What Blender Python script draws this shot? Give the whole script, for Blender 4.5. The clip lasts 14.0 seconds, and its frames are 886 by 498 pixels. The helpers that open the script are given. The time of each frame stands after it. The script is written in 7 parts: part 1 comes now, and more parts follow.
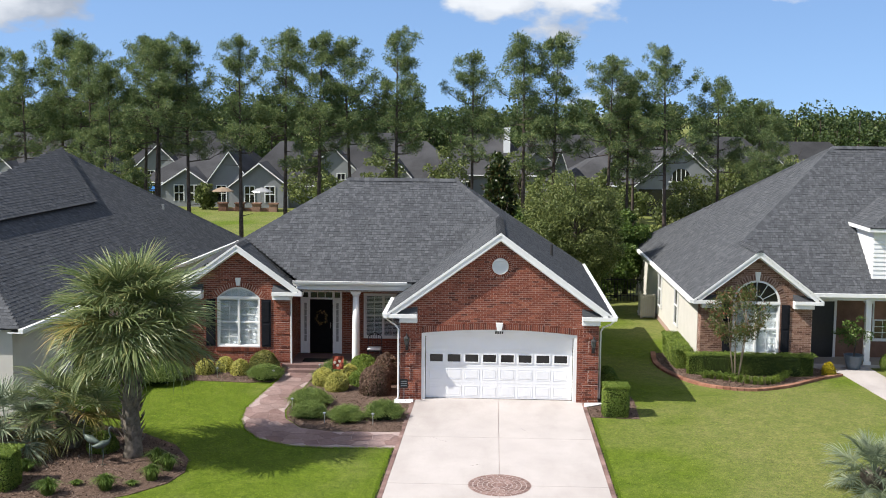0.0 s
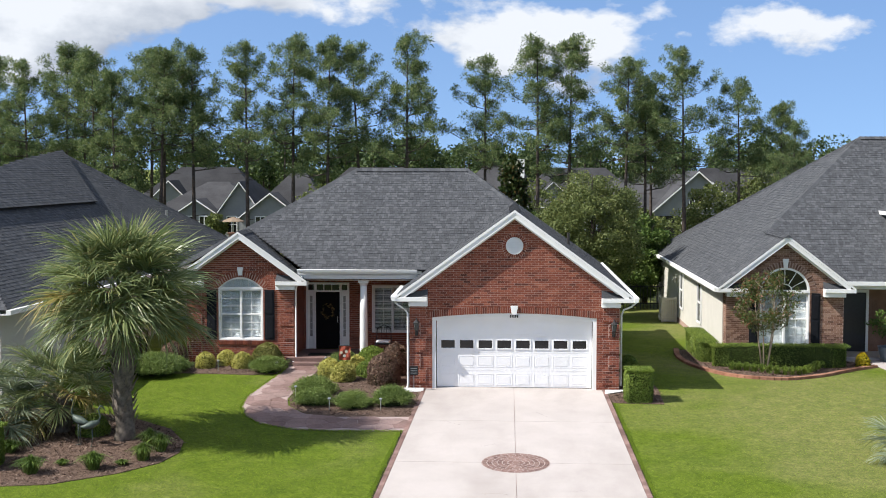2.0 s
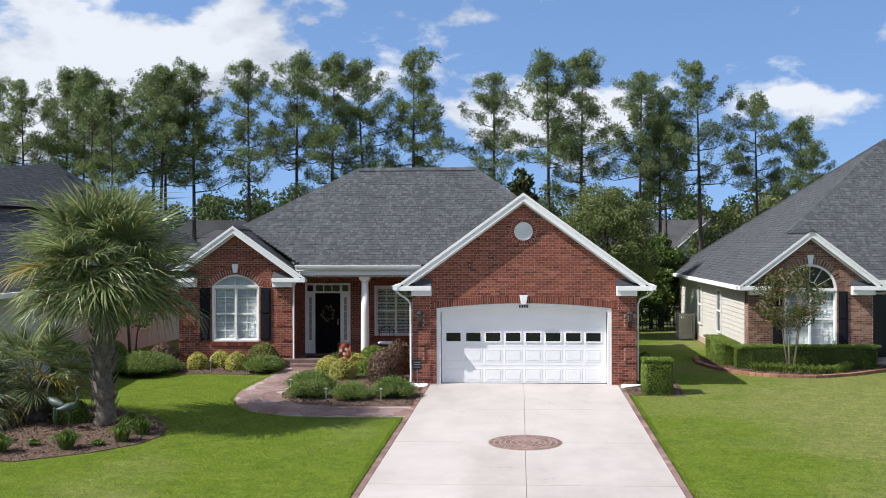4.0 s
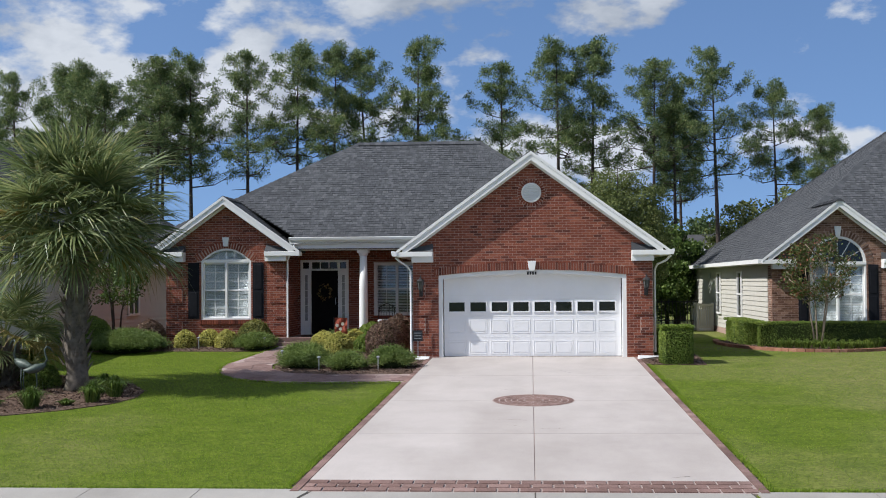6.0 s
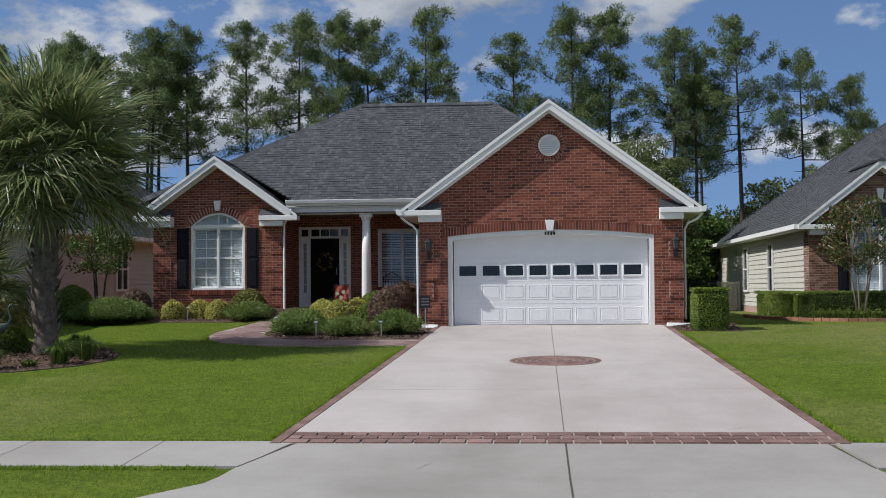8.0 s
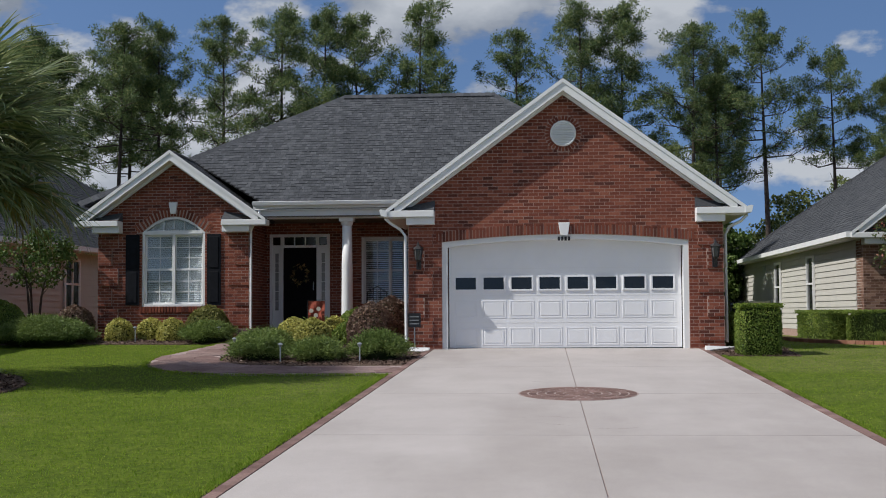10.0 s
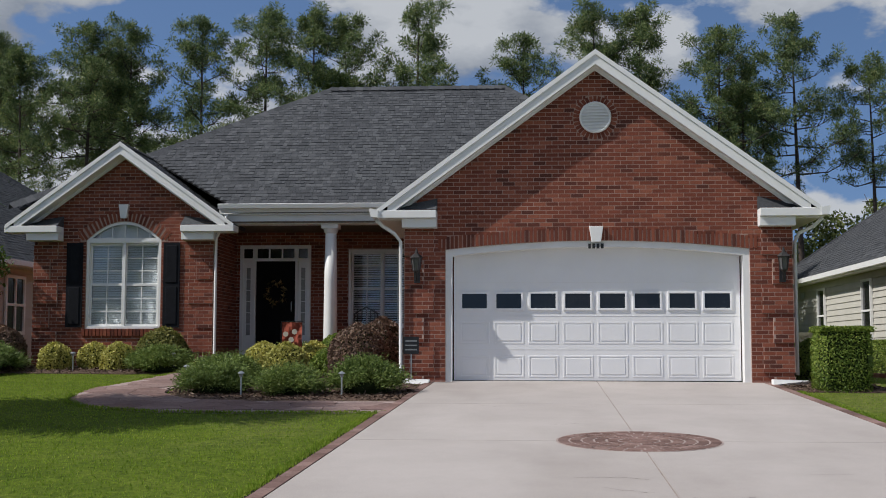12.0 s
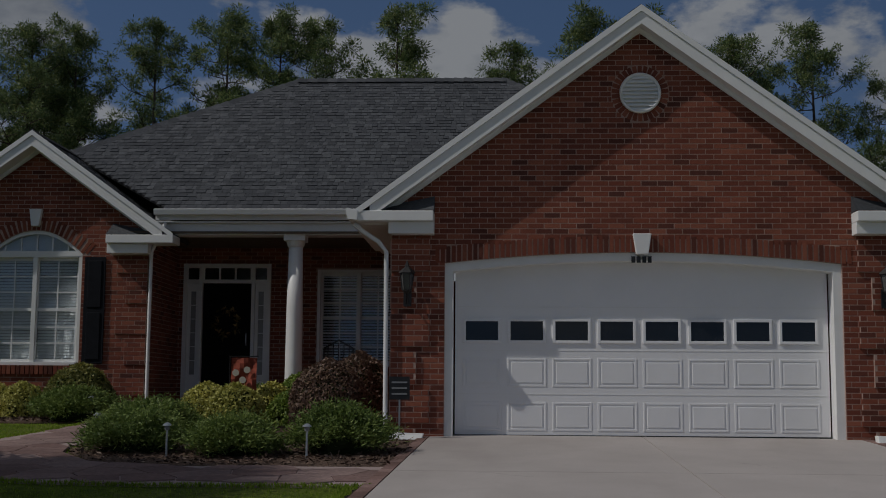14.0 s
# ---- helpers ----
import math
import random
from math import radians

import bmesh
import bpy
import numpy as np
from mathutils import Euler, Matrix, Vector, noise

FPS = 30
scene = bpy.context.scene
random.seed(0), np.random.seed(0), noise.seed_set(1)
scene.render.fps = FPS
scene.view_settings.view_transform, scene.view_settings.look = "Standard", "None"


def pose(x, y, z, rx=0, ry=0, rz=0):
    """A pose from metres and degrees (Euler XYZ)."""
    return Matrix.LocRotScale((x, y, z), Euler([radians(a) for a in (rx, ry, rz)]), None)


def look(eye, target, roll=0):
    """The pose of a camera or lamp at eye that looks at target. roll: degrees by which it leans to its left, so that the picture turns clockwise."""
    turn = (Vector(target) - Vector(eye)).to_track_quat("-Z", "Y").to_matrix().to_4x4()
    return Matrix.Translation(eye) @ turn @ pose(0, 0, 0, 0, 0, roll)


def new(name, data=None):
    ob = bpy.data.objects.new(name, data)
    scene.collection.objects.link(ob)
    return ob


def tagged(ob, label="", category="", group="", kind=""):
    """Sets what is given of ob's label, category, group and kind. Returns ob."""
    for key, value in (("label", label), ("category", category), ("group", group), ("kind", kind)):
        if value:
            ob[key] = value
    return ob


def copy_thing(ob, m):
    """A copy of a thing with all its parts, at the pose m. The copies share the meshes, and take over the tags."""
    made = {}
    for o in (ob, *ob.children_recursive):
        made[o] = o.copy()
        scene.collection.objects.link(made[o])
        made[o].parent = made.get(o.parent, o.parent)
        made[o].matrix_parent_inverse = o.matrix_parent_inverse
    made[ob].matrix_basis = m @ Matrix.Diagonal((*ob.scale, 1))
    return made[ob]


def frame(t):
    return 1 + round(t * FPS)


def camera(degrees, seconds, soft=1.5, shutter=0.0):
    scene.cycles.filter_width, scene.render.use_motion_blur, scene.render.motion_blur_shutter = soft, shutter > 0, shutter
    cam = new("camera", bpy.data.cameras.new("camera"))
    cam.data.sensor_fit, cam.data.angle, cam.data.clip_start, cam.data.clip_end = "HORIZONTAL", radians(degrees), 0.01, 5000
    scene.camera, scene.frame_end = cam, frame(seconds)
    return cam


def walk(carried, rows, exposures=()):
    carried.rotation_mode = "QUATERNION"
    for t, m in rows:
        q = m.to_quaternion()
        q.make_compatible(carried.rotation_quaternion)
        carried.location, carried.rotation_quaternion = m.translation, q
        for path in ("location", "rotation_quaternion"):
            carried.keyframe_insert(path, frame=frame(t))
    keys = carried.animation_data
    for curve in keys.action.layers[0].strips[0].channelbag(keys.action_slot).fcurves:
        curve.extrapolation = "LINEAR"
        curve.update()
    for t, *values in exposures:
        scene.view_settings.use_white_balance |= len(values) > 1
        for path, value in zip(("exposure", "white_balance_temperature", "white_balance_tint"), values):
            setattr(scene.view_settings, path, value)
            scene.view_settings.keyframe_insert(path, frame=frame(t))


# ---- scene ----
LENS_DEGREES = 39.22
cam = camera(LENS_DEGREES, 14.0, soft=1.0)
PATH = [
    (0, (-0.340, -38.927, 9.171), (-1.093, -19.062, 6.982), 0.61),
    (0.5, (-0.323, -38.176, 8.562), (-1.115, -18.293, 6.553), 0.45),
    (1, (-0.305, -37.899, 7.948), (-1.172, -17.997, 6.165), 0.31),
    (1.5, (-0.285, -37.757, 7.335), (-1.233, -17.838, 5.805), 0.19),
    (2, (-0.266, -37.163, 6.692), (-1.273, -17.231, 5.385), 0.09),
    (2.5, (-0.248, -36.573, 6.049), (-1.305, -16.629, 4.994), 0.02),
    (3, (-0.229, -36.108, 5.408), (-1.342, -16.155, 4.624), -0.04),
    (5.5, (-0.016, -33.473, 2.378), (-1.367, -13.526, 2.925), -0.33),
    (6, (-0.038, -32.824, 2.042), (-1.438, -12.880, 2.561), -0.41),
    (6.5, (-0.067, -32.262, 1.675), (-1.524, -12.322, 2.187), -0.46),
    (7, (-0.149, -31.708, 1.308), (-1.638, -11.770, 1.828), -0.44),
    (7.5, (-0.208, -31.172, 0.945), (-1.732, -11.238, 1.529), -0.49),
    (8, (-0.272, -29.973, 0.948), (-1.809, -10.042, 1.575), -0.49),
    (10.5, (-0.768, -23.921, 0.646), (-2.241, -4.011, 1.842), -0.25),
    (11, (-0.970, -22.807, 0.551), (-2.341, -2.902, 1.921), -0.09),
    (11.5, (-0.943, -21.611, 0.555), (-2.394, -1.719, 2.047), -0.04),
    (12, (-1.068, -20.345, 0.543), (-2.474, -0.460, 2.165), 0.07),
    (12.5, (-1.225, -19.164, 0.558), (-2.545, 0.714, 2.315), 0.16),
    (13, (-1.384, -17.942, 0.556), (-2.615, 1.928, 2.476), 0.27),
    (13.5, (-1.597, -16.786, 0.551), (-2.658, 3.076, 2.646), 0.36),
    (14, (-1.791, -15.555, 0.552), (-2.684, 4.290, 2.869), 0.40),
]
EXPOSURES = [(0.0, 0.95, 6350, 10), (3.0, 0.92, 6250, 10), (5.5, 0.62, 6100, 10), (7.5, 0.27, 6080, 10), (11.0, 0.09, 6200, 10), (13.3, 0.03, 6300, 10), (13.5, -0.13, 6260, 10), (13.7, -0.5, 6260, 10), (14.0, -1.3, 6260, 10)]
walk(cam, [(t, look(eye, target, roll)) for t, eye, target, roll in PATH], EXPOSURES)

# ---- light: afternoon sun low over the facade from its far side, broken cloud ----
SUN_FROM = Vector((-1.0, -0.335, 1.06)).normalized()
world = bpy.data.worlds.new("sky")
scene.world = world
world.use_nodes = True
wn, wl = world.node_tree.nodes, world.node_tree.links
wn.clear()
w_out = wn.new("ShaderNodeOutputWorld")
w_bg = wn.new("ShaderNodeBackground")
w_bg.inputs["Strength"].default_value = 0.068
w_sky = wn.new("ShaderNodeTexSky")
w_sky.sky_type, w_sky.sun_disc = "NISHITA", False
w_sky.sun_elevation = math.asin(SUN_FROM.z)
w_sky.sun_rotation = math.atan2(SUN_FROM.x, SUN_FROM.y)
w_sky.air_density, w_sky.dust_density, w_sky.ozone_density = 1.0, 0.6, 1.5
w_co = wn.new("ShaderNodeTexCoord")
w_lift, w_norm = wn.new("ShaderNodeVectorMath"), wn.new("ShaderNodeVectorMath")
w_lift.operation, w_norm.operation = "ADD", "NORMALIZE"
w_lift.inputs[1].default_value = (0, 0, 0.2)
wl.new(w_co.outputs["Generated"], w_lift.inputs[0])
wl.new(w_lift.outputs[0], w_norm.inputs[0])
wl.new(w_norm.outputs[0], w_sky.inputs["Vector"])
w_tint = wn.new("ShaderNodeMix")
w_tint.data_type, w_tint.blend_type = "RGBA", "MULTIPLY"
w_tint.inputs["Factor"].default_value = 1.0
w_tint.inputs[7].default_value = (1.21, 1.3, 1.43, 1)
wl.new(w_sky.outputs["Color"], w_tint.inputs[6])
w_map = wn.new("ShaderNodeMapping")
w_map.inputs["Scale"].default_value = (2.3, 2.3, 4.3)
w_map.inputs["Location"].default_value = (0.75, 0.0, 0.22)
w_up = wn.new("ShaderNodeVectorMath")
w_up.operation = "ADD"
w_up.inputs[1].default_value = (-0.05, -0.01, 0.17)
# the cloud layer closes overhead and opens towards the horizon
w_sep, w_low, w_add = wn.new("ShaderNodeSeparateXYZ"), wn.new("ShaderNodeMapRange"), wn.new("ShaderNodeMath")
wl.new(w_co.outputs["Generated"], w_sep.inputs[0])
wl.new(w_sep.outputs["Z"], w_low.inputs["Value"])
for key, val in (("From Min", 0.02), ("From Max", 0.2), ("To Min", -0.075), ("To Max", 0.05)):
    w_low.inputs[key].default_value = val
w_noise, w_noise2, w_lit = wn.new("ShaderNodeTexNoise"), wn.new("ShaderNodeTexNoise"), wn.new("ShaderNodeMath")
for node in (w_noise, w_noise2):
    node.inputs["Scale"].default_value, node.inputs["Detail"].default_value, node.inputs["Roughness"].default_value = 1.7, 9.0, 0.55
w_mask = wn.new("ShaderNodeValToRGB")
w_mask.color_ramp.elements[0].position, w_mask.color_ramp.elements[1].position = 0.515, 0.553
# a cloud is bright where it thins out towards the light, grey where more cloud lies above
w_shade = wn.new("ShaderNodeValToRGB")
w_shade.color_ramp.elements[0].position, w_shade.color_ramp.elements[0].color = 0.42, (3.3, 3.7, 4.4, 1)
w_shade.color_ramp.elements[1].position, w_shade.color_ramp.elements[1].color = 0.59, (7.0, 7.2, 7.5, 1)
w_lit.operation = "SUBTRACT"
w_half = wn.new("ShaderNodeMath")
w_half.inputs[1].default_value = 0.5
w_mix = wn.new("ShaderNodeMix")
w_mix.data_type = "RGBA"
wl.new(w_co.outputs["Generated"], w_map.inputs["Vector"])
wl.new(w_map.outputs["Vector"], w_noise.inputs["Vector"])
wl.new(w_map.outputs["Vector"], w_up.inputs[0])
wl.new(w_up.outputs[0], w_noise2.inputs["Vector"])
wl.new(w_noise.outputs["Fac"], w_add.inputs[0])
wl.new(w_low.outputs[0], w_add.inputs[1])
wl.new(w_add.outputs[0], w_mask.inputs["Fac"])
wl.new(w_noise.outputs["Fac"], w_lit.inputs[0])
wl.new(w_noise2.outputs["Fac"], w_lit.inputs[1])
wl.new(w_lit.outputs[0], w_half.inputs[0])
wl.new(w_half.outputs[0], w_shade.inputs["Fac"])
wl.new(w_mask.outputs["Color"], w_mix.inputs["Factor"])
wl.new(w_tint.outputs[2], w_mix.inputs[6])
wl.new(w_shade.outputs["Color"], w_mix.inputs[7])
wl.new(w_mix.outputs[2], w_bg.inputs["Color"])
wl.new(w_bg.outputs[0], w_out.inputs["Surface"])
sun = new("sun", bpy.data.lights.new("sun", "SUN"))
sun.data.energy, sun.data.angle, sun.data.color = 4.0, radians(0.53), (1.0, 0.945, 0.86)
sun.matrix_world = look((SUN_FROM * 60), (0, 0, 0))


# ---- materials ----
def material(name, rough=0.6, metal=0.0):
    m = bpy.data.materials.new(name)
    m.use_nodes = True
    n, l = m.node_tree.nodes, m.node_tree.links
    b = n["Principled BSDF"]
    b.inputs["Roughness"].default_value, b.inputs["Metallic"].default_value = rough, metal
    if rough > 0.75:
        b.inputs["Specular IOR Level"].default_value = 0.12
    return m, n, l, b


def ramp(n, l, source, stops):
    r = n.new("ShaderNodeValToRGB")
    while len(r.color_ramp.elements) < len(stops):
        r.color_ramp.elements.new(0.5)
    for e, (p, c) in zip(r.color_ramp.elements, stops):
        e.position, e.color = p, (*c, 1)
    l.new(source, r.inputs["Fac"])
    return r.outputs["Color"]


def tex_noise(n, l, scale, detail=6.0, rough=0.6, stretch=None):
    co = n.new("ShaderNodeTexCoord")
    t = n.new("ShaderNodeTexNoise")
    t.inputs["Scale"].default_value, t.inputs["Detail"].default_value, t.inputs["Roughness"].default_value = scale, detail, rough
    if stretch:
        mp = n.new("ShaderNodeMapping")
        mp.inputs["Scale"].default_value = stretch
        l.new(co.outputs["Object"], mp.inputs["Vector"])
        l.new(mp.outputs["Vector"], t.inputs["Vector"])
    else:
        l.new(co.outputs["Object"], t.inputs["Vector"])
    return t.outputs["Fac"]


def blend(n, l, a, b, fac, mode="MIX"):
    x = n.new("ShaderNodeMix")
    x.data_type, x.blend_type = "RGBA", mode
    if isinstance(fac, float):
        x.inputs["Factor"].default_value = fac
    else:
        l.new(fac, x.inputs["Factor"])
    for k, v in ((6, a), (7, b)):
        if isinstance(v, tuple):
            x.inputs[k].default_value = (*v, 1)
        else:
            l.new(v, x.inputs[k])
    return x.outputs[2]


def bump(n, l, b, height, strength=0.3, dist=0.01):
    k = n.new("ShaderNodeBump")
    k.inputs["Strength"].default_value, k.inputs["Distance"].default_value = strength, dist
    l.new(height, k.inputs["Height"])
    l.new(k.outputs["Normal"], b.inputs["Normal"])


def piece_random(n, l):
    """One random number per piece: per object, and per island inside a joined mesh."""
    o, g, a = n.new("ShaderNodeObjectInfo"), n.new("ShaderNodeNewGeometry"), n.new("ShaderNodeMath")
    a.operation = "ADD"
    l.new(o.outputs["Random"], a.inputs[0])
    l.new(g.outputs["Random Per Island"], a.inputs[1])
    f = n.new("ShaderNodeMath")
    f.operation = "FRACT"
    l.new(a.outputs[0], f.inputs[0])
    return f.outputs[0]


def plain(name, color, rough=0.5, metal=0.0, var=0.12, scale=6.0, bumpy=0.05):
    """Paint, metal or plastic with slight mottling and grain."""
    m, n, l, b = material(name, rough, metal)
    f = tex_noise(n, l, scale, 8)
    dark = tuple(c * (1 - var) for c in color)
    light = tuple(min(1, c * (1 + var * 0.6)) for c in color)
    l.new(ramp(n, l, f, [(0.3, dark), (0.7, light)]), b.inputs["Base Color"])
    bump(n, l, b, tex_noise(n, l, scale * 14, 4), bumpy, 0.004)
    return m


def pieces(name, stops, rough=0.85, grain=60.0, stain=1.2, stain_to=(0.6, 0.6, 0.6), bumpy=0.35):
    """Bricks, shingles, pavers: colour from one random number per piece, with grain and weather stains."""
    m, n, l, b = material(name, rough)
    c = ramp(n, l, piece_random(n, l), stops)
    g = tex_noise(n, l, grain, 4)
    c = blend(n, l, c, ramp(n, l, g, [(0.3, (0.72, 0.72, 0.72)), (0.72, (1.15, 1.15, 1.15))]), 1.0, "MULTIPLY")
    s = tex_noise(n, l, stain, 6)
    c = blend(n, l, c, ramp(n, l, s, [(0.35, stain_to), (0.62, (1, 1, 1))]), 1.0, "MULTIPLY")
    l.new(c, b.inputs["Base Color"])
    bump(n, l, b, g, bumpy, 0.006)
    return m


def foliage(name, stops, rough=0.55, trans=0.25, gloss=0.3):
    m, n, l, b = material(name, rough)
    c = ramp(n, l, piece_random(n, l), stops)
    s = tex_noise(n, l, 0.9, 3)
    c = blend(n, l, c, ramp(n, l, s, [(0.3, (0.75, 0.8, 0.75)), (0.7, (1.15, 1.12, 1.0))]), 1.0, "MULTIPLY")
    l.new(c, b.inputs["Base Color"])
    b.inputs["Specular IOR Level"].default_value = gloss
    t = n.new("ShaderNodeBsdfTranslucent")
    l.new(c, t.inputs["Color"])
    mx = n.new("ShaderNodeMixShader")
    mx.inputs["Fac"].default_value = trans
    out = n["Material Output"]
    l.new(b.outputs[0], mx.inputs[1])
    l.new(t.outputs[0], mx.inputs[2])
    l.new(mx.outputs[0], out.inputs["Surface"])
    return m


BRICK = pieces("red_brick", [(0.0, (0.11, 0.041, 0.031)), (0.18, (0.19, 0.059, 0.039)), (0.7, (0.25, 0.077, 0.048)), (1.0, (0.33, 0.118, 0.074))], stain_to=(0.8, 0.8, 0.8))
BRICK_TAN = pieces("brown_brick", [(0.0, (0.12, 0.065, 0.045)), (0.4, (0.22, 0.12, 0.085)), (0.8, (0.3, 0.18, 0.13)), (1.0, (0.36, 0.24, 0.18))])
PAVER = pieces("red_paver", [(0.0, (0.2, 0.125, 0.108)), (0.5, (0.255, 0.162, 0.142)), (1.0, (0.32, 0.215, 0.19))], grain=35)
SHINGLE = pieces("charcoal_shingle", [(0.0, (0.061, 0.064, 0.07)), (0.3, (0.072, 0.075, 0.082)), (0.7, (0.086, 0.09, 0.097)), (1.0, (0.108, 0.112, 0.12))], grain=24, stain=0.5, stain_to=(0.93, 0.93, 0.94))
SHINGLE_BASE = plain("dark_shingle_underlay", (0.036, 0.037, 0.04), 0.9, var=0.3, scale=8)
SHINGLE_FAR = pieces("grey_shingle", [(0.0, (0.045, 0.045, 0.048)), (1.0, (0.095, 0.094, 0.098))], grain=30, stain=0.4)
FLAG = pieces("flagstone", [(0.0, (0.21, 0.135, 0.122)), (0.5, (0.265, 0.18, 0.163)), (1.0, (0.32, 0.23, 0.21))], grain=22, stain=1.5, stain_to=(0.75, 0.75, 0.75))
MORTAR = plain("mortar", (0.4, 0.28, 0.235), 0.95, var=0.25, scale=20)
FLAGBED = plain("flagstone_grout", (0.36, 0.28, 0.26), 0.95, var=0.2, scale=20)
WHITE = plain("white_trim_paint", (0.78, 0.78, 0.77), 0.45, var=0.05, scale=3)
DOOR_WHITE = plain("garage_door_paint", (0.8, 0.8, 0.81), 0.42, var=0.03, scale=2)
CREAM = plain("cream_siding", (0.52, 0.5, 0.45), 0.6, var=0.06, scale=2)
# light grey siding, colour lowered to include the shade of the pines
GREYWALL_SHADED = plain("far_grey_siding_shaded", (0.2, 0.21, 0.22), 0.7, var=0.08, scale=2)
BLACK = plain("black_paint", (0.012, 0.012, 0.014), 0.4, var=0.3, scale=12)
SHUTTER = plain("dark_slate_shutter", (0.012, 0.013, 0.017), 0.8, var=0.25, scale=10)
BRONZE = plain("verdigris_bronze", (0.075, 0.1, 0.085), 0.5, 0.15, var=0.4, scale=14)
GREYMETAL = plain("silver_metal", (0.55, 0.56, 0.57), 0.3, 0.8, var=0.1)
BARK = plain("pine_bark", (0.085, 0.068, 0.058), 0.95, var=0.5, scale=9, bumpy=0.6)
PALMBARK = plain("palm_bark", (0.17, 0.145, 0.118), 0.95, var=0.5, scale=8, bumpy=0.7)
# invented dark brown for the unseen ceiling, to cut bounced light
CEILDARK = plain("porch_ceiling_darkened", (0.12, 0.085, 0.06), 0.7, var=0.2)
# dark colour of the sheets that replace unlit rooms behind openings
UNLIT_ROOM = plain("unlit_room_sheet", (0.03, 0.03, 0.032), 0.9)
MEDGROUT = plain("weathered_grout", (0.37, 0.3, 0.277), 0.95, var=0.25, scale=14)
BLIND = plain("white_blind", (0.86, 0.87, 0.89), 0.6, var=0.04)
BEIGE = plain("beige_plastic", (0.5, 0.46, 0.38), 0.6, var=0.08)
TANCLOTH = plain("tan_cloth", (0.24, 0.18, 0.13), 0.85)
BLUECLOTH = plain("blue_cloth", (0.05, 0.16, 0.38), 0.8)
SIGNGREY = plain("faded_sign_print", (0.22, 0.23, 0.24), 0.6)
REDCLOTH = plain("orange_red_cloth", (0.33, 0.085, 0.055), 0.85, var=0.5, scale=9)
POTBLUE = plain("slate_glazed_pot", (0.09, 0.12, 0.15), 0.3, var=0.2)
CURB = pieces("terracotta_edging", [(0.0, (0.3, 0.14, 0.09)), (1.0, (0.42, 0.22, 0.15))], grain=25)
# near-black green that paints the shade deep inside the bushes
HEART_SHADE = plain("inner_bush_shade", (0.028, 0.04, 0.014), 0.95)
MATTING = plain("dark_matting", (0.02, 0.02, 0.018), 0.95)


def concrete(name, light, dark):
    m, n, l, b = material(name, 0.8)
    a = tex_noise(n, l, 0.55, 9, 0.65)
    c = ramp(n, l, a, [(0.3, dark), (0.5, tuple((p + q) / 2 for p, q in zip(light, dark))), (0.72, light)])
    s = tex_noise(n, l, 0.32, 6, 0.6, (1.0, 0.35, 1.0))
    c = blend(n, l, c, ramp(n, l, s, [(0.38, (0.84, 0.83, 0.82)), (0.55, (1, 1, 1))]), 1.0, "MULTIPLY")
    g = tex_noise(n, l, 90, 4)
    c = blend(n, l, c, ramp(n, l, g, [(0.3, (0.9, 0.9, 0.9)), (0.7, (1.05, 1.05, 1.05))]), 1.0, "MULTIPLY")
    l.new(c, b.inputs["Base Color"])
    bump(n, l, b, g, 0.2, 0.003)
    return m


CONCRETE = concrete("pale_concrete", (0.49, 0.447, 0.425), (0.4, 0.362, 0.343))
WALKCON = concrete("grey_pavement_concrete", (0.38, 0.36, 0.335), (0.29, 0.275, 0.255))
ASPHALT = concrete("asphalt", (0.07, 0.07, 0.07), (0.045, 0.045, 0.045))


def grass_ground():
    m, n, l, b = material("lawn_grass", 0.9)
    big = tex_noise(n, l, 0.16, 4, 0.5)
    co, sp, mr, ad = n.new("ShaderNodeTexCoord"), n.new("ShaderNodeSeparateXYZ"), n.new("ShaderNodeMapRange"), n.new("ShaderNodeMath")
    l.new(co.outputs["Object"], sp.inputs[0])
    l.new(sp.outputs["X"], mr.inputs["Value"])
    for key, val in (("From Min", 2.0), ("From Max", 7.0), ("To Min", -0.02), ("To Max", 0.15)):
        mr.inputs[key].default_value = val
    l.new(big, ad.inputs[0])
    l.new(mr.outputs[0], ad.inputs[1])
    my, ay = n.new("ShaderNodeMapRange"), n.new("ShaderNodeMath")
    l.new(sp.outputs["Y"], my.inputs["Value"])
    for key, val in (("From Min", 14.0), ("From Max", 40.0), ("To Min", 0.0), ("To Max", 0.17)):
        my.inputs[key].default_value = val
    l.new(ad.outputs[0], ay.inputs[0])
    l.new(my.outputs[0], ay.inputs[1])
    big = ay.outputs[0]
    mid = tex_noise(n, l, 1.6, 6, 0.7)
    fine = tex_noise(n, l, 17, 6, 0.8)
    c = ramp(n, l, mid, [(0.3, (0.072, 0.112, 0.009)), (0.5, (0.096, 0.138, 0.012)), (0.7, (0.12, 0.16, 0.02))])
    dry = ramp(n, l, mid, [(0.3, (0.132, 0.155, 0.045)), (0.7, (0.205, 0.195, 0.078))])
    c = blend(n, l, c, dry, ramp(n, l, big, [(0.5, (0, 0, 0)), (0.68, (0.75, 0.75, 0.75))]))
    c = blend(n, l, c, ramp(n, l, fine, [(0.34, (0.45, 0.5, 0.4)), (0.5, (1, 1, 1)), (0.66, (1.45, 1.38, 1.3))]), 1.0, "MULTIPLY")
    l.new(c, b.inputs["Base Color"])
    speck = tex_noise(n, l, 5.5, 5, 0.7)
    c = blend(n, l, c, ramp(n, l, speck, [(0.35, (0.78, 0.8, 0.75)), (0.65, (1.18, 1.15, 1.1))]), 1.0, "MULTIPLY")
    l.new(c, b.inputs["Base Color"])
    bump(n, l, b, fine, 0.8, 0.03)
    return m


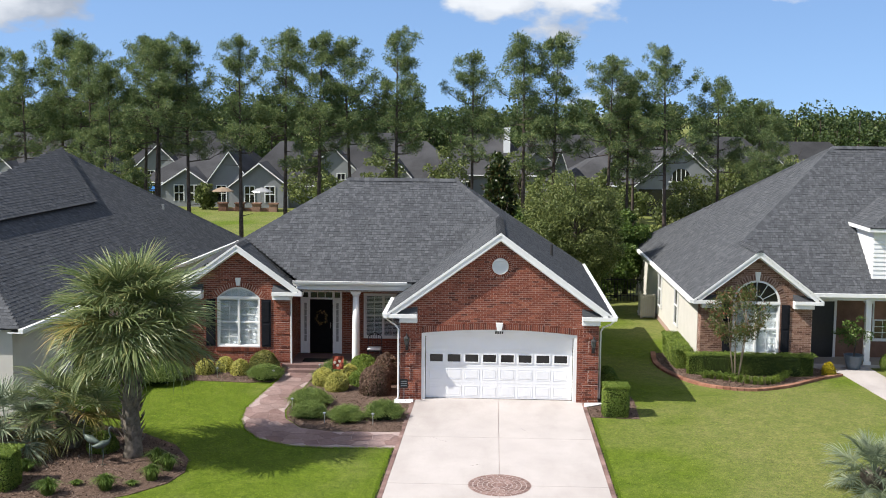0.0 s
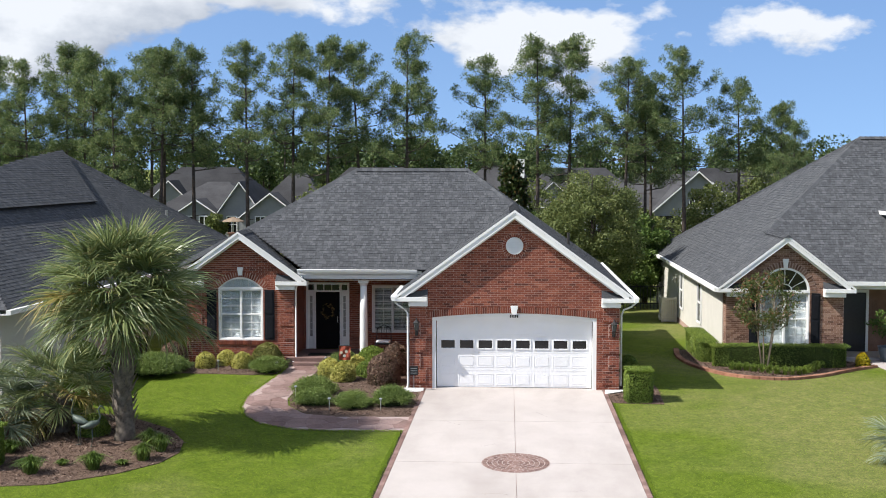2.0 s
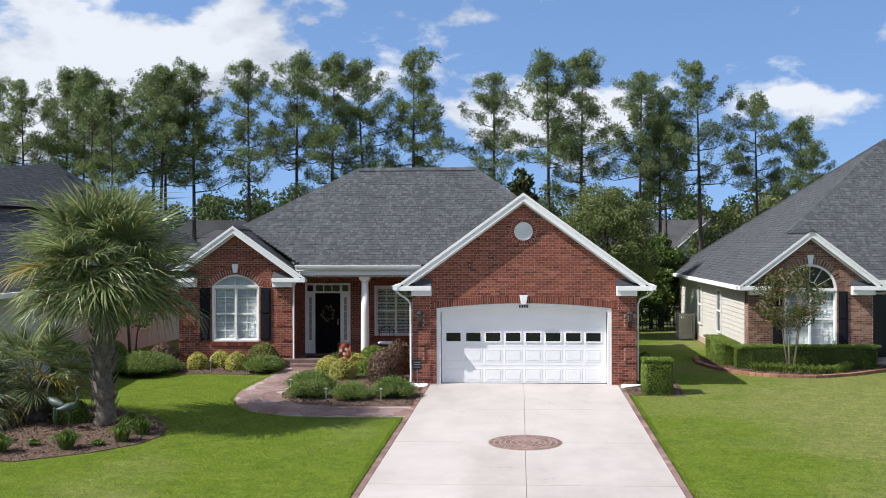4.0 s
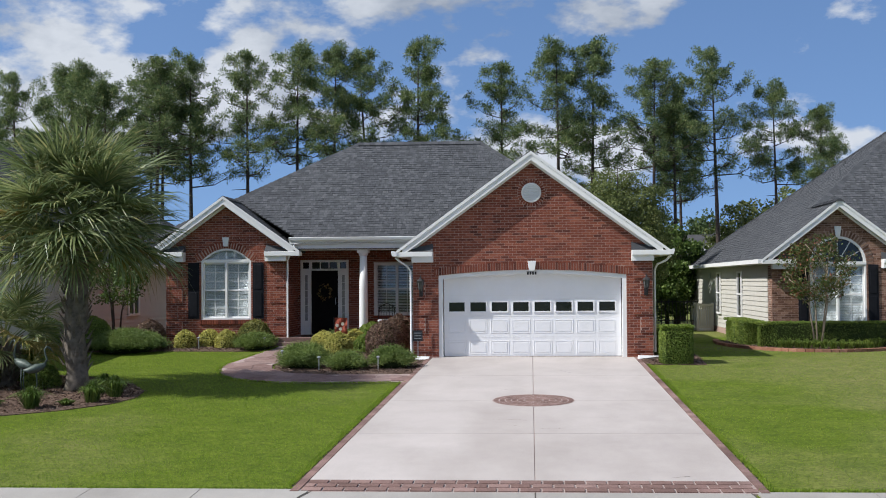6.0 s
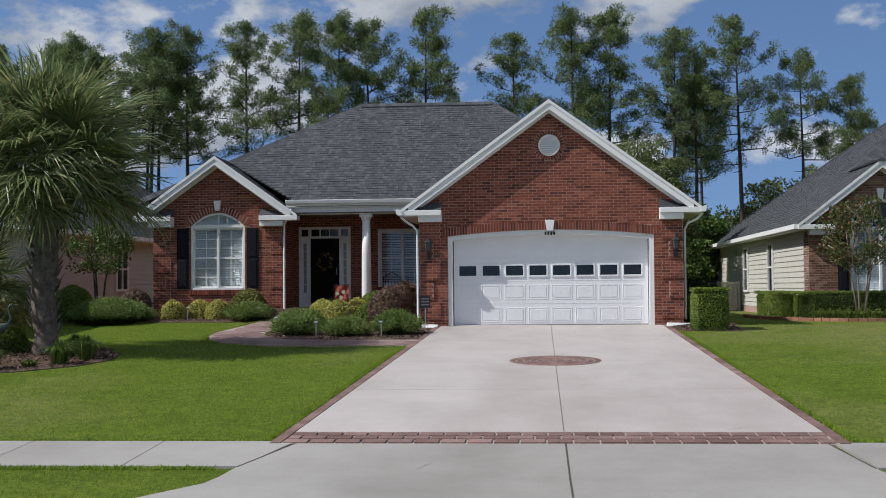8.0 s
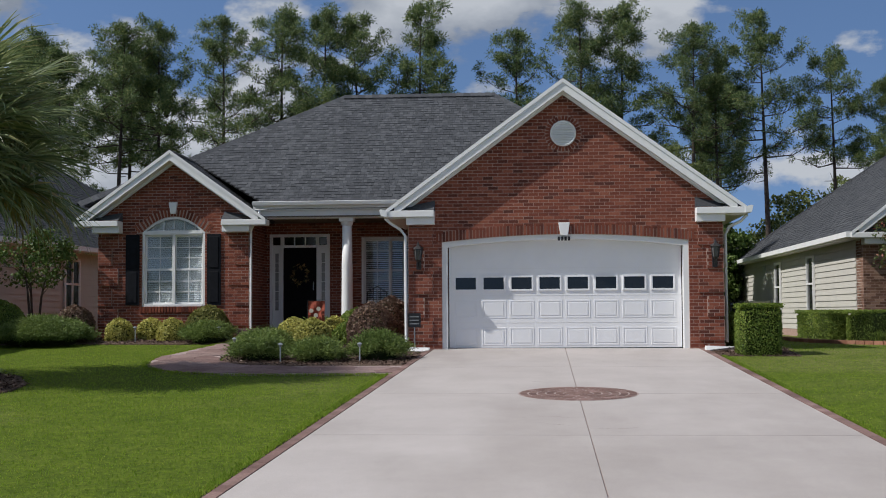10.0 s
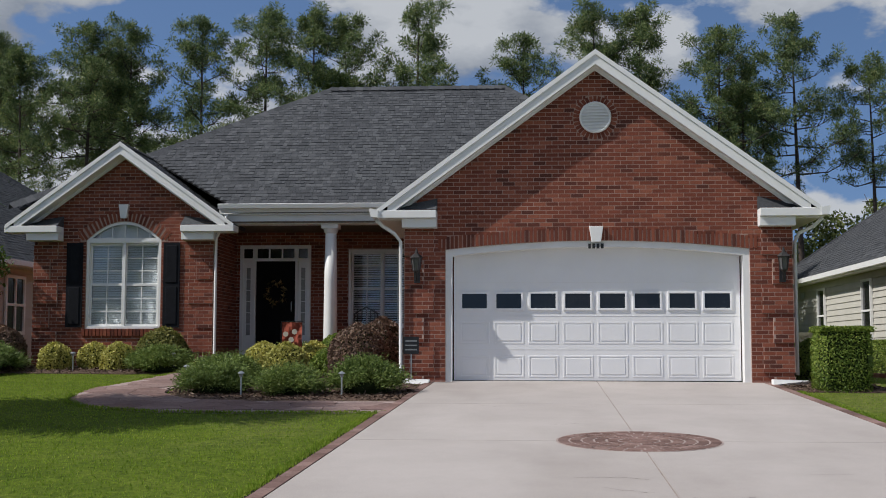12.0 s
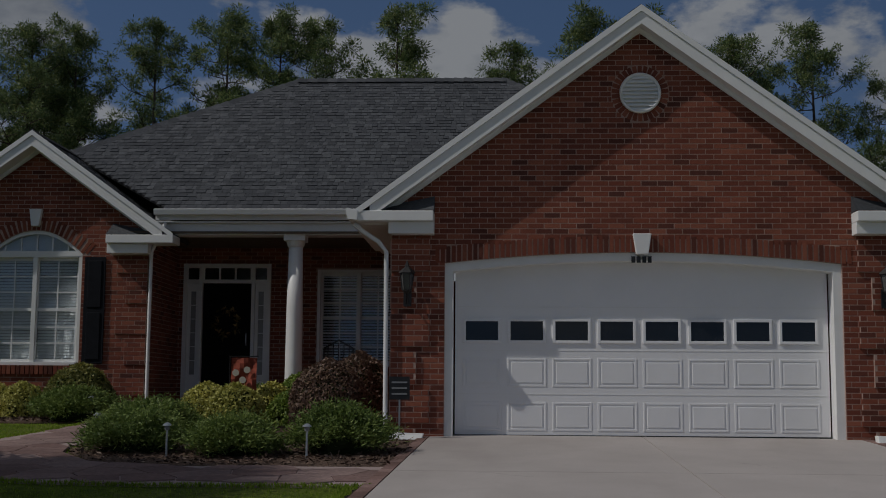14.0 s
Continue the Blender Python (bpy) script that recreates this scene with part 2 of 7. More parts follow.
def mulch():
    m, n, l, b = material("pine_mulch", 0.95)
    f = tex_noise(n, l, 26, 7, 0.75)
    c = ramp(n, l, f, [(0.3, (0.045, 0.028, 0.021)), (0.5, (0.13, 0.088, 0.068)), (0.7, (0.26, 0.185, 0.145))])
    l.new(c, b.inputs["Base Color"])
    bump(n, l, b, f, 0.9, 0.03)
    return m


GRASS, MULCH = grass_ground(), mulch()
BLADE = foliage("grass_blade", [(0.0, (0.17, 0.26, 0.022)), (0.5, (0.22, 0.32, 0.033)), (0.85, (0.27, 0.365, 0.05)), (1.0, (0.36, 0.37, 0.085))], 0.8, 0.5)
NEEDLE = foliage("pine_needle", [(0.0, (0.058, 0.098, 0.042)), (0.5, (0.125, 0.175, 0.072)), (0.9, (0.225, 0.27, 0.105)), (1.0, (0.33, 0.33, 0.13))], 0.5, 0.35)
WOODLEAF = foliage("woodland_leaf", [(0.0, (0.035, 0.06, 0.02)), (0.6, (0.06, 0.095, 0.03)), (1.0, (0.1, 0.13, 0.04))])
LEAF = foliage("broad_leaf", [(0.0, (0.045, 0.085, 0.018)), (0.6, (0.085, 0.14, 0.028)), (1.0, (0.14, 0.19, 0.045))])
PALEBARK = plain("pale_smooth_bark", (0.34, 0.27, 0.21), 0.8, var=0.3, scale=12)
LILY = foliage("strap_leaf", [(0.0, (0.05, 0.09, 0.02)), (0.6, (0.1, 0.16, 0.035)), (1.0, (0.2, 0.26, 0.065))], 0.45)
OLIVE = foliage("olive_green_leaf", [(0.0, (0.075, 0.1, 0.032)), (0.6, (0.135, 0.165, 0.052)), (1.0, (0.205, 0.225, 0.075))])
CHIP = pieces("bark_chip", [(0.0, (0.05, 0.032, 0.025)), (0.5, (0.14, 0.092, 0.07)), (0.85, (0.24, 0.17, 0.13)), (1.0, (0.36, 0.28, 0.23))], 0.95, 40)
SILVERLEAF = foliage("silver_palm_leaf", [(0.0, (0.13, 0.17, 0.11)), (0.6, (0.2, 0.24, 0.17)), (1.0, (0.3, 0.32, 0.22))], 0.4, 0.25)
MAGNOLIA = foliage("dark_glossy_leaf", [(0.0, (0.018, 0.035, 0.01)), (0.8, (0.045, 0.065, 0.018)), (1.0, (0.12, 0.075, 0.03))], 0.35)
PALMLEAF = foliage("palm_leaf", [(0.0, (0.12, 0.165, 0.075)), (0.6, (0.215, 0.26, 0.115)), (0.9, (0.32, 0.345, 0.17)), (1.0, (0.38, 0.34, 0.16))], 0.38, 0.38, 0.4)
PALMDRY = foliage("dry_palm_leaf", [(0.0, (0.15, 0.15, 0.04)), (0.6, (0.26, 0.22, 0.065)), (1.0, (0.36, 0.26, 0.12))], 0.6, 0.2)
JUNIPER = foliage("juniper_leaf", [(0.0, (0.085, 0.13, 0.034)), (0.6, (0.17, 0.235, 0.06)), (1.0, (0.27, 0.33, 0.1))])
BOX = foliage("boxwood_leaf", [(0.0, (0.095, 0.15, 0.026)), (0.6, (0.175, 0.25, 0.042)), (1.0, (0.28, 0.33, 0.075))], 0.55, 0.32)
OLDGOLD = foliage("olive_gold_leaf", [(0.0, (0.1, 0.115, 0.03)), (0.5, (0.2, 0.2, 0.055)), (1.0, (0.34, 0.31, 0.1))], 0.55, 0.3)
GOLD = foliage("golden_leaf", [(0.0, (0.26, 0.26, 0.06)), (0.5, (0.46, 0.43, 0.11)), (1.0, (0.62, 0.57, 0.2))])
PLUM = foliage("burgundy_leaf", [(0.0, (0.085, 0.052, 0.042)), (0.6, (0.17, 0.105, 0.085)), (1.0, (0.26, 0.18, 0.13))])


def glass(name, tint=(0.85, 0.9, 0.92), rough=0.03):
    m, n, l, b = material(name, rough)
    b.inputs["Base Color"].default_value = (*tint, 1)
    b.inputs["Transmission Weight"].default_value, b.inputs["IOR"].default_value = 1.0, 1.45
    return m


GLASS = glass("window_glass")
DARKGLASS = plain("dark_window_glass", (0.012, 0.013, 0.014), 0.08, var=0.2)
SMOKEGLASS = plain("smoked_lantern_glass", (0.3, 0.3, 0.3), 0.25, var=0.2)
LANTERNGLASS = plain("dim_lantern_glass", (0.1, 0.1, 0.1), 0.2, var=0.2)
IRON = plain("weathered_black_iron", (0.03, 0.028, 0.028), 0.5, var=0.35, scale=14)
DULLGLASS = plain("dark_storm_glass", (0.006, 0.006, 0.007), 0.8, var=0.3)
EDGESOIL = plain("cut_edge_soil", (0.03, 0.026, 0.018), 0.95, var=0.4, scale=15)
JOINTDIRT = plain("joint_dirt", (0.09, 0.08, 0.07), 0.95, var=0.4, scale=15)


# ---- building helpers ----
class Geo:
    """Gathers vertices and faces of one mesh."""

    def __init__(self):
        self.v, self.f = [], []

    def add(self, verts, faces):
        k = len(self.v)
        self.v += [tuple(p) for p in verts]
        self.f += [tuple(i + k for i in f) for f in faces]
        return self

    def box(self, x0, x1, y0, y1, z0, z1):
        p = [(x, y, z) for x in (x0, x1) for y in (y0, y1) for z in (z0, z1)]
        return self.add(p, [(0, 1, 3, 2), (4, 6, 7, 5), (0, 4, 5, 1), (2, 3, 7, 6), (0, 2, 6, 4), (1, 5, 7, 3)])

    def prism(self, points, shift):
        """A flat outline (3D points, in order) pushed along shift."""
        n, s = len(points), Vector(shift)
        a = [Vector(p) for p in points]
        return self.add(a + [p + s for p in a], [tuple(range(n)), tuple(range(2 * n - 1, n - 1, -1))] + [(i, i + n, (i + 1) % n + n, (i + 1) % n) for i in range(n)])

    def tube(self, path, radii, n=8, cap=True):
        path = [Vector(p) for p in path]
        if isinstance(radii, (int, float)):
            radii = [radii] * len(path)
        k = len(self.v)
        for i, (p, r) in enumerate(zip(path, radii)):
            d = (path[min(i + 1, len(path) - 1)] - path[max(i - 1, 0)]).normalized()
            a = d.cross(Vector((0.13, 0.97, 0.2))).normalized()
            b = d.cross(a)
            self.v += [tuple(p + r * (math.cos(2 * math.pi * j / n) * a + math.sin(2 * math.pi * j / n) * b)) for j in range(n)]
        for i in range(len(path) - 1):
            self.f += [(k + i * n + j, k + i * n + (j + 1) % n, k + (i + 1) * n + (j + 1) % n, k + (i + 1) * n + j) for j in range(n)]
        if cap:
            self.f += [tuple(k + j for j in range(n)), tuple(k + (len(path) - 1) * n + j for j in range(n - 1, -1, -1))]
        return self

    def lathe(self, profile, x, y, n=20):
        """Rings of (radius, z) round an upright axis."""
        k = len(self.v)
        for r, z in profile:
            self.v += [(x + r * math.cos(2 * math.pi * j / n), y + r * math.sin(2 * math.pi * j / n), z) for j in range(n)]
        for i in range(len(profile) - 1):
            self.f += [(k + i * n + j, k + i * n + (j + 1) % n, k + (i + 1) * n + (j + 1) % n, k + (i + 1) * n + j) for j in range(n)]
        self.f += [tuple(k + j for j in range(n - 1, -1, -1)), tuple(k + (len(profile) - 1) * n + j for j in range(n))]
        return self

    def mesh(self, name, mats, smooth=False):
        me = bpy.data.meshes.new(name)
        me.from_pydata(self.v, [], self.f)
        for m in mats if isinstance(mats, (list, tuple)) else [mats]:
            me.materials.append(m)
        if smooth:
            me.polygons.foreach_set("use_smooth", [True] * len(me.polygons))
        me.update()
        bm = bmesh.new()
        bm.from_mesh(me)
        bmesh.ops.recalc_face_normals(bm, faces=bm.faces)
        bm.to_mesh(me)
        bm.free()
        return me


def under(ob, parent):
    """Parents ob; parts are modelled in the world's axes, only a thing's own Empty is moved."""
    ob.parent = parent
    if parent.parent is None:
        ob.matrix_parent_inverse = Matrix.Translation(-parent.location)


def part(name, geo, mat, parent=None, label="", smooth=False, soft=0.0, kind=""):
    """One mesh object of a thing or of a part; soft rounds its edges."""
    me = geo if isinstance(geo, bpy.types.Mesh) else geo.mesh(name, mat, smooth)
    ob = new(name, me)
    if parent:
        under(ob, parent)
    if soft:
        mod = ob.modifiers.new("soft", "BEVEL")
        mod.width, mod.segments, mod.limit_method = soft, 2, "ANGLE"
    return tagged(ob, label, kind=kind)


def thing(name, at, label, category, group="", kind=""):
    ob = new(name)
    ob.location = at
    ob.empty_display_size = 0.2
    return tagged(ob, label, category, group, kind)


def quads(name, V, mats, index=None):
    """A mesh of loose quads from an array (n, 4, 3)."""
    V = np.asarray(V, float)
    n = len(V)
    me = bpy.data.meshes.new(name)
    me.vertices.add(4 * n)
    me.vertices.foreach_set("co", V.ravel())
    me.loops.add(4 * n)
    me.loops.foreach_set("vertex_index", np.arange(4 * n, dtype=np.int32))
    me.polygons.add(n)
    me.polygons.foreach_set("loop_start", np.arange(0, 4 * n, 4, dtype=np.int32))
    for m in mats if isinstance(mats, (list, tuple)) else [mats]:
        me.materials.append(m)
    if index is not None:
        me.polygons.foreach_set("material_index", np.asarray(index, np.int32))
    me.update(calc_edges=True)
    me.validate()
    return me


def smooth01(a):
    a = max(0.0, min(1.0, a))
    return a * a * (3 - 2 * a)


def ground_z(x, y):
    """The lot falls gently to the street and rises a little to the wing."""
    if y < 0:
        return max(0.05 * y, -0.9)
    return min(y, 4.0) * 0.06 * smooth01((4 - x) / 7)


def spans(outline, level):
    """Where the line v = level crosses an outline of (u, v): intervals of u."""
    cuts = []
    for (u0, v0), (u1, v1) in zip(outline, outline[1:] + outline[:1]):
        if (v0 <= level) != (v1 <= level):
            cuts.append(u0 + (u1 - u0) * (level - v0) / (v1 - v0))
    cuts.sort()
    return list(zip(cuts[::2], cuts[1::2]))


def minus(intervals, a, b):
    out = []
    for p, q in intervals:
        if b <= p or a >= q:
            out.append((p, q))
        else:
            if a > p:
                out.append((p, a))
            if b < q:
                out.append((b, q))
    return out


def unit_box():
    return Geo().box(0, 1, 0, 1, 0, 1)


def laid(name, rows, mat, parent, at, as_parts, near):
    """Boxes laid on a face: rows of (u, z, length, height, proud). at maps (u, depth, z) into the world. The pieces that near() picks,
    up to as_parts of them, are objects of their own on one mesh; the rest is one joined mesh."""
    single, V, F = [], [], []
    rest = Geo()
    for r in rows:
        (single if len(single) < as_parts and near(r) else V).append(r)
    base = unit_box().mesh(name, mat)
    ox, oy, oz = (Vector(at(*p)) for p in ((0, 0, 0), (1, 0, 0), (0, 1, 0)))
    up = Vector(at(0, 0, 1)) - ox
    du, dd = oy - ox, oz - ox
    for u, z, w, h, d in single:
        m = Matrix((( *(du * w), 0), (*(dd * d), 0), (*(up * h), 0), (0, 0, 0, 1))).transposed()
        m.translation = Vector(at(u, 0, z))
        ob = new(name, base)
        under(ob, parent)
        ob.matrix_basis = m
    for u, z, w, h, d in V:
        pts = [at(u + a * w, b * d, z + c * h) for a in (0, 1) for b in (0, 1) for c in (0, 1)]
        rest.add(pts, [(2, 3, 7, 6), (0, 1, 3, 2), (4, 6, 7, 5), (1, 5, 7, 3), (0, 2, 6, 4)])
    if V:
        part(name, rest, mat, parent, kind="stuff")


COURSE, BRICK_L, JOINT = 0.0677, 0.2032, 0.011


def brick_rows(outline, holes, z0, z1, pads=(), shift=0.0, cuts=lambda z: ()):
    """Running bond inside an outline of (u, z); holes(z) gives the intervals to leave free; pads(u, z) the extra depth."""
    rows, k, z = [], 0, z0
    while z < z1:
        mid = z + COURSE / 2
        free = spans(outline, mid)
        for a, b in holes(mid):
            free = minus(free, a, b)
        for a, b in free:
            first = math.floor((a - shift) / BRICK_L) - 1
            u = shift + first * BRICK_L + (BRICK_L / 2 if k % 2 else 0)
            while u < b:
                p, q = max(u, a), min(u + BRICK_L, b)
                edges = [p] + [c for c in cuts(mid) if p + 0.03 < c < q - 0.03] + [q]
                for p, q in zip(edges, edges[1:]):
                    if q - p < 0.035:
                        continue
                    d = 0.002 + random.uniform(-0.0008, 0.001)
                    for f in pads:
                        d += f((p + q) / 2, mid)
                    rows.append((p + JOINT / 2, z + JOINT / 2, q - p - JOINT, COURSE - JOINT, d))
                u += BRICK_L
        z += COURSE
        k += 1
    return rows


def shingles(name, corner, along, upward, outline, parent, as_parts=0, mat=None, exposure=0.142, plate=True):
    """A roof plane: a plate and rows of overlapping tabs. outline is in (u along the eave, v up the slope)."""
    o, u, v = Vector(corner), Vector(along).normalized(), Vector(upward).normalized()
    w = u.cross(v).normalized()
    if w.z < 0:
        w = -w
    mat = mat or SHINGLE
    roof = parent
    if plate:
        g = Geo().prism([o + a * u + b * v for a, b in outline], -0.05 * w)
        roof = part("roof", g, SHINGLE_BASE, parent)
    tabs, top = [], max(b for _, b in outline)
    k = 0
    while k * exposure < top:
        lo, hi = k * exposure, min((k + 1) * exposure, top)
        for a, b in spans(outline, (lo + hi) / 2):
            x = a - random.uniform(0, 0.2)
            while x < b:
                n = x + random.choice((0.06, 0.09, 0.11, 0.15))
                p, q = max(x, a), min(n, b)
                if q - p > 0.03:
                    tabs.append((p + 0.003, q - 0.003, lo, hi, random.choice((0.004, 0.006, 0.012, 0.014))))
                x = n
        k += 1
    # tabs as (u, v) boxes, the butt proud of the row below
    single = tabs[:as_parts]
    base = Geo()
    base.add([(0, 0, 1), (1, 0, 1), (1, 1, 0.15), (0, 1, 0.15), (0, 0, 0), (1, 0, 0)], [(0, 1, 2, 3), (4, 5, 1, 0), (4, 0, 3), (1, 5, 2)])
    bme = base.mesh(name, mat) if single else None
    for p, q, lo, hi, t in single:
        m = Matrix(((*(u * (q - p)), 0), (*(v * (hi - lo + 0.004)), 0), (*(w * t), 0), (0, 0, 0, 1))).transposed()
        m.translation = o + p * u + lo * v + 0.002 * w
        ob = new(name, bme)
        under(ob, roof)
        ob.matrix_basis = m
    g = Geo()
    for p, q, lo, hi, t in tabs[as_parts:]:
        c = [(p, lo, t), (q, lo, t), (q, hi + 0.004, 0.002), (p, hi + 0.004, 0.002), (p, lo, 0), (q, lo, 0)]
        g.add([o + a * u + b * v + (d + 0.002) * w for a, b, d in c], [(0, 1, 2, 3), (4, 5, 1, 0), (4, 0, 3), (1, 5, 2)])
    me = bpy.data.meshes.new(name)
    me.from_pydata(g.v, [], g.f)
    me.materials.append(mat)
    part(name, me, mat, roof, kind="stuff")
    return roof


def ridge_cap(parent, a, b, mat=None, width=0.16):
    """Bent cap shingles along a ridge or hip."""
    a, b = Vector(a), Vector(b)
    d = (b - a).normalized()
    s = d.cross(Vector((0, 0, 1))).normalized()
    n = d.cross(s)
    if n.z < 0:
        n = -n
    g, x, length = Geo(), 0.0, (b - a).length
    while x < length:
        e = min(x + 0.2, length)
        p, q = a + d * x, a + d * e
        lift = 0.03
        g.add([p + n * lift, p + s * width - n * 0.085, p - s * width - n * 0.085, q + n * 0.012, q + s * width - n * 0.1, q - s * width - n * 0.1],
              [(0, 1, 4, 3), (0, 3, 5, 2), (0, 2, 1)])
        x += 0.19
    part("ridge_cap", g, mat or SHINGLE, parent, kind="stuff")


# ---- ground, drive, walks ----
def patch(name, outline, lift, mat, parent=None, label="", thick=0.06, step=0.6, kind=""):
    """A slab that follows the ground."""
    bm = bmesh.new()
    bm.faces.new([bm.verts.new((x, y, 0)) for x, y in outline])
    xs, ys = [p[0] for p in outline], [p[1] for p in outline]
    for lo, hi, axis in ((min(xs), max(xs), 0), (min(ys), max(ys), 1)):
        k = math.ceil(lo / step) * step
        while k < hi and (hi - lo) > step:
            co, no = [0, 0, 0], [0, 0, 0]
            co[axis], no[axis] = k, 1
            bmesh.ops.bisect_plane(bm, geom=bm.verts[:] + bm.edges[:] + bm.faces[:], plane_co=co, plane_no=no)
            k += step
    for v in bm.verts:
        v.co.z = ground_z(v.co.x, v.co.y) + lift - thick
    new_geo = bmesh.ops.extrude_face_region(bm, geom=bm.faces[:])["geom"]
    for v in new_geo:
        if isinstance(v, bmesh.types.BMVert):
            v.co.z += thick
    bmesh.ops.recalc_face_normals(bm, faces=bm.faces)
    me = bpy.data.meshes.new(name)
    bm.to_mesh(me)
    bm.free()
    me.materials.append(mat)
    return part(name, me, mat, parent, label, kind=kind)


def axis_steps(dense_lo, dense_hi, step, far_lo, far_hi):
    a = list(np.arange(dense_lo, dense_hi + 1e-6, step))
    lo, hi, d = dense_lo, dense_hi, step
    while lo > far_lo or hi < far_hi:
        d *= 1.6
        if lo > far_lo:
            lo = max(lo - d, far_lo)
            a.insert(0, lo)
        if hi < far_hi:
            hi = min(hi + d, far_hi)
            a.append(hi)
    return a


gx, gy = axis_steps(-20, 20, 0.8, -2600, 2600), axis_steps(-20, 10, 0.5, -300, 3200)
g = Geo()
g.v = [(x, y, ground_z(x, y)) for y in gy for x in gx]
nx = len(gx)
g.f = [(j * nx + i, j * nx + i + 1, (j + 1) * nx + i + 1, (j + 1) * nx + i) for j in range(len(gy) - 1) for i in range(nx - 1)]
ground = tagged(part("ground", g, GRASS), "mown green lawn with straw-coloured dry patches", "lawn", kind="structure")


def drive_l(y):
    return -2.64 + 0.034 * y


def drive_r(y):
    return 2.64 - 0.02 * y


drive = thing("driveway", (0, -7, ground_z(0, -7)), "pale broom-finished concrete driveway with red paver edging", "driveway", kind="structure")
MED_Y, MED_R = -7.75, 0.83
joints = [0.25, -3.8, MED_Y, -11.6, -15.4]
for y1, y0 in zip(joints, joints[1:]):
    e = 0.007
    patch("concrete_panel", [(drive_l(y1), y1 - e), (drive_l(y0), y0 + e), (-e, y0 + e), (-e, y1 - e)], 0.03, CONCRETE, drive)
    patch("concrete_panel", [(e, y1 - e), (e, y0 + e), (drive_r(y0), y0 + e), (drive_r(y1), y1 - e)], 0.03, CONCRETE, drive)
patch("joint_bed", [(drive_l(0) - 0.13, 0.2), (drive_l(-15.4) - 0.13, -16.13), (drive_r(-15.4) + 0.13, -16.13), (drive_r(0) + 0.13, 0.2)], 0.02, MEDGROUT, drive)


def paver(points, lift, parent, mat=PAVER, name="paver", thick=0.03):
    g = Geo().prism([(x, y, ground_z(x, y) + lift - thick) for x, y in points], (0, 0, thick))
    return part(name, g, mat, parent)


y = 0.0
while y > -16.1:
    n = max(y - 0.285, -16.12)
    paver([(drive_l(y) - 0.125, y - 0.006), (drive_l(y) - 0.008, y - 0.006), (drive_l(n) - 0.008, n), (drive_l(n) - 0.125, n)], 0.036, drive)
    paver([(drive_r(y) + 0.008, y - 0.006), (drive_r(y) + 0.125, y - 0.006), (drive_r(n) + 0.125, n), (drive_r(n) + 0.008, n)], 0.036, drive)
    y = n
for k in range(3):
    ya, yb = -15.41 - 0.235 * k, -15.635 - 0.235 * k
    x = drive_l(ya) - (0.14 if k % 2 else 0.0)
    while x < drive_r(ya):
        a, b = max(x, drive_l(ya)), min(x + 0.29, drive_r(ya))
        if b - a > 0.03:
            paver([(a + 0.012, yb + 0.014), (b - 0.012, yb + 0.014), (b - 0.012, ya - 0.008), (a + 0.012, ya - 0.008)], 0.036, drive)
        x += 0.297
med = thing("paver_medallion", (0, MED_Y, ground_z(0, MED_Y)), "round medallion of red pavers set in the driveway", "paving", kind="structure")


def med_z(y):
    return ground_z(0, y)


g = Geo().prism([(0.995 * MED_R * math.cos(a), MED_Y + 0.995 * MED_R * math.sin(a), med_z(MED_Y + 0.995 * MED_R * math.sin(a)) + 0.012) for a in np.linspace(0, 2 * math.pi, 48, endpoint=False)], (0, 0, 0.021))
part("medallion_bed", g, MEDGROUT, med)
for ring in range(6):
    r0, r1 = 0.1 + 0.121 * ring, 0.1 + 0.121 * ring + 0.1
    n = max(6, round(2 * math.pi * (r0 + r1) / 2 / 0.165))
    for k in range(n):
        gap = 0.011 / r1
        a0, a1 = 2 * math.pi * (k + 0.5 * (ring % 2)) / n + gap, 2 * math.pi * (k + 1 + 0.5 * (ring % 2)) / n - gap
        pts = [(r * math.cos(a), MED_Y + r * math.sin(a)) for r, a in ((r0, a0), (r0, a1), (r1, a1), (r1, a0))]
        paver(pts, 0.036, med)
paver([(0.08 * math.cos(a), MED_Y + 0.08 * math.sin(a)) for a in np.linspace(0, 2 * math.pi, 16, endpoint=False)], 0.036, med)

apron = tagged(patch("apron", [(-3.02, -16.15), (-3.35, -17.5), (-3.45, -18.4), (-4.1, -19.8), (-5.6, -20.6), (5.2, -20.6), (3.9, -19.8), (3.15, -18.4), (2.98, -17.5), (2.84, -16.15)], 0.028, WALKCON),
               "grey concrete driveway apron at the street", "driveway", kind="structure")
for k, pts in enumerate(([(-0.009, -16.15), (-0.009, -20.6), (0.009, -20.6), (0.009, -16.15)], [(-3.03, -16.15), (-3.36, -17.5), (-3.34, -17.5), (-3.01, -16.15)], [(2.83, -16.15), (2.97, -17.5), (2.99, -17.5), (2.85, -16.15)])):
    tagged(patch("joint", pts, 0.031, JOINTDIRT, thick=0.02), "dark dirt-filled joint in the concrete", "joint", kind="structure")
walk_left = thing("pavement", (-8, -16.7, -0.5), "grey concrete pavement slabs along the street", "pavement", kind="structure")
x = -3.04
while x > -20:
    w = 1.52
    y0, y1 = -17.45, -15.98
    a = x - (0.3 if x > -3.2 else 0)
    patch("slab", [(a if x > -3.2 else x, y0), (x, y1), (x - w, y1), (x - w, y0)], 0.026, WALKCON, walk_left)
    x -= w + 0.012
patch("slab", [(x, -17.45), (x, -15.98), (-80, -15.98), (-80, -17.45)], 0.026, WALKCON, walk_left)
walk_right = thing("pavement", (8, -16.7, -0.5), "grey concrete pavement slabs along the street", "pavement", kind="structure")
x = 2.92
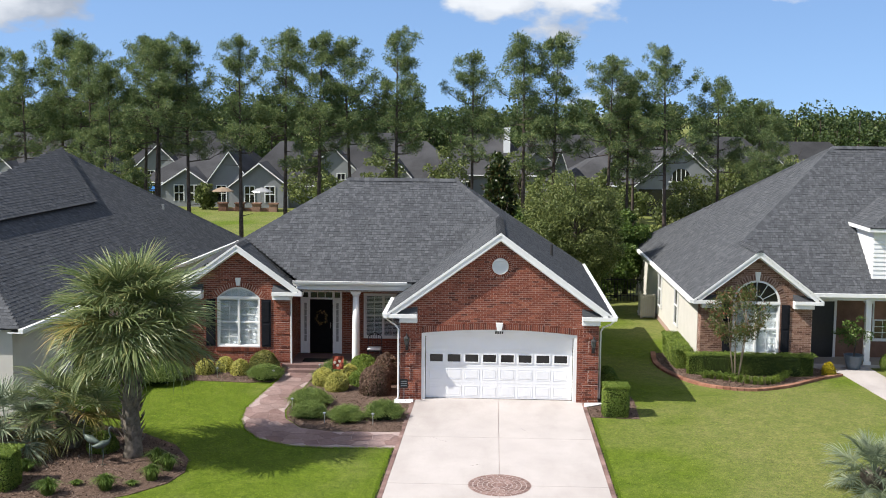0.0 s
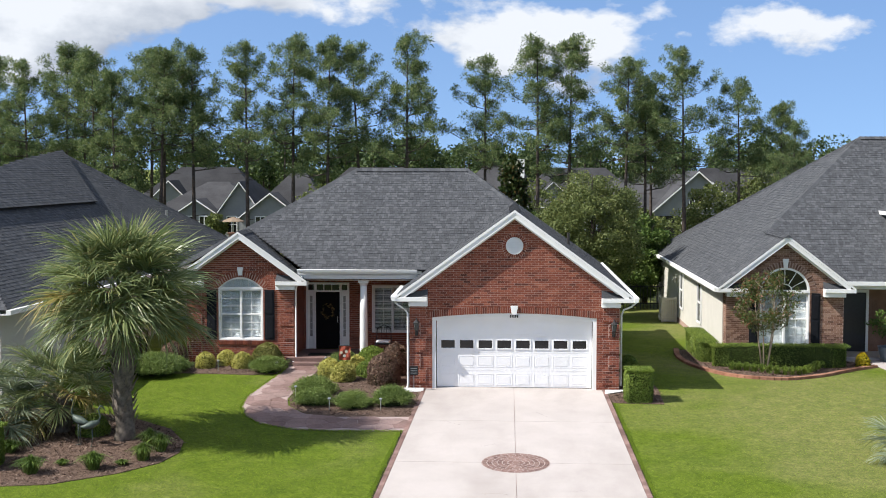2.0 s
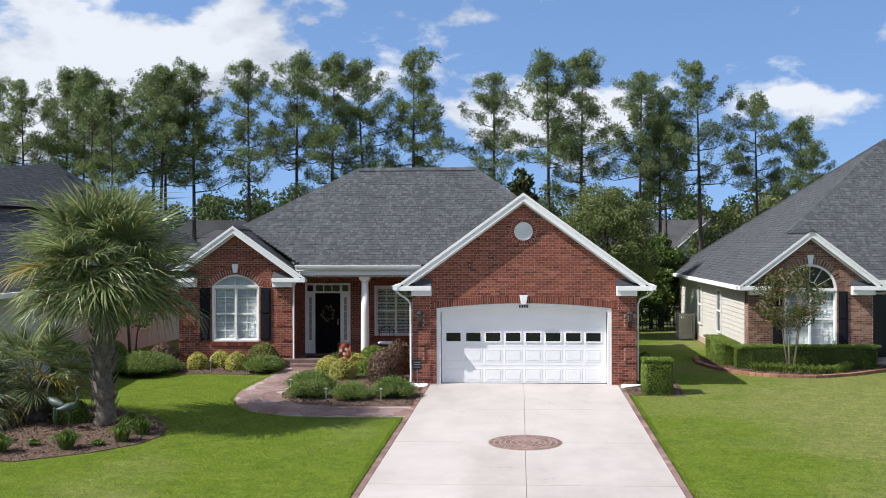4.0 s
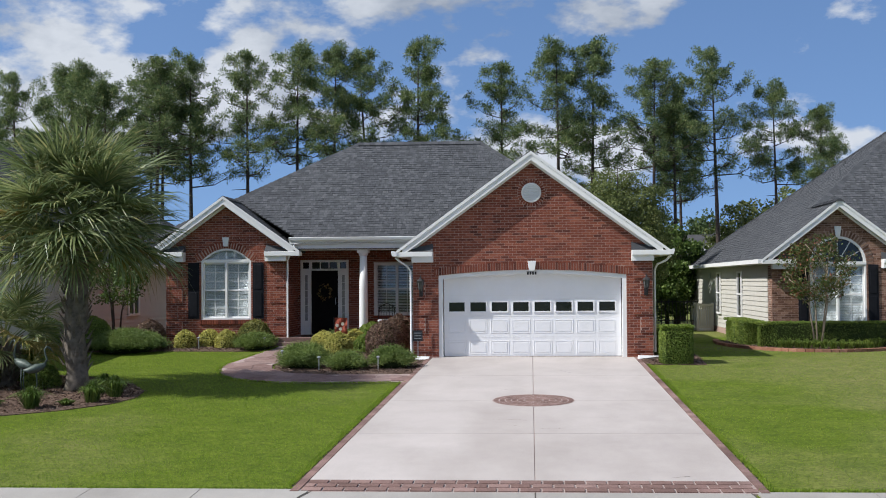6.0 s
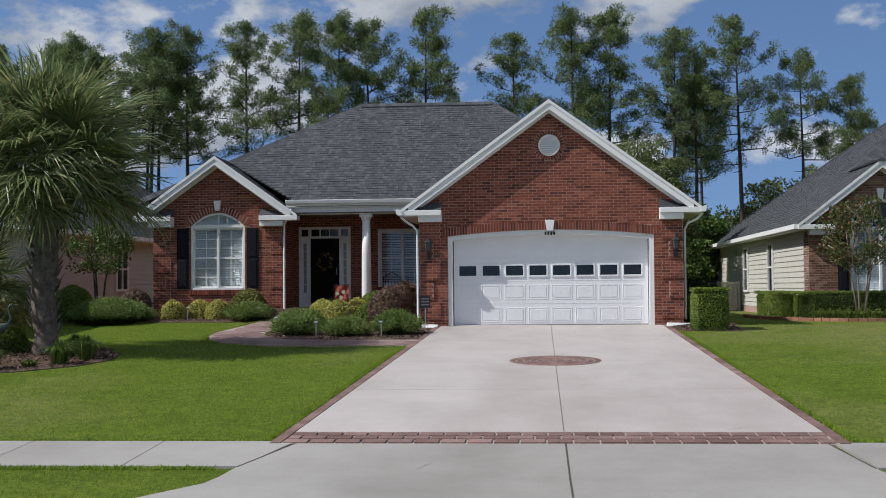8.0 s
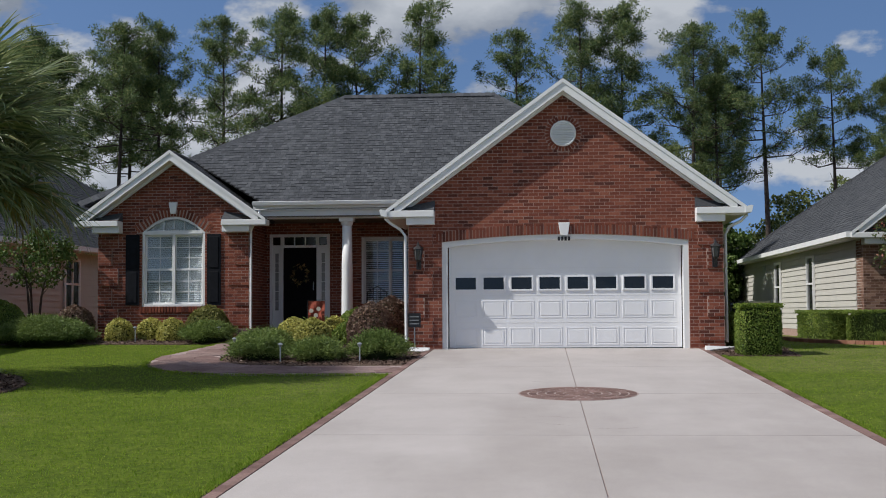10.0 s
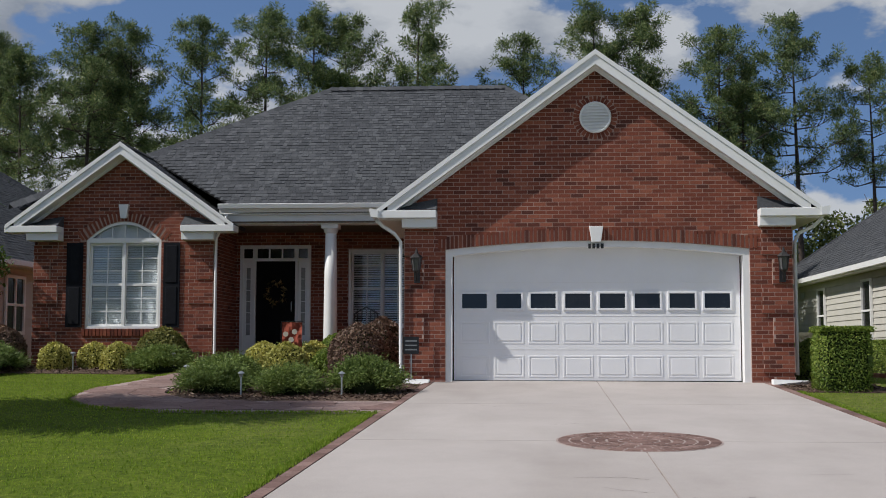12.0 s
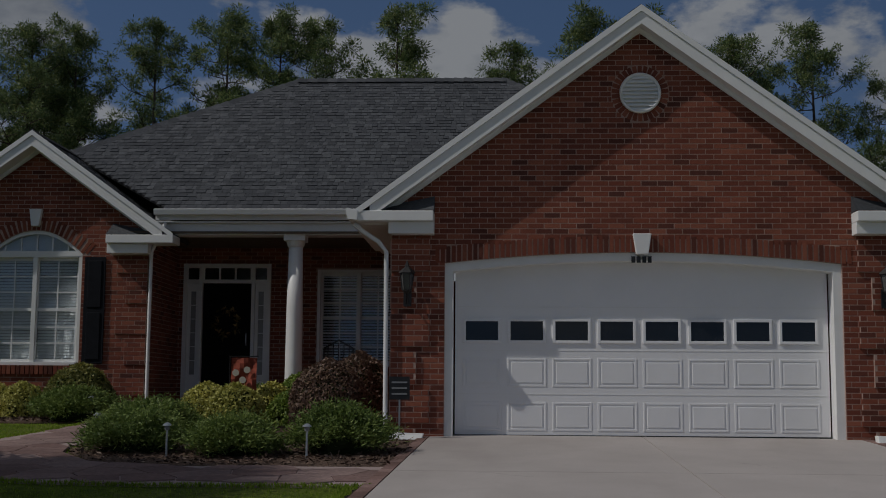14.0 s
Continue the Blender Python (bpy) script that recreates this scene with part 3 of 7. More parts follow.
while x < 18:
    patch("slab", [(x + (0.1 if x < 3 else 0), -17.45), (x + 1.52, -17.45), (x + 1.52, -16.05), (x, -16.05)], 0.026, WALKCON, walk_right)
    x += 1.532
patch("slab", [(x, -17.45), (80, -17.45), (80, -16.05), (x, -16.05)], 0.026, WALKCON, walk_right)
road = tagged(patch("road", [(-90, -28.7), (90, -28.7), (90, -20.95), (-90, -20.95)], 0.012, ASPHALT, step=6), "dark asphalt street", "road", kind="structure")
kerb = Geo()
kerb.prism([(-90, -20.95, -0.94), (-90, -20.65, -0.94), (-90, -20.62, -0.86), (-90, -20.8, -0.82), (-90, -20.95, -0.89)], (84.0, 0, 0))
kerb.prism([(5.5, -20.95, -0.94), (5.5, -20.65, -0.94), (5.5, -20.62, -0.86), (5.5, -20.8, -0.82), (5.5, -20.95, -0.89)], (84.0, 0, 0))
tagged(part("kerb", kerb, WALKCON), "low rolled concrete kerb", "kerb", kind="structure")

WALK_OUT = [(-7.3, 4.0), (-7.42, 2.0), (-7.7, 0.1), (-7.85, -1.2), (-7.75, -2.5), (-7.45, -3.44), (-6.9, -4.3), (-5.92, -4.85), (-4.88, -4.98), (-2.87, -4.9)]
WALK_IN = [(-2.84, -3.42), (-4.86, -3.5), (-5.87, -3.19), (-6.45, -2.3), (-6.62, -1.43), (-6.5, 0.5), (-6.3, 2.2), (-6.0, 3.2), (-5.9, 4.0)]
WALK = WALK_OUT + WALK_IN
flag_walk = thing("walkway", (-6.8, -2, 0), "curved pinkish flagstone walkway to the porch", "walkway", kind="structure")
patch("walk_bed", WALK, 0.02, FLAGBED, flag_walk)


def inside(p, poly):
    hit = False
    for (x0, y0), (x1, y1) in zip(poly, poly[1:] + poly[:1]):
        if (y0 > p[1]) != (y1 > p[1]) and p[0] < x0 + (x1 - x0) * (p[1] - y0) / (y1 - y0):
            hit = not hit
    return hit


def nearest(p, poly):
    best = None
    for a, b in zip(poly, poly[1:] + poly[:1]):
        a, b, q = Vector(a), Vector(b), Vector(p)
        t = max(0, min(1, (q - a).dot(b - a) / (b - a).length_squared))
        c = a + (b - a) * t
        if best is None or (c - q).length < (best - q).length:
            best = c
    return (best.x, best.y)


def crazy_paving(poly, size, rnd):
    """Irregular stones: Voronoi cells of scattered seeds, cut to the outline."""
    xs, ys = [p[0] for p in poly], [p[1] for p in poly]
    seeds = []
    y = min(ys) - size
    while y < max(ys) + size:
        x = min(xs) - size
        while x < max(xs) + size:
            seeds.append((x + rnd.uniform(-0.4, 0.4) * size, y + rnd.uniform(-0.4, 0.4) * size))
            x += size
        y += size
    out = []
    for s in seeds:
        if not inside(s, poly):
            continue
        cell = [(s[0] - 2 * size, s[1] - 2 * size), (s[0] + 2 * size, s[1] - 2 * size), (s[0] + 2 * size, s[1] + 2 * size), (s[0] - 2 * size, s[1] + 2 * size)]
        for o in seeds:
            dx, dy = o[0] - s[0], o[1] - s[1]
            d2 = dx * dx + dy * dy
            if d2 == 0 or d2 > 9 * size * size:
                continue
            lim = d2 / 2
            cut = []
            for a, b in zip(cell, cell[1:] + cell[:1]):
                fa, fb = (a[0] - s[0]) * dx + (a[1] - s[1]) * dy - lim, (b[0] - s[0]) * dx + (b[1] - s[1]) * dy - lim
                if fa <= 0:
                    cut.append(a)
                if (fa <= 0) != (fb <= 0):
                    t = fa / (fa - fb)
                    cut.append((a[0] + (b[0] - a[0]) * t, a[1] + (b[1] - a[1]) * t))
            cell = cut
        cell = [p if inside(p, poly) else nearest(p, poly) for p in cell]
        cx, cy = sum(p[0] for p in cell) / len(cell), sum(p[1] for p in cell) / len(cell)
        out.append([(cx + (x - cx) * 0.972, cy + (y - cy) * 0.972) for x, y in cell])
    return out


for cell in crazy_paving(WALK, 0.5, random.Random(4)):
    paver(cell, 0.03, flag_walk, FLAG, "flagstone", 0.02)

# mulch beds
BEDS = [
    ("bed of brown bark mulch between walkway and garage", [(-2.78, 0.3), (-2.8, -3.38), (-4.86, -3.45), (-5.85, -3.12), (-6.4, -2.25), (-6.55, -1.43), (-6.43, 0.5), (-6.24, 2.2), (-5.9, 3.3), (-3.2, 3.3), (-3.2, 0.3)]),
    ("bed of brown bark mulch under the arched window", [(-7.45, 3.5), (-7.5, 1.85), (-8.3, 1.65), (-9.5, 1.75), (-10.6, 1.8), (-12.0, 1.6), (-14.3, 1.9), (-14.3, 3.9)]),
    ("round bed of bark mulch around the palm", [(-8.3, -7.2), (-8.45, -6.2), (-9.1, -5.0), (-10.4, -3.9), (-12.0, -3.2), (-14.5, -2.8), (-17.5, -3.2), (-18, -10.2), (-13.5, -10.4), (-10.6, -9.9), (-9.3, -9.0), (-8.55, -8.1)]),
    ("strip of bark mulch beside the garage", [(2.8, 0.2), (2.82, -1.5), (4.3, -1.6), (4.35, 0.6), (3.9, 3.5), (3.1, 3.5), (3.1, 0.2)]),
    ("curved bed of mulch before the neighbouring house", [(6.05, 8.6), (5.9, 6.5), (6.25, 4.6), (7.1, 3.0), (8.45, 2.4), (9.8, 3.05), (11.1, 4.3), (12.2, 5.2), (12.4, 6.2), (7.2, 6.2), (7.2, 8.6)]),
]
for label, outline in BEDS:
    tagged(patch("mulch_bed", outline, 0.018, MULCH), label, "flower bed", kind="structure")
edging = thing("bed_edging", (8.4, 2.4, 0), "curved terracotta-coloured edging round the flower bed", "edging", kind="structure")
line = [(6.0, 8.6), (5.85, 6.5), (6.2, 4.55), (7.05, 2.92), (8.45, 2.32), (9.82, 2.97), (11.15, 4.22), (12.3, 5.12)]
smoothed = []
for k in range(len(line) - 1):
    p0, p1, p2, p3 = (Vector(line[max(0, min(len(line) - 1, k + d))]) for d in (-1, 0, 1, 2))
    for s in range(7):
        t = s / 7
        smoothed.append(0.5 * ((2 * p1) + (p2 - p0) * t + (2 * p0 - 5 * p1 + 4 * p2 - p3) * t * t + (3 * p1 - p0 - 3 * p2 + p3) * t**3))
for a, b in zip(smoothed, smoothed[1:]):
    d = (b - a)
    n = Vector((-d.y, d.x)).normalized() * 0.09
    g = Geo().prism([(*(a + d * 0.02 - n), 0), (*(b - d * 0.02 - n), 0), (*(b - d * 0.02 + n), 0), (*(a + d * 0.02 + n), 0)], (0, 0, 0.085))
    part("edging_block", g, CURB, edging)
tagged(patch("path", [(12.3, 5.2), (12.65, 0.7), (12.9, -6.0), (14.0, -6.0), (13.75, 3.6), (13.6, 6.6), (13.2, 8.4), (11.5, 8.4), (11.5, 6.3)], 0.03, CONCRETE), "pale concrete path to the neighbouring porch", "path", kind="structure")


# ---- the brick house ----
house = thing("house", (0, 6, 0), "one-storey red brick house with charcoal hip roof and white trim", "house")
GABLE = 0.728
EAVE_X, EAVE_Z = 3.57, 2.82
APEX_Z = EAVE_Z + GABLE * EAVE_X


def arch(half, spring, rise, n=14):
    """Points of a segmental arch, from one springing to the other."""
    return [(-half + 2 * half * i / n, spring + rise * (1 - (2 * i / n - 1) ** 2)) for i in range(n + 1)]


# garage front wall: thick, with the arched door opening
DOOR_HALF, DOOR_SPRING, DOOR_RISE = 2.465, 2.19, 0.14
head = [(u, z) for u, z in arch(DOOR_HALF, DOOR_SPRING, DOOR_RISE)]
wall_top = APEX_Z - 0.14
outline = [(-3.14, -0.1), (-DOOR_HALF, -0.1)] + head + [(DOOR_HALF, -0.1), (3.14, -0.1), (3.14, wall_top - GABLE * 3.14), (0, wall_top), (-3.14, wall_top - GABLE * 3.14)]
front = part("wall", Geo().prism([(u, 0.0, z) for u, z in outline], (0, 0.24, 0)), MORTAR, house, "red brick gable wall with arched garage opening")
VENT_Z, VENT_R = 4.36, 0.26


def garage_holes(z):
    out = []
    if z < DOOR_SPRING + DOOR_RISE + 0.22:
        if z < DOOR_SPRING:
            out.append((-DOOR_HALF, DOOR_HALF))
        else:
            reach = 1 - (z - DOOR_SPRING - 0.185) / DOOR_RISE
            half = DOOR_HALF + 0.1 if reach >= 1 else (DOOR_HALF + 0.1) * math.sqrt(max(reach, 0))
            if reach > 0:
                out.append((-half, half))
    d = (VENT_R + 0.105) ** 2 - (z - VENT_Z) ** 2
    if d > 0:
        out.append((-math.sqrt(d), math.sqrt(d)))
    return out


def quoin_pad(u0, u1, z0, first):
    """Blocks of six courses stand proud at the corner, with one course recessed between them; wide and narrow blocks alternate."""
    def depth(u, z):
        i = int((z - z0) / COURSE)
        wide = u1 - u0
        if (i - first) % 7 == 6 or not u0 <= u <= u1:
            return 0.0
        reach = wide if (i - first) // 7 % 2 == 0 else wide * 0.68
        near_corner = (u - u0 < reach) if abs(u0 - quoin_centre(u0)) > abs(u1 - quoin_centre(u0)) else (u1 - u < reach)
        return 0.034 if near_corner and z < 2.62 else 0.0
    return depth


def quoin_blocks(u0, u1, z0, first, y, parent):
    """The mortar bodies of the blocks behind their bricks."""
    outer = abs(u0 - quoin_centre(u0)) > abs(u1 - quoin_centre(u0))
    for k in range(-6, 2):
        low = z0 + COURSE * (first + 7 * k)
        high = min(low + 6 * COURSE, 2.6)
        low = max(low, 0.0)
        reach = (u1 - u0) * (1.0 if k % 2 == 0 else 0.68)
        a, b = (u0, u0 + reach) if outer else (u1 - reach, u1)
        if high - low > 0.05:
            part("quoin_block", Geo().box(a, b, y - 0.034, y - 0.0005, low, high), MORTAR, parent)


def quoin_cuts(c, half, wide, z0, first):
    """Where bricks end at the inner edges of the blocks of a course."""
    def at(z):
        i = int((z - z0) / COURSE)
        if (i - first) % 7 == 6 or z > 2.62:
            return ()
        reach = wide if (i - first) // 7 % 2 == 0 else wide * 0.68
        return (c - half + reach, c + half - reach)
    return at


def quoin_centre(u):
    """The middle of the gable that a corner belongs to."""
    return 0.0 if u > -5 else -9.04


rows = brick_rows(outline, garage_holes, -0.08, wall_top, (quoin_pad(-3.15, -2.66, -0.08, 32), quoin_pad(2.66, 3.15, -0.08, 32)), 0.0, quoin_cuts(0.0, 3.15, 0.49, -0.08, 32))
quoin_blocks(-3.15, -2.66, -0.08, 32, 0.0, front)
quoin_blocks(2.66, 3.15, -0.08, 32, 0.0, front)
laid("brick", rows, BRICK, front, lambda u, d, z: (u, -d, z), 300, lambda r: r[1] > 2.5 or abs(r[0]) > 2.45)
# soldier course over the door, ring round the vent
soldier = Geo().box(-0.025, 0.025, -0.008, 0.02, 0, 0.205).mesh("soldier_brick", BRICK)
for k in range(76):
    u = -2.56 + 5.12 * k / 75
    z = DOOR_SPRING + DOOR_RISE * (1 - min(1, abs(u) / DOOR_HALF) ** 2) + 0.004
    b = part("soldier_brick", soldier, BRICK, front)
    b.matrix_basis = pose(u, 0, z)
ring = Geo().box(-0.026, 0.026, -0.006, 0.02, VENT_R, VENT_R + 0.1).mesh("ring_brick", BRICK)
for k in range(30):
    b = part("ring_brick", ring, BRICK, front)
    b.matrix_basis = Matrix.Translation((0, 0, VENT_Z)) @ Matrix.Rotation(2 * math.pi * k / 30, 4, "Y")
key = Geo().prism([(-0.075, 0.0, 2.3), (0.075, 0.0, 2.3), (0.115, 0.0, 2.56), (-0.115, 0.0, 2.56)], (0, -0.075, 0))
part("keystone", key, WHITE, house, "white cast keystone", soft=0.008)
for k in range(4):
    part("number_bar", Geo().box(-0.13 + 0.068 * k, -0.085 + 0.068 * k, -0.012, 0.012, 2.2, 2.28), BLACK, house)

# round louvred vent
vent = Geo()
vent.prism([(VENT_R * math.cos(a), -0.03, VENT_Z + VENT_R * math.sin(a)) for a in np.linspace(0, 2 * math.pi, 40, endpoint=False)], (0, 0.04, 0))
vent_ob = part("gable_vent", vent, WHITE, house, "round white louvred gable vent")
rim = Geo()
rim.tube([((VENT_R - 0.018) * math.cos(a), -0.035, VENT_Z + (VENT_R - 0.018) * math.sin(a)) for a in np.linspace(0, 2 * math.pi, 41)], 0.022, 8, False)
part("rim", rim, WHITE, vent_ob, smooth=True)
for k in range(9):
    z = VENT_Z - 0.2 + 0.05 * k
    w = math.sqrt(max(0, (VENT_R - 0.035) ** 2 - (z - VENT_Z) ** 2))
    part("louvre", Geo().prism([(-w, -0.06, z - 0.02), (-w, -0.032, z + 0.022), (-w, -0.028, z + 0.016), (-w, -0.055, z - 0.024)], (2 * w, 0, 0)), WHITE, vent_ob)

# garage door with windows and raised panels
casing = Geo()
inner = [(u * 2.36 / DOOR_HALF, z - 0.1) for u, z in arch(DOOR_HALF, DOOR_SPRING, DOOR_RISE)]
casing.prism([(u, 0.03, z) for u, z in head + inner[::-1]], (0, 0.24, 0))
part("door_casing", casing, WHITE, house, "white painted arched garage door head")
for s in (-1, 1):
    part("door_casing", Geo().prism([(s * 2.36, 0.03, 0.0), (s * DOOR_HALF, 0.03, 0.0), (s * DOOR_HALF, 0.03, DOOR_SPRING), (s * 2.36, 0.03, DOOR_SPRING - 0.1)], (0, 0.24, 0)), WHITE, house, "white painted garage door jamb")
gd = part("garage_door", Geo().box(-2.34, 2.34, 0.15, 0.19, 0.03, 2.26), DOOR_WHITE, house, "white sectional garage door with a row of small windows")
for z in (0.56, 1.11, 1.66):
    part("section_joint", Geo().box(-2.33, 2.33, 0.146, 0.152, z - 0.006, z + 0.002), WHITE, gd)
for k in range(8):
    x = -2.205 + 0.5675 * k
    frame_g = Geo()
    for a, b, c, d in ((x - 0.035, x, 1.2, 1.51), (x + 0.41, x + 0.445, 1.2, 1.51), (x, x + 0.41, 1.2, 1.235), (x, x + 0.41, 1.475, 1.51)):
        frame_g.box(a, b, 0.128, 0.156, c, d)
    part("window_frame", frame_g, DOOR_WHITE, gd, soft=0.004)
    part("window_pane", Geo().box(x, x + 0.41, 0.14, 0.148, 1.235, 1.475), DARKGLASS, gd, "dark garage door glass")
    for z0 in (0.1, 0.65):
        p = Geo()
        for a, b, c, d in ((x - 0.04, x - 0.012, z0, z0 + 0.36), (x + 0.425, x + 0.453, z0, z0 + 0.36), (x - 0.012, x + 0.425, z0, z0 + 0.028), (x - 0.012, x + 0.425, z0 + 0.332, z0 + 0.36)):
            p.box(a, b, 0.144, 0.156, c, d)
        p.prism([(x + 0.01, 0.15, z0 + 0.05), (x + 0.403, 0.15, z0 + 0.05), (x + 0.403, 0.15, z0 + 0.31), (x + 0.01, 0.15, z0 + 0.31)], (0, -0.008, 0))
        part("raised_panel", p, DOOR_WHITE, gd, soft=0.005)
part("weather_strip", Geo().box(-2.34, 2.34, 0.14, 0.18, 0.022, 0.05), BLACK, gd)
gd.location.y += 0.105
part("threshold", Geo().box(-2.46, 2.46, -0.02, 0.3, 0.0, 0.022), CONCRETE, house)

# rake boards, soffit, frieze and returns of a street gable
def gable_trim(cx, y, apex_z, half, slope, over, ret_in, ret_out, ret_low, parent):
    for s in (-1, 1):
        def edge(d0, d1, y0, y1, x0=0.0, x1=half):
            return Geo().prism([(cx + s * x0, y0, apex_z - slope * x0 - d0), (cx + s * x1, y0, apex_z - slope * x1 - d0),
                                (cx + s * x1, y0, apex_z - slope * x1 - d1), (cx + s * x0, y0, apex_z - slope * x0 - d1)], (0, y1 - y0, 0))
        part("rake_board", edge(0.02, 0.22, y - over, y - over + 0.03, 0.0, half - 0.17), WHITE, parent)
        part("rake_moulding", edge(-0.022, 0.06, y - over - 0.022, y - over), WHITE, parent)
        part("soffit", edge(0.185, 0.205, y - over + 0.03, y + 0.0, 0.0, half - 0.17), WHITE, parent)
        part("frieze_board", edge(0.2, 0.275, y - 0.035, y - 0.012, 0.0, half - 0.3), WHITE, parent)
        e = apex_z - slope * half
        lo, hi = sorted((cx + s * ret_in, cx + s * (half + 0.01)))
        lo2, hi2 = sorted((cx + s * ret_in, cx + s * ret_out))
        part("cornice_return", Geo().box(lo, hi, y - over - 0.015, y + 0.05, e - 0.13, e), WHITE, parent, soft=0.01)
        part("return_frieze", Geo().box(lo2, hi2, y - over + 0.06, y + 0.05, e - 0.28, e - 0.13), WHITE, parent, soft=0.008)
        x0, x1 = cx + s * ret_in, cx + s * (half - 0.05)
        part("return_roof", Geo().add([(x0, y - over, e + 0.01), (x1, y - over, e + 0.01), (x1, y, e + 0.04), (x0, y, e + 0.22), (x0, y - 0.001, e)],
                                      [(0, 1, 2, 3), (0, 3, 4)]), SHINGLE, parent)


gable_trim(0, 0, APEX_Z, EAVE_X, GABLE, 0.26, 2.6, 3.17, 0, house)

# the arched wing
WX, WY, W_HALF = -9.04, 3.5, 1.8
W_SLOPE, W_EAVE = 0.715, 2.26
W_APEX = 2.95 + W_SLOPE * W_EAVE
W_TOP = W_APEX - 0.13
WIN_HALF, WIN_LOW, WIN_SPRING, WIN_RISE = 0.75, 0.95, 2.69, 0.37
window_head = [(WX + u, z) for u, z in arch(WIN_HALF, WIN_SPRING, WIN_RISE)]
mid = len(window_head) // 2
left_half = [(WX - W_HALF, 0.0), (WX, 0.0), (WX, WIN_LOW), (WX - WIN_HALF, WIN_LOW)] + window_head[: mid + 1] + [(WX, W_TOP), (WX - W_HALF, W_TOP - W_SLOPE * W_HALF)]
right_half = [(WX, 0.0), (WX + W_HALF, 0.0), (WX + W_HALF, W_TOP - W_SLOPE * W_HALF), (WX, W_TOP)] + window_head[mid:] + [(WX + WIN_HALF, WIN_LOW), (WX, WIN_LOW)]
part("wall", Geo().prism([(u, WY, z) for u, z in left_half], (0, 0.24, 0)), MORTAR, house, "red brick gable wall beside the arched window")
wing = part("wall", Geo().prism([(u, WY, z) for u, z in right_half], (0, 0.24, 0)), MORTAR, house, "red brick gable wall with arched window")
whole = [(WX - W_HALF, 0.0), (WX + W_HALF, 0.0), (WX + W_HALF, W_TOP - W_SLOPE * W_HALF), (WX, W_TOP), (WX - W_HALF, W_TOP - W_SLOPE * W_HALF)]


def wing_holes(z):
    if WIN_LOW - 0.07 < z < WIN_SPRING:
        return [(WX - WIN_HALF, WX + WIN_HALF)]
    if WIN_SPRING <= z < WIN_SPRING + WIN_RISE + 0.2:
        half = (WIN_HALF + 0.12) * math.sqrt(max(0, min(1, 1 - (z - WIN_SPRING - 0.17) / WIN_RISE)))
        return [(WX - half, WX + half)] if half > 0 else []
    return []


rows = brick_rows(whole, wing_holes, 0.02, W_TOP, (quoin_pad(WX - W_HALF, WX - W_HALF + 0.49, 0.02, 35), quoin_pad(WX + W_HALF - 0.49, WX + W_HALF, 0.02, 35)), 0.0, quoin_cuts(WX, W_HALF, 0.49, 0.02, 35))
quoin_blocks(WX - W_HALF, WX - W_HALF + 0.49, 0.02, 35, WY, wing)
quoin_blocks(WX + W_HALF - 0.49, WX + W_HALF, 0.02, 35, WY, wing)
laid("brick", rows, BRICK, wing, lambda u, d, z: (u, WY - d, z), 300, lambda r: r[0] > WX - 0.4)
for k in range(24):
    u = -WIN_HALF - 0.06 + (2 * WIN_HALF + 0.12) * k / 23
    z = WIN_SPRING + WIN_RISE * (1 - min(1, abs(u) / WIN_HALF) ** 2) + 0.006
    tilt = -math.atan(2 * WIN_RISE * u / WIN_HALF**2) * 0.8
    b = part("soldier_brick", soldier, BRICK, wing)
    b.matrix_basis = Matrix.Translation((WX + u, WY, z)) @ Matrix.Rotation(-tilt, 4, "Y")
for k in range(22):
    b = part("sill_brick", soldier, BRICK, wing)
    b.matrix_basis = Matrix.Translation((WX - 0.77 + 0.0733 * k, WY - 0.02, WIN_LOW - 0.135)) @ Matrix.Diagonal((1.15, 2.2, 0.65, 1))
part("keystone", Geo().prism([(WX - 0.06, WY, 3.12), (WX + 0.06, WY, 3.12), (WX + 0.1, WY, 3.39), (WX - 0.1, WY, 3.39)], (0, -0.08, 0)), WHITE, house, "white cast keystone", soft=0.008)
gable_trim(WX, WY, W_APEX, W_EAVE, W_SLOPE, 0.35, 1.22, 1.86, 0, house)


def bars(g, x0, x1, z0, z1, y0, y1, cols, rows_, t=0.012):
    for k in range(1, cols):
        x = x0 + (x1 - x0) * k / cols
        g.box(x - t, x + t, y0, y1, z0, z1)
    for k in range(1, rows_):
        z = z0 + (z1 - z0) * k / rows_
        g.box(x0, x1, y0 + 0.001, y1 - 0.001, z - t, z + t)


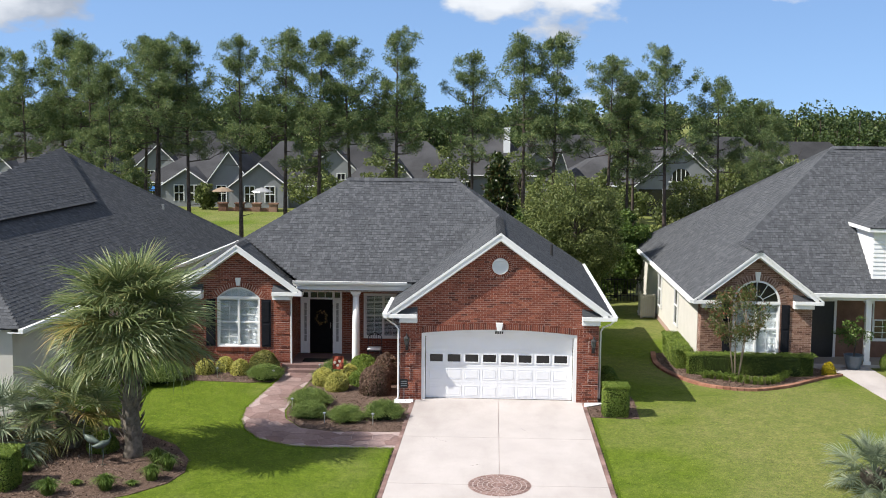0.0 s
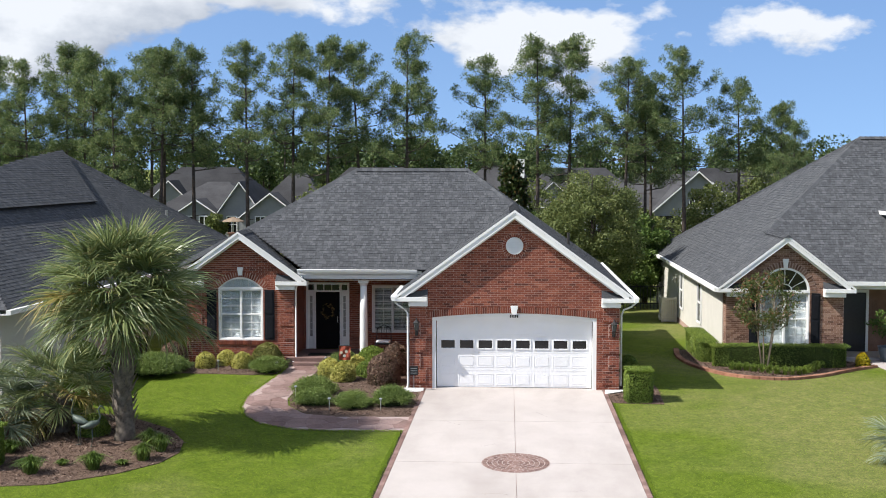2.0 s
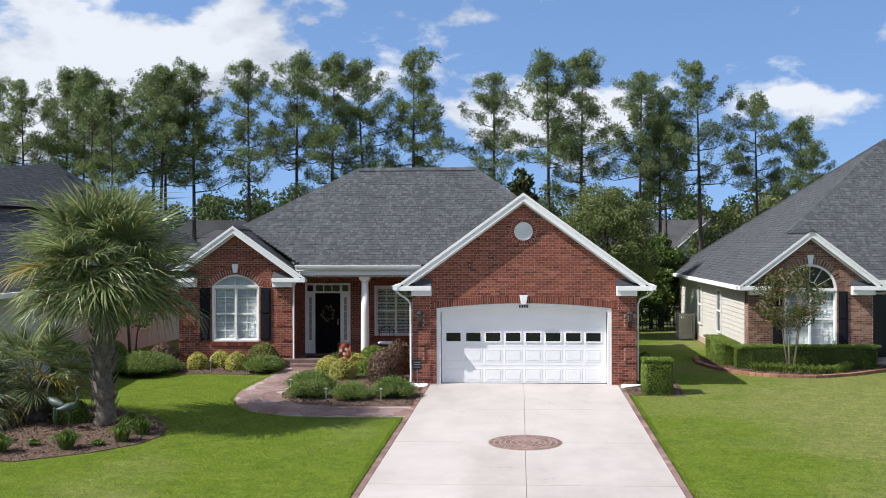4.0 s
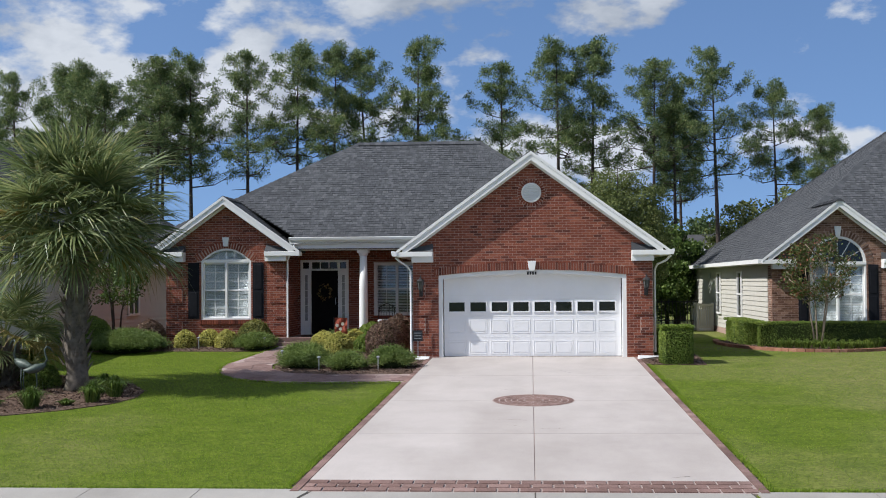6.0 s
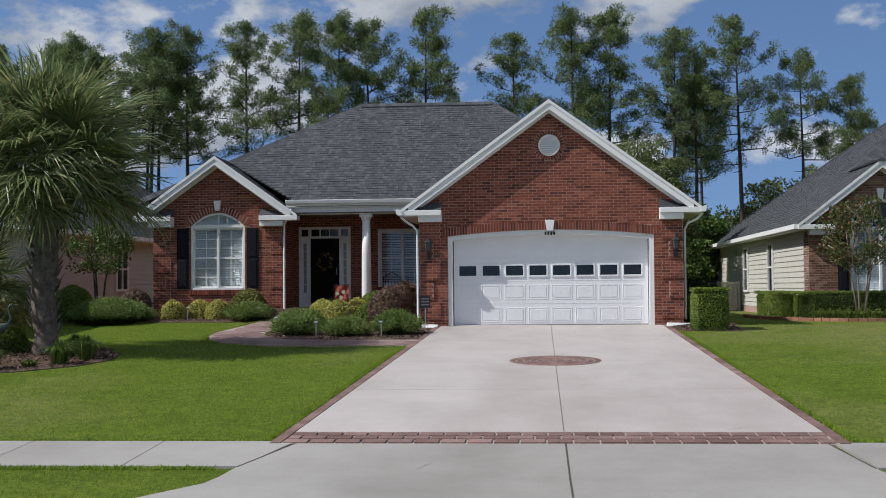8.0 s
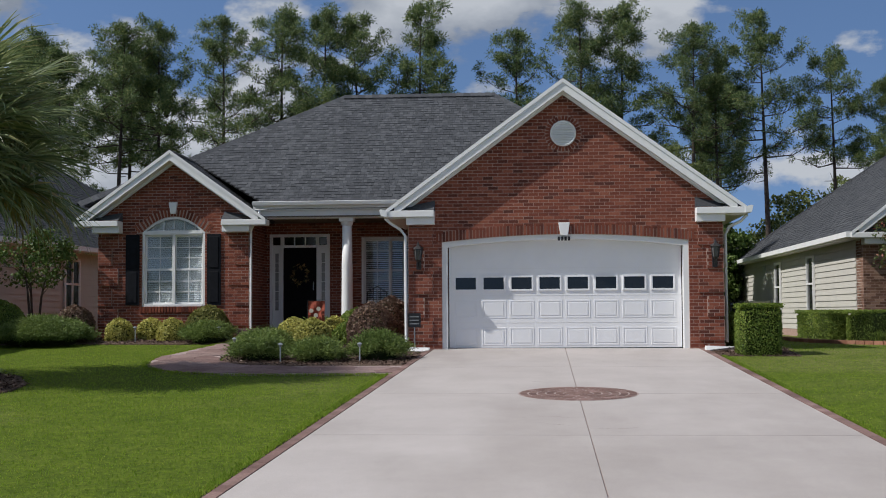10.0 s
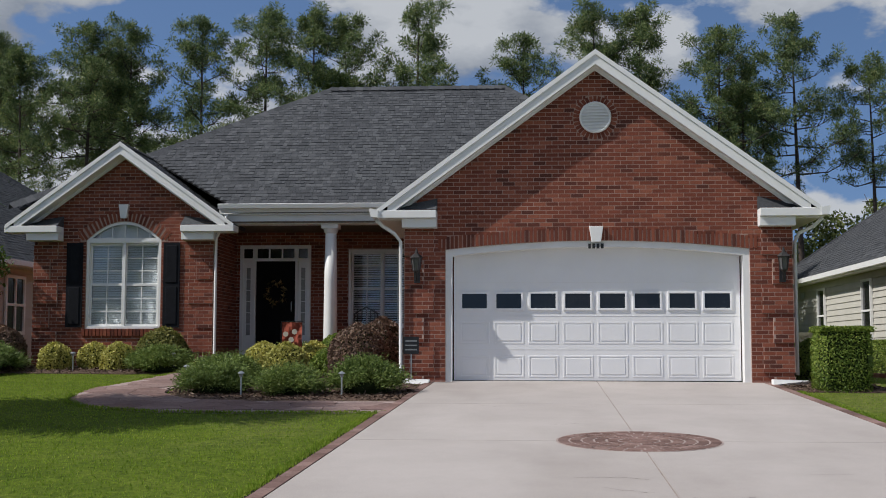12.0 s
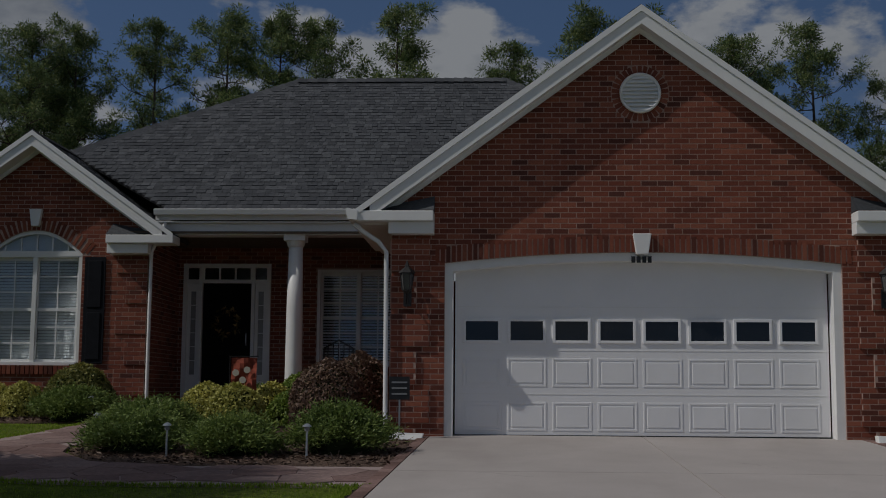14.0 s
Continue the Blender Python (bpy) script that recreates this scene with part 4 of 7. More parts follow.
def twin_window(name, x0, x1, y, z0, z1, parent, label, units=2, blinds=True, cols=2, glassmat=None, slat=0.044):
    """White twin double-hung sashes with muntins, blinds behind the glass."""
    # back sheet coloured dark in place of the room's shade
    win = part(name, Geo().box(x0, x1, y + 0.2, y + 0.22, z0, z1), UNLIT_ROOM, parent, label)
    f, t = Geo(), 0.055
    for a, b in ((x0, x0 + t), (x1 - t, x1)):
        f.box(a, b, y - 0.03, y + 0.1, z0, z1)
    f.box(x0 + t, x1 - t, y - 0.03, y + 0.1, z1 - t, z1)
    f.box(x0 + t, x1 - t, y - 0.05, y + 0.1, z0, z0 + t)
    part("window_frame", f, WHITE, win, soft=0.005)
    w = (x1 - x0 - 2 * t) / units
    for k in range(units):
        a, b = x0 + t + k * w, x0 + t + (k + 1) * w
        if k:
            part("mullion", Geo().box(a - 0.035, a + 0.035, y - 0.03, y + 0.09, z0 + t, z1 - t), WHITE, win, soft=0.004)
        mid_z = (z0 + z1) / 2
        for lo, hi, yy in ((z0 + t, mid_z + 0.02, y + 0.02), (mid_z - 0.02, z1 - t, y + 0.045)):
            s = Geo()
            for p, q in ((a, a + 0.045), (b - 0.045, b)):
                s.box(p, q, yy, yy + 0.03, lo, hi)
            s.box(a + 0.045, b - 0.045, yy, yy + 0.03, lo, lo + 0.045)
            s.box(a + 0.045, b - 0.045, yy, yy + 0.03, hi - 0.045, hi)
            bars(s, a + 0.045, b - 0.045, lo + 0.045, hi - 0.045, yy + 0.006, yy + 0.022, cols, 3, 0.0115)
            part("sash", s, WHITE, win)
            p = part("pane", Geo().box(a + 0.04, b - 0.04, yy + 0.012, yy + 0.016, lo + 0.04, hi - 0.04), glassmat or GLASS, win)
            p.visible_shadow = False
        if blinds:
            bl, z = Geo(), z0 + 0.07
            while z < z1 - 0.06:
                bl.add([(a + 0.03, y + 0.11, z), (b - 0.03, y + 0.11, z), (b - 0.03, y + 0.122, z + slat), (a + 0.03, y + 0.122, z + slat)], [(0, 1, 2, 3)])
                z += 0.048
            part("blind", bl, BLIND, win, "white slatted blind")
    return win


wing_win = twin_window("window", WX - WIN_HALF, WX + WIN_HALF, WY + 0.05, WIN_LOW, WIN_SPRING, house, "tall white twin window with slatted blinds")
fan = Geo()
low = WIN_SPRING + 0.03
n = 14
outer, inner_a = arch(WIN_HALF, WIN_SPRING + 0.002, WIN_RISE, n), arch(WIN_HALF - 0.06, WIN_SPRING + 0.0, WIN_RISE - 0.055, n)
for a, b, c, d in zip(outer, outer[1:], inner_a, inner_a[1:]):
    fan.prism([(WX + p[0], WY + 0.02, p[1]) for p in (a, b, d, c)], (0, 0.1, 0))
fan.box(WX - WIN_HALF, WX + WIN_HALF, WY + 0.015, WY + 0.12, WIN_SPRING - 0.03, WIN_SPRING + 0.045)
for k in range(1, 6):
    x = -WIN_HALF + 2 * WIN_HALF * k / 6
    fan.box(WX + x - 0.012, WX + x + 0.012, WY + 0.06, WY + 0.085, WIN_SPRING + 0.04, WIN_SPRING + WIN_RISE * (1 - (x / WIN_HALF) ** 2) - 0.04)
part("arched_frame", fan, WHITE, wing_win)
p = part("arched_pane", Geo().prism([(WX + u * 0.96, WY + 0.07, z) for u, z in outer], (0, 0.005, 0)), GLASS, wing_win)
p.visible_shadow = False
part("arched_blind", Geo().prism([(WX + u * 0.97, WY + 0.15, z) for u, z in outer], (0, 0.01, 0)), BLIND, wing_win)


def shutter(cx, y, z0, z1, parent, w=0.33):
    s = part("shutter", Geo().box(cx - w / 2, cx + w / 2, y - 0.035, y - 0.012, z0, z1), SHUTTER, parent, "dark raised-panel shutter", soft=0.004)
    for a, b in ((z0 + 0.06, (z0 + z1) / 2 - 0.04), ((z0 + z1) / 2 + 0.04, z1 - 0.06)):
        part("shutter_panel", Geo().box(cx - w / 2 + 0.055, cx + w / 2 - 0.055, y - 0.048, y - 0.03, a, b), SHUTTER, s, soft=0.012)


for s in (-1, 1):
    shutter(WX + s * (WIN_HALF + 0.22), WY, 0.98, 2.64, house)

# porch: recessed wall, door, window, column, beam
PY = 5.35
FLOOR = 0.42
porch_wall = part("wall", Geo().prism([(-7.5, PY, FLOOR), (-7.15, PY, FLOOR), (-7.15, PY, 2.72), (-5.65, PY, 2.72), (-5.65, PY, FLOOR), (-4.86, PY, FLOOR), (-4.86, PY, 3.05), (-7.5, PY, 3.05)], (0, 0.24, 0)), MORTAR, house, "shaded red brick porch wall")
for a, b, c, d in ((-4.86, -3.45, FLOOR, 1.0), (-4.86, -3.45, 2.64, 3.05), (-3.45, -3.14, FLOOR, 3.05)):
    part("wall", Geo().box(a, b, PY, PY + 0.24, c, d), MORTAR, house, "shaded red brick porch wall")
whole = [(-7.5, FLOOR), (-3.14, FLOOR), (-3.14, 3.05), (-7.5, 3.05)]


def porch_holes(z):
    out = [(-7.15, -5.65)] if z < 2.73 else []
    if 0.98 < z < 2.66:
        out.append((-4.86, -3.45))
    return out


laid("brick", brick_rows(whole, porch_holes, FLOOR + 0.01, 3.04), BRICK, porch_wall, lambda u, d, z: (u, PY - d, z), 0, lambda r: False)
side = part("wall", Geo().box(-3.14, -2.9, 0.24, PY + 0.2, 0.0, 3.0), MORTAR, house, "red brick side wall of the garage")
laid("brick", brick_rows([(0.1, 0.0), (PY, 0.0), (PY, 2.95), (0.1, 2.95)], lambda z: [], 0.02, 2.9), BRICK, side, lambda u, d, z: (-3.14 - d, u, z), 0, lambda r: False)
side = part("wall", Geo().box(WX + W_HALF - 0.24, WX + W_HALF, WY + 0.24, PY + 0.2, 0.0, 3.2), MORTAR, house, "red brick return wall of the wing")
laid("brick", brick_rows([(WY, 0.02), (PY, 0.02), (PY, 3.1), (WY, 3.1)], lambda z: [], 0.02, 3.0), BRICK, side, lambda u, d, z: (WX + W_HALF + d, u, z), 0, lambda r: False)
side = part("wall", Geo().box(2.9, 3.14, 0.24, 12.84, 0.0, 2.85), MORTAR, house, "red brick wall along the side yard")
laid("brick", brick_rows([(0.0, 0.0), (12.84, 0.0), (12.84, 2.8), (0.0, 2.8)], lambda z: [], 0.02, 2.78), BRICK, side, lambda u, d, z: (3.14 + d, u, z), 0, lambda r: False)
part("wall", Geo().box(WX - W_HALF, WX - W_HALF + 0.24, WY + 0.24, 12.6, 0.0, 3.1), BRICK, house, "red brick side wall of the wing")
part("wall", Geo().box(WX - W_HALF, 3.14, 12.6, 12.84, 0, 3.1), BRICK, house, "rear red brick wall")
part("porch_floor", Geo().box(-7.5, -3.14, 3.25, PY, 0.2, FLOOR), FLAG, house, soft=0.01)
part("porch_step", Geo().box(-7.4, -5.9, 2.92, 3.25, 0.15, 0.3), FLAG, house, soft=0.01)
# underside out of view, darkened so the porch stays in deeper shade
part("porch_ceiling", Geo().box(-7.5, -3.14, 3.35, PY, 3.0, 3.03), CEILDARK, house)
part("porch_beam", Geo().box(-7.2, -3.1, 3.4, 3.73, 2.98, 3.2), WHITE, house, soft=0.006)
part("fascia", Geo().box(-7.1, -3.0, 3.302, 3.33, 3.2, 3.34), WHITE, house)
part("soffit", Geo().box(-7.1, -3.0, 3.33, 3.62, 3.16, 3.18), WHITE, house)
part("gutter", Geo().prism([(-7.1, 3.19, 3.27), (-7.1, 3.17, 3.35), (-7.1, 3.19, 3.36), (-7.1, 3.2, 3.34), (-7.1, 3.3, 3.34), (-7.1, 3.3, 3.27)], (3.95, 0, 0)), WHITE, house)
CX, CY = -4.95, 3.59
col = part("column", Geo().lathe([(0.125, 0.53), (0.135, 0.6), (0.13, 1.2), (0.125, 1.9), (0.108, 2.8)], CX, CY, 24), WHITE, house, "round white porch column", smooth=True)
part("column_base", Geo().box(CX - 0.17, CX + 0.17, CY - 0.17, CY + 0.17, FLOOR, 0.48).lathe([(0.165, 0.48), (0.165, 0.51), (0.135, 0.54)], CX, CY, 24), WHITE, col)
part("column_capital", Geo().lathe([(0.108, 2.8), (0.13, 2.83), (0.145, 2.88), (0.15, 2.9)], CX, CY, 24).box(CX - 0.165, CX + 0.165, CY - 0.165, CY + 0.165, 2.9, 2.99), WHITE, col)

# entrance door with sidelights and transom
# back sheet coloured dark in place of the unlit hall
entry = part("entrance", Geo().box(-7.1, -5.7, PY + 0.17, PY + 0.19, FLOOR, 2.7), UNLIT_ROOM, house, "black front door between white sidelights under a transom")
f = Geo()
for a, b in ((-7.15, -7.08), (-6.88, -6.82), (-5.98, -5.92), (-5.72, -5.65)):
    f.box(a, b, PY - 0.03, PY + 0.16, FLOOR, 2.66)
f.box(-7.15, -5.65, PY - 0.04, PY + 0.16, 2.66, 2.73)
f.box(-7.08, -5.72, PY - 0.025, PY + 0.16, 2.4, 2.46)
bars(f, -7.08, -5.72, 2.46, 2.66, PY + 0.0, PY + 0.06, 5, 1, 0.014)
part("door_frame", f, WHITE, entry, soft=0.004)
for a, b in ((-7.08, -6.88), (-5.92, -5.72)):
    sl = Geo()
    sl.box(a, a + 0.055, PY + 0.02, PY + 0.07, FLOOR, 2.4).box(b - 0.055, b, PY + 0.02, PY + 0.07, FLOOR, 2.4)
    sl.box(a + 0.055, b - 0.055, PY + 0.02, PY + 0.07, FLOOR, 0.85).box(a + 0.055, b - 0.055, PY + 0.02, PY + 0.07, 2.26, 2.4)
    bars(sl, a + 0.055, b - 0.055, 0.85, 2.26, PY + 0.035, PY + 0.05, 1, 6, 0.006)
    part("sidelight", sl, WHITE, entry)
    part("sidelight_pane", Geo().box(a + 0.05, b - 0.05, PY + 0.045, PY + 0.05, 0.85, 2.27), SMOKEGLASS, entry)
part("transom_pane", Geo().box(-7.08, -5.72, PY + 0.04, PY + 0.05, 2.45, 2.67), DARKGLASS, entry)
slab_ob = part("door", Geo().box(-6.82, -5.98, PY + 0.06, PY + 0.11, FLOOR + 0.03, 2.4), DULLGLASS, entry, "black glazed storm door")
part("door_pane", Geo().box(-6.7, -6.1, PY + 0.05, PY + 0.058, FLOOR + 0.2, 2.3), DULLGLASS, slab_ob)
part("door_handle", Geo().tube([(-6.06, PY + 0.02, 1.35), (-6.06, PY - 0.01, 1.38), (-6.06, PY - 0.01, 1.52), (-6.06, PY + 0.02, 1.55)], 0.012, 8), GREYMETAL, slab_ob)
wr, rnd = Geo(), random.Random(9)
for k in range(90):
    a, rr = rnd.uniform(0, 6.283), rnd.uniform(0.14, 0.25)
    c = Vector((-6.4 + rr * math.cos(a), PY + 0.03 - rnd.uniform(0, 0.05), 1.72 + rr * 1.15 * math.sin(a)))
    d, e = Vector((rnd.uniform(-1, 1), -0.3, rnd.uniform(-1, 1))).normalized() * 0.05, Vector((rnd.uniform(-1, 1), rnd.uniform(-1, 0), rnd.uniform(-1, 1))).normalized() * 0.025
    wr.add([c - d, c + e, c + d, c - e], [(0, 1, 2, 3)])
wreath = part("wreath", wr, [foliage("dried_wreath_leaf", [(0.0, (0.05, 0.06, 0.02)), (0.6, (0.16, 0.1, 0.04)), (1.0, (0.4, 0.28, 0.12))])], entry, "dried autumn wreath")
twin_window("window", -4.86, -3.45, PY + 0.04, 1.0, 2.64, house, "shaded white twin porch window with blinds", slat=0.026)
part("window_sill", Geo().box(-4.9, -3.42, PY - 0.06, PY + 0.02, 0.93, 1.0), BRICK, house)

# main roof
F_EAVE_Y, F_EAVE_Z, RIDGE_Y, RIDGE_Z = 3.2, 3.36, 8.1, 6.62
F_SLOPE = (RIDGE_Z - F_EAVE_Z) / (RIDGE_Y - F_EAVE_Y)
L_EAVE_X, RIDGE_L = -11.25, -5.7
RIDGE_R = EAVE_X - (RIDGE_Z - EAVE_Z) / GABLE
HIP_X0 = EAVE_X - (F_EAVE_Z - EAVE_Z) / GABLE
BACK_Y = 2 * RIDGE_Y - F_EAVE_Y
slant = math.hypot(RIDGE_Y - F_EAVE_Y, RIDGE_Z - F_EAVE_Z)
main = shingles("shingle", (0, F_EAVE_Y, F_EAVE_Z), (1, 0, 0), (0, RIDGE_Y - F_EAVE_Y, RIDGE_Z - F_EAVE_Z), [(WX + 2.15, 0), (HIP_X0, 0), (RIDGE_R, slant), (RIDGE_L, slant), (WX, slant * (W_APEX - F_EAVE_Z) / (RIDGE_Z - F_EAVE_Z))], house, 300)
shingles("shingle", (0, BACK_Y, F_EAVE_Z), (1, 0, 0), (0, RIDGE_Y - BACK_Y, RIDGE_Z - F_EAVE_Z), [(L_EAVE_X, 0), (HIP_X0, 0), (RIDGE_R, slant), (RIDGE_L, slant)], house)
lrun = math.hypot(RIDGE_L - L_EAVE_X, RIDGE_Z - F_EAVE_Z)
shingles("shingle", (L_EAVE_X, 0, F_EAVE_Z), (0, 1, 0), (RIDGE_L - L_EAVE_X, 0, RIDGE_Z - F_EAVE_Z), [(F_EAVE_Y + 0.45, 0), (BACK_Y, 0), (RIDGE_Y, lrun), (F_EAVE_Y + 2.0, lrun * 0.39)], house)
k = math.hypot(1, GABLE)
VALLEY_Y = F_EAVE_Y + (APEX_Z - F_EAVE_Z) / F_SLOPE
FRONT_Y = -0.26
# the street-side plane that runs over garage and hip
shingles("shingle", (EAVE_X, 0, EAVE_Z), (0, 1, 0), (-1, 0, GABLE), [(FRONT_Y, 0), (BACK_Y + 0.6, 0), (RIDGE_Y, (EAVE_X - RIDGE_R) * k), (VALLEY_Y, EAVE_X * k), (FRONT_Y, EAVE_X * k)], house)
shingles("shingle", (-EAVE_X, 0, EAVE_Z), (0, 1, 0), (1, 0, GABLE), [(FRONT_Y, 0), (3.9, 0), (VALLEY_Y + 0.1, EAVE_X * k), (FRONT_Y, EAVE_X * k)], house)
ridge_cap(house, (0, FRONT_Y + 0.03, APEX_Z + 0.012), (0, VALLEY_Y, APEX_Z + 0.012))
ridge_cap(house, (RIDGE_L, RIDGE_Y, RIDGE_Z + 0.03), (RIDGE_R, RIDGE_Y, RIDGE_Z + 0.03))
ridge_cap(house, (RIDGE_L, RIDGE_Y, RIDGE_Z + 0.02), (L_EAVE_X, F_EAVE_Y, F_EAVE_Z + 0.02))
ridge_cap(house, (RIDGE_R, RIDGE_Y, RIDGE_Z + 0.02), (0, VALLEY_Y, APEX_Z + 0.02))
ridge_cap(house, (RIDGE_R, RIDGE_Y, RIDGE_Z + 0.02), (EAVE_X, BACK_Y + 0.6, EAVE_Z + 0.02))
# wing roof
wk = math.hypot(1, W_SLOPE)
W_BACK = F_EAVE_Y + (W_APEX - F_EAVE_Z) / F_SLOPE
for s in (-1, 1):
    shingles("shingle", (WX + s * W_EAVE, 0, 2.95), (0, 1, 0), (-s, 0, W_SLOPE), [(WY - 0.35, 0), (4.2, 0), (W_BACK + 0.1, W_EAVE * wk), (WY - 0.35, W_EAVE * wk)], house)
ridge_cap(house, (WX, WY - 0.37, W_APEX + 0.012), (WX, W_BACK, W_APEX + 0.012))
# eave gutters and downpipes
part("gutter", Geo().prism([(EAVE_X - 0.02, -0.3, EAVE_Z - 0.12), (EAVE_X + 0.1, -0.3, EAVE_Z - 0.11), (EAVE_X + 0.13, -0.3, EAVE_Z + 0.02), (EAVE_X + 0.1, -0.3, EAVE_Z + 0.03), (EAVE_X - 0.02, -0.3, EAVE_Z)], (0, 13.9, 0)), WHITE, house)
part("gutter", Geo().prism([(-EAVE_X + 0.02, -0.3, EAVE_Z - 0.12), (-EAVE_X - 0.1, -0.3, EAVE_Z - 0.11), (-EAVE_X - 0.13, -0.3, EAVE_Z + 0.02), (-EAVE_X - 0.1, -0.3, EAVE_Z + 0.03), (-EAVE_X + 0.02, -0.3, EAVE_Z)], (0, 3.5, 0)), WHITE, house)
for a, b, c in ((3.14, EAVE_X, 12.84), (-EAVE_X, -3.14, 3.3)):
    part("soffit", Geo().box(a, b, 0, c, EAVE_Z - 0.14, EAVE_Z - 0.12), WHITE, house)
for pts in ([(-3.6, -0.1, 2.68), (-3.5, -0.1, 2.58), (-3.3, -0.08, 2.45), (-3.2, -0.075, 2.32), (-3.19, -0.075, 0.2), (-3.2, -0.12, 0.1), (-3.28, -0.3, 0.05)],
            [(-6.95, 3.3, 3.16), (-6.98, 3.32, 3.0), (-7.1, 3.4, 2.86), (-7.18, 3.42, 2.7), (-7.18, 3.42, 0.42), (-7.2, 3.36, 0.3), (-7.3, 3.15, 0.26)],
            [(3.62, -0.05, 2.68), (3.5, 0.02, 2.55), (3.28, 0.1, 2.45), (3.21, 0.12, 2.3), (3.21, 0.12, 0.15)]):
    part("downpipe", Geo().tube(pts, 0.03, 8), WHITE, house, "white downpipe", smooth=True)
part("roof_vent_pipe", Geo().lathe([(0.05, 3.9), (0.05, 4.45)], 1.9, 6.0, 10), IRON, house)


def wall_lantern(x, y, z, parent):
    l = part("wall_lantern", Geo().lathe([(0.085, z + 0.2), (0.112, z + 0.205), (0.07, z + 0.25), (0.03, z + 0.28), (0.026, z + 0.3), (0.008, z + 0.36)], x, y - 0.14, 6), IRON, parent, "weathered black carriage wall lantern")
    part("lantern_base", Geo().lathe([(0.02, z - 0.05), (0.06, z - 0.01), (0.062, z)], x, y - 0.14, 6), IRON, l)
    for k in range(6):
        c, s = math.cos(k * math.pi / 3), math.sin(k * math.pi / 3)
        part("lantern_bar", Geo().tube([(x + 0.06 * c, y - 0.14 + 0.06 * s, z), (x + 0.086 * c, y - 0.14 + 0.086 * s, z + 0.2)], 0.007, 5), IRON, l)
    part("lantern_glass", Geo().lathe([(0.053, z + 0.002), (0.078, z + 0.198)], x, y - 0.14, 6), LANTERNGLASS, l)
    part("bracket", Geo().tube([(x, y - 0.02, z - 0.1), (x, y - 0.1, z - 0.16), (x, y - 0.14, z - 0.04)], 0.018, 6).box(x - 0.05, x + 0.05, y - 0.035, y - 0.005, z - 0.2, z + 0.03), BLACK, l)


wall_lantern(-2.93, -0.03, 1.84, house)
wall_lantern(2.97, -0.03, 1.84, house)
for x in (-3.02, 3.0):
    s = -1 if x < 0 else 1
    sp = tagged(part("splash_block", Geo().prism([(x - 0.3, -0.5, 0.0), (x + 0.3, -0.35 if s < 0 else -0.2, 0.0), (x + 0.32, -0.25, 0.07), (x - 0.28, -0.4, 0.09)], (0, 0.14, 0)), WHITE, soft=0.01), "white plastic splash block by the downpipe", "splash block")


# ---- the neighbouring house across the side yard ----
def siding(parent, x_or_y, a, b, z0, z1, axis, sign, name="siding_board", mat=None, step=0.16):
    """Lap boards on an upright wall; axis is the wall's normal."""
    z = z0
    while z < z1:
        top = min(z + step, z1)
        o, i = x_or_y + sign * 0.028, x_or_y + sign * 0.006
        if axis == "x":
            pts = [(o, a, z), (i, a, top), (x_or_y, a, top), (x_or_y, a, z)]
            sh = (0, b - a, 0)
        else:
            pts = [(a, o, z), (a, i, top), (a, x_or_y, top), (a, x_or_y, z)]
            sh = (b - a, 0, 0)
        part(name, Geo().prism(pts, sh), mat or CREAM, parent)
        z = top


NX, NY = 7.25, 5.45
near_house = thing("neighbour_house", (12, 12, 0), "cream-sided house with brown brick front and charcoal roof", "house")
NS = 0.775
N_EX, N_EZ = 6.92, 2.62
G_X = 9.22
N_APEX = N_EZ + NS * (G_X - N_EX)
side_wall = part("wall", Geo().box(NX, NX + 0.2, NY + 0.2, 24.1, 0, 2.55), CREAM, near_house, "cream lap-sided wall")
siding(side_wall, NX, NY + 0.62, 24.1, 0.22, 2.5, "x", -1)
part("wall", Geo().box(NX, 19.0, 23.9, 24.1, 0, 2.55).box(18.8, 19.0, 6.8, 24.1, 0, 2.55), CREAM, near_house, "cream rear walls")
part("foundation", Geo().box(NX - 0.02, NX + 0.2, NY + 0.62, 24.1, -0.05, 0.22), MORTAR, near_house)
g_half = G_X - NX
A_HALF, A_SPRING, A_RISE = 0.84, 2.5, 0.82


def round_arch(half, spring, rise, n=18):
    return [(-half * math.cos(math.pi * i / n), spring + rise * math.sin(math.pi * i / n)) for i in range(n + 1)]


whead = [(G_X + u, z) for u, z in round_arch(A_HALF, A_SPRING, A_RISE)]
m2 = len(whead) // 2
top_z = N_APEX - 0.12
lh = [(NX, 0), (G_X, 0), (G_X, 0.62), (G_X - A_HALF, 0.62)] + whead[: m2 + 1] + [(G_X, top_z), (NX, top_z - NS * g_half)]
rh_x = G_X + 1.98
rh = [(G_X, 0), (rh_x, 0), (rh_x, top_z - NS * 1.98), (G_X, top_z)] + whead[m2:] + [(G_X + A_HALF, 0.62), (G_X, 0.62)]
fr = part("wall", Geo().prism([(u, NY, z) for u, z in lh], (0, 0.22, 0)).prism([(u, NY, z) for u, z in rh], (0, 0.22, 0)), MORTAR, near_house, "brown brick gable wall with arched window")


def arch_holes(z):
    if 0.6 < z < A_SPRING:
        return [(G_X - A_HALF, G_X + A_HALF)]
    d = 1 - ((z - A_SPRING) / (A_RISE + 0.2)) ** 2
    if z >= A_SPRING and d > 0:
        h = (A_HALF + 0.2) * math.sqrt(d)
        return [(G_X - h, G_X + h)]
    return []


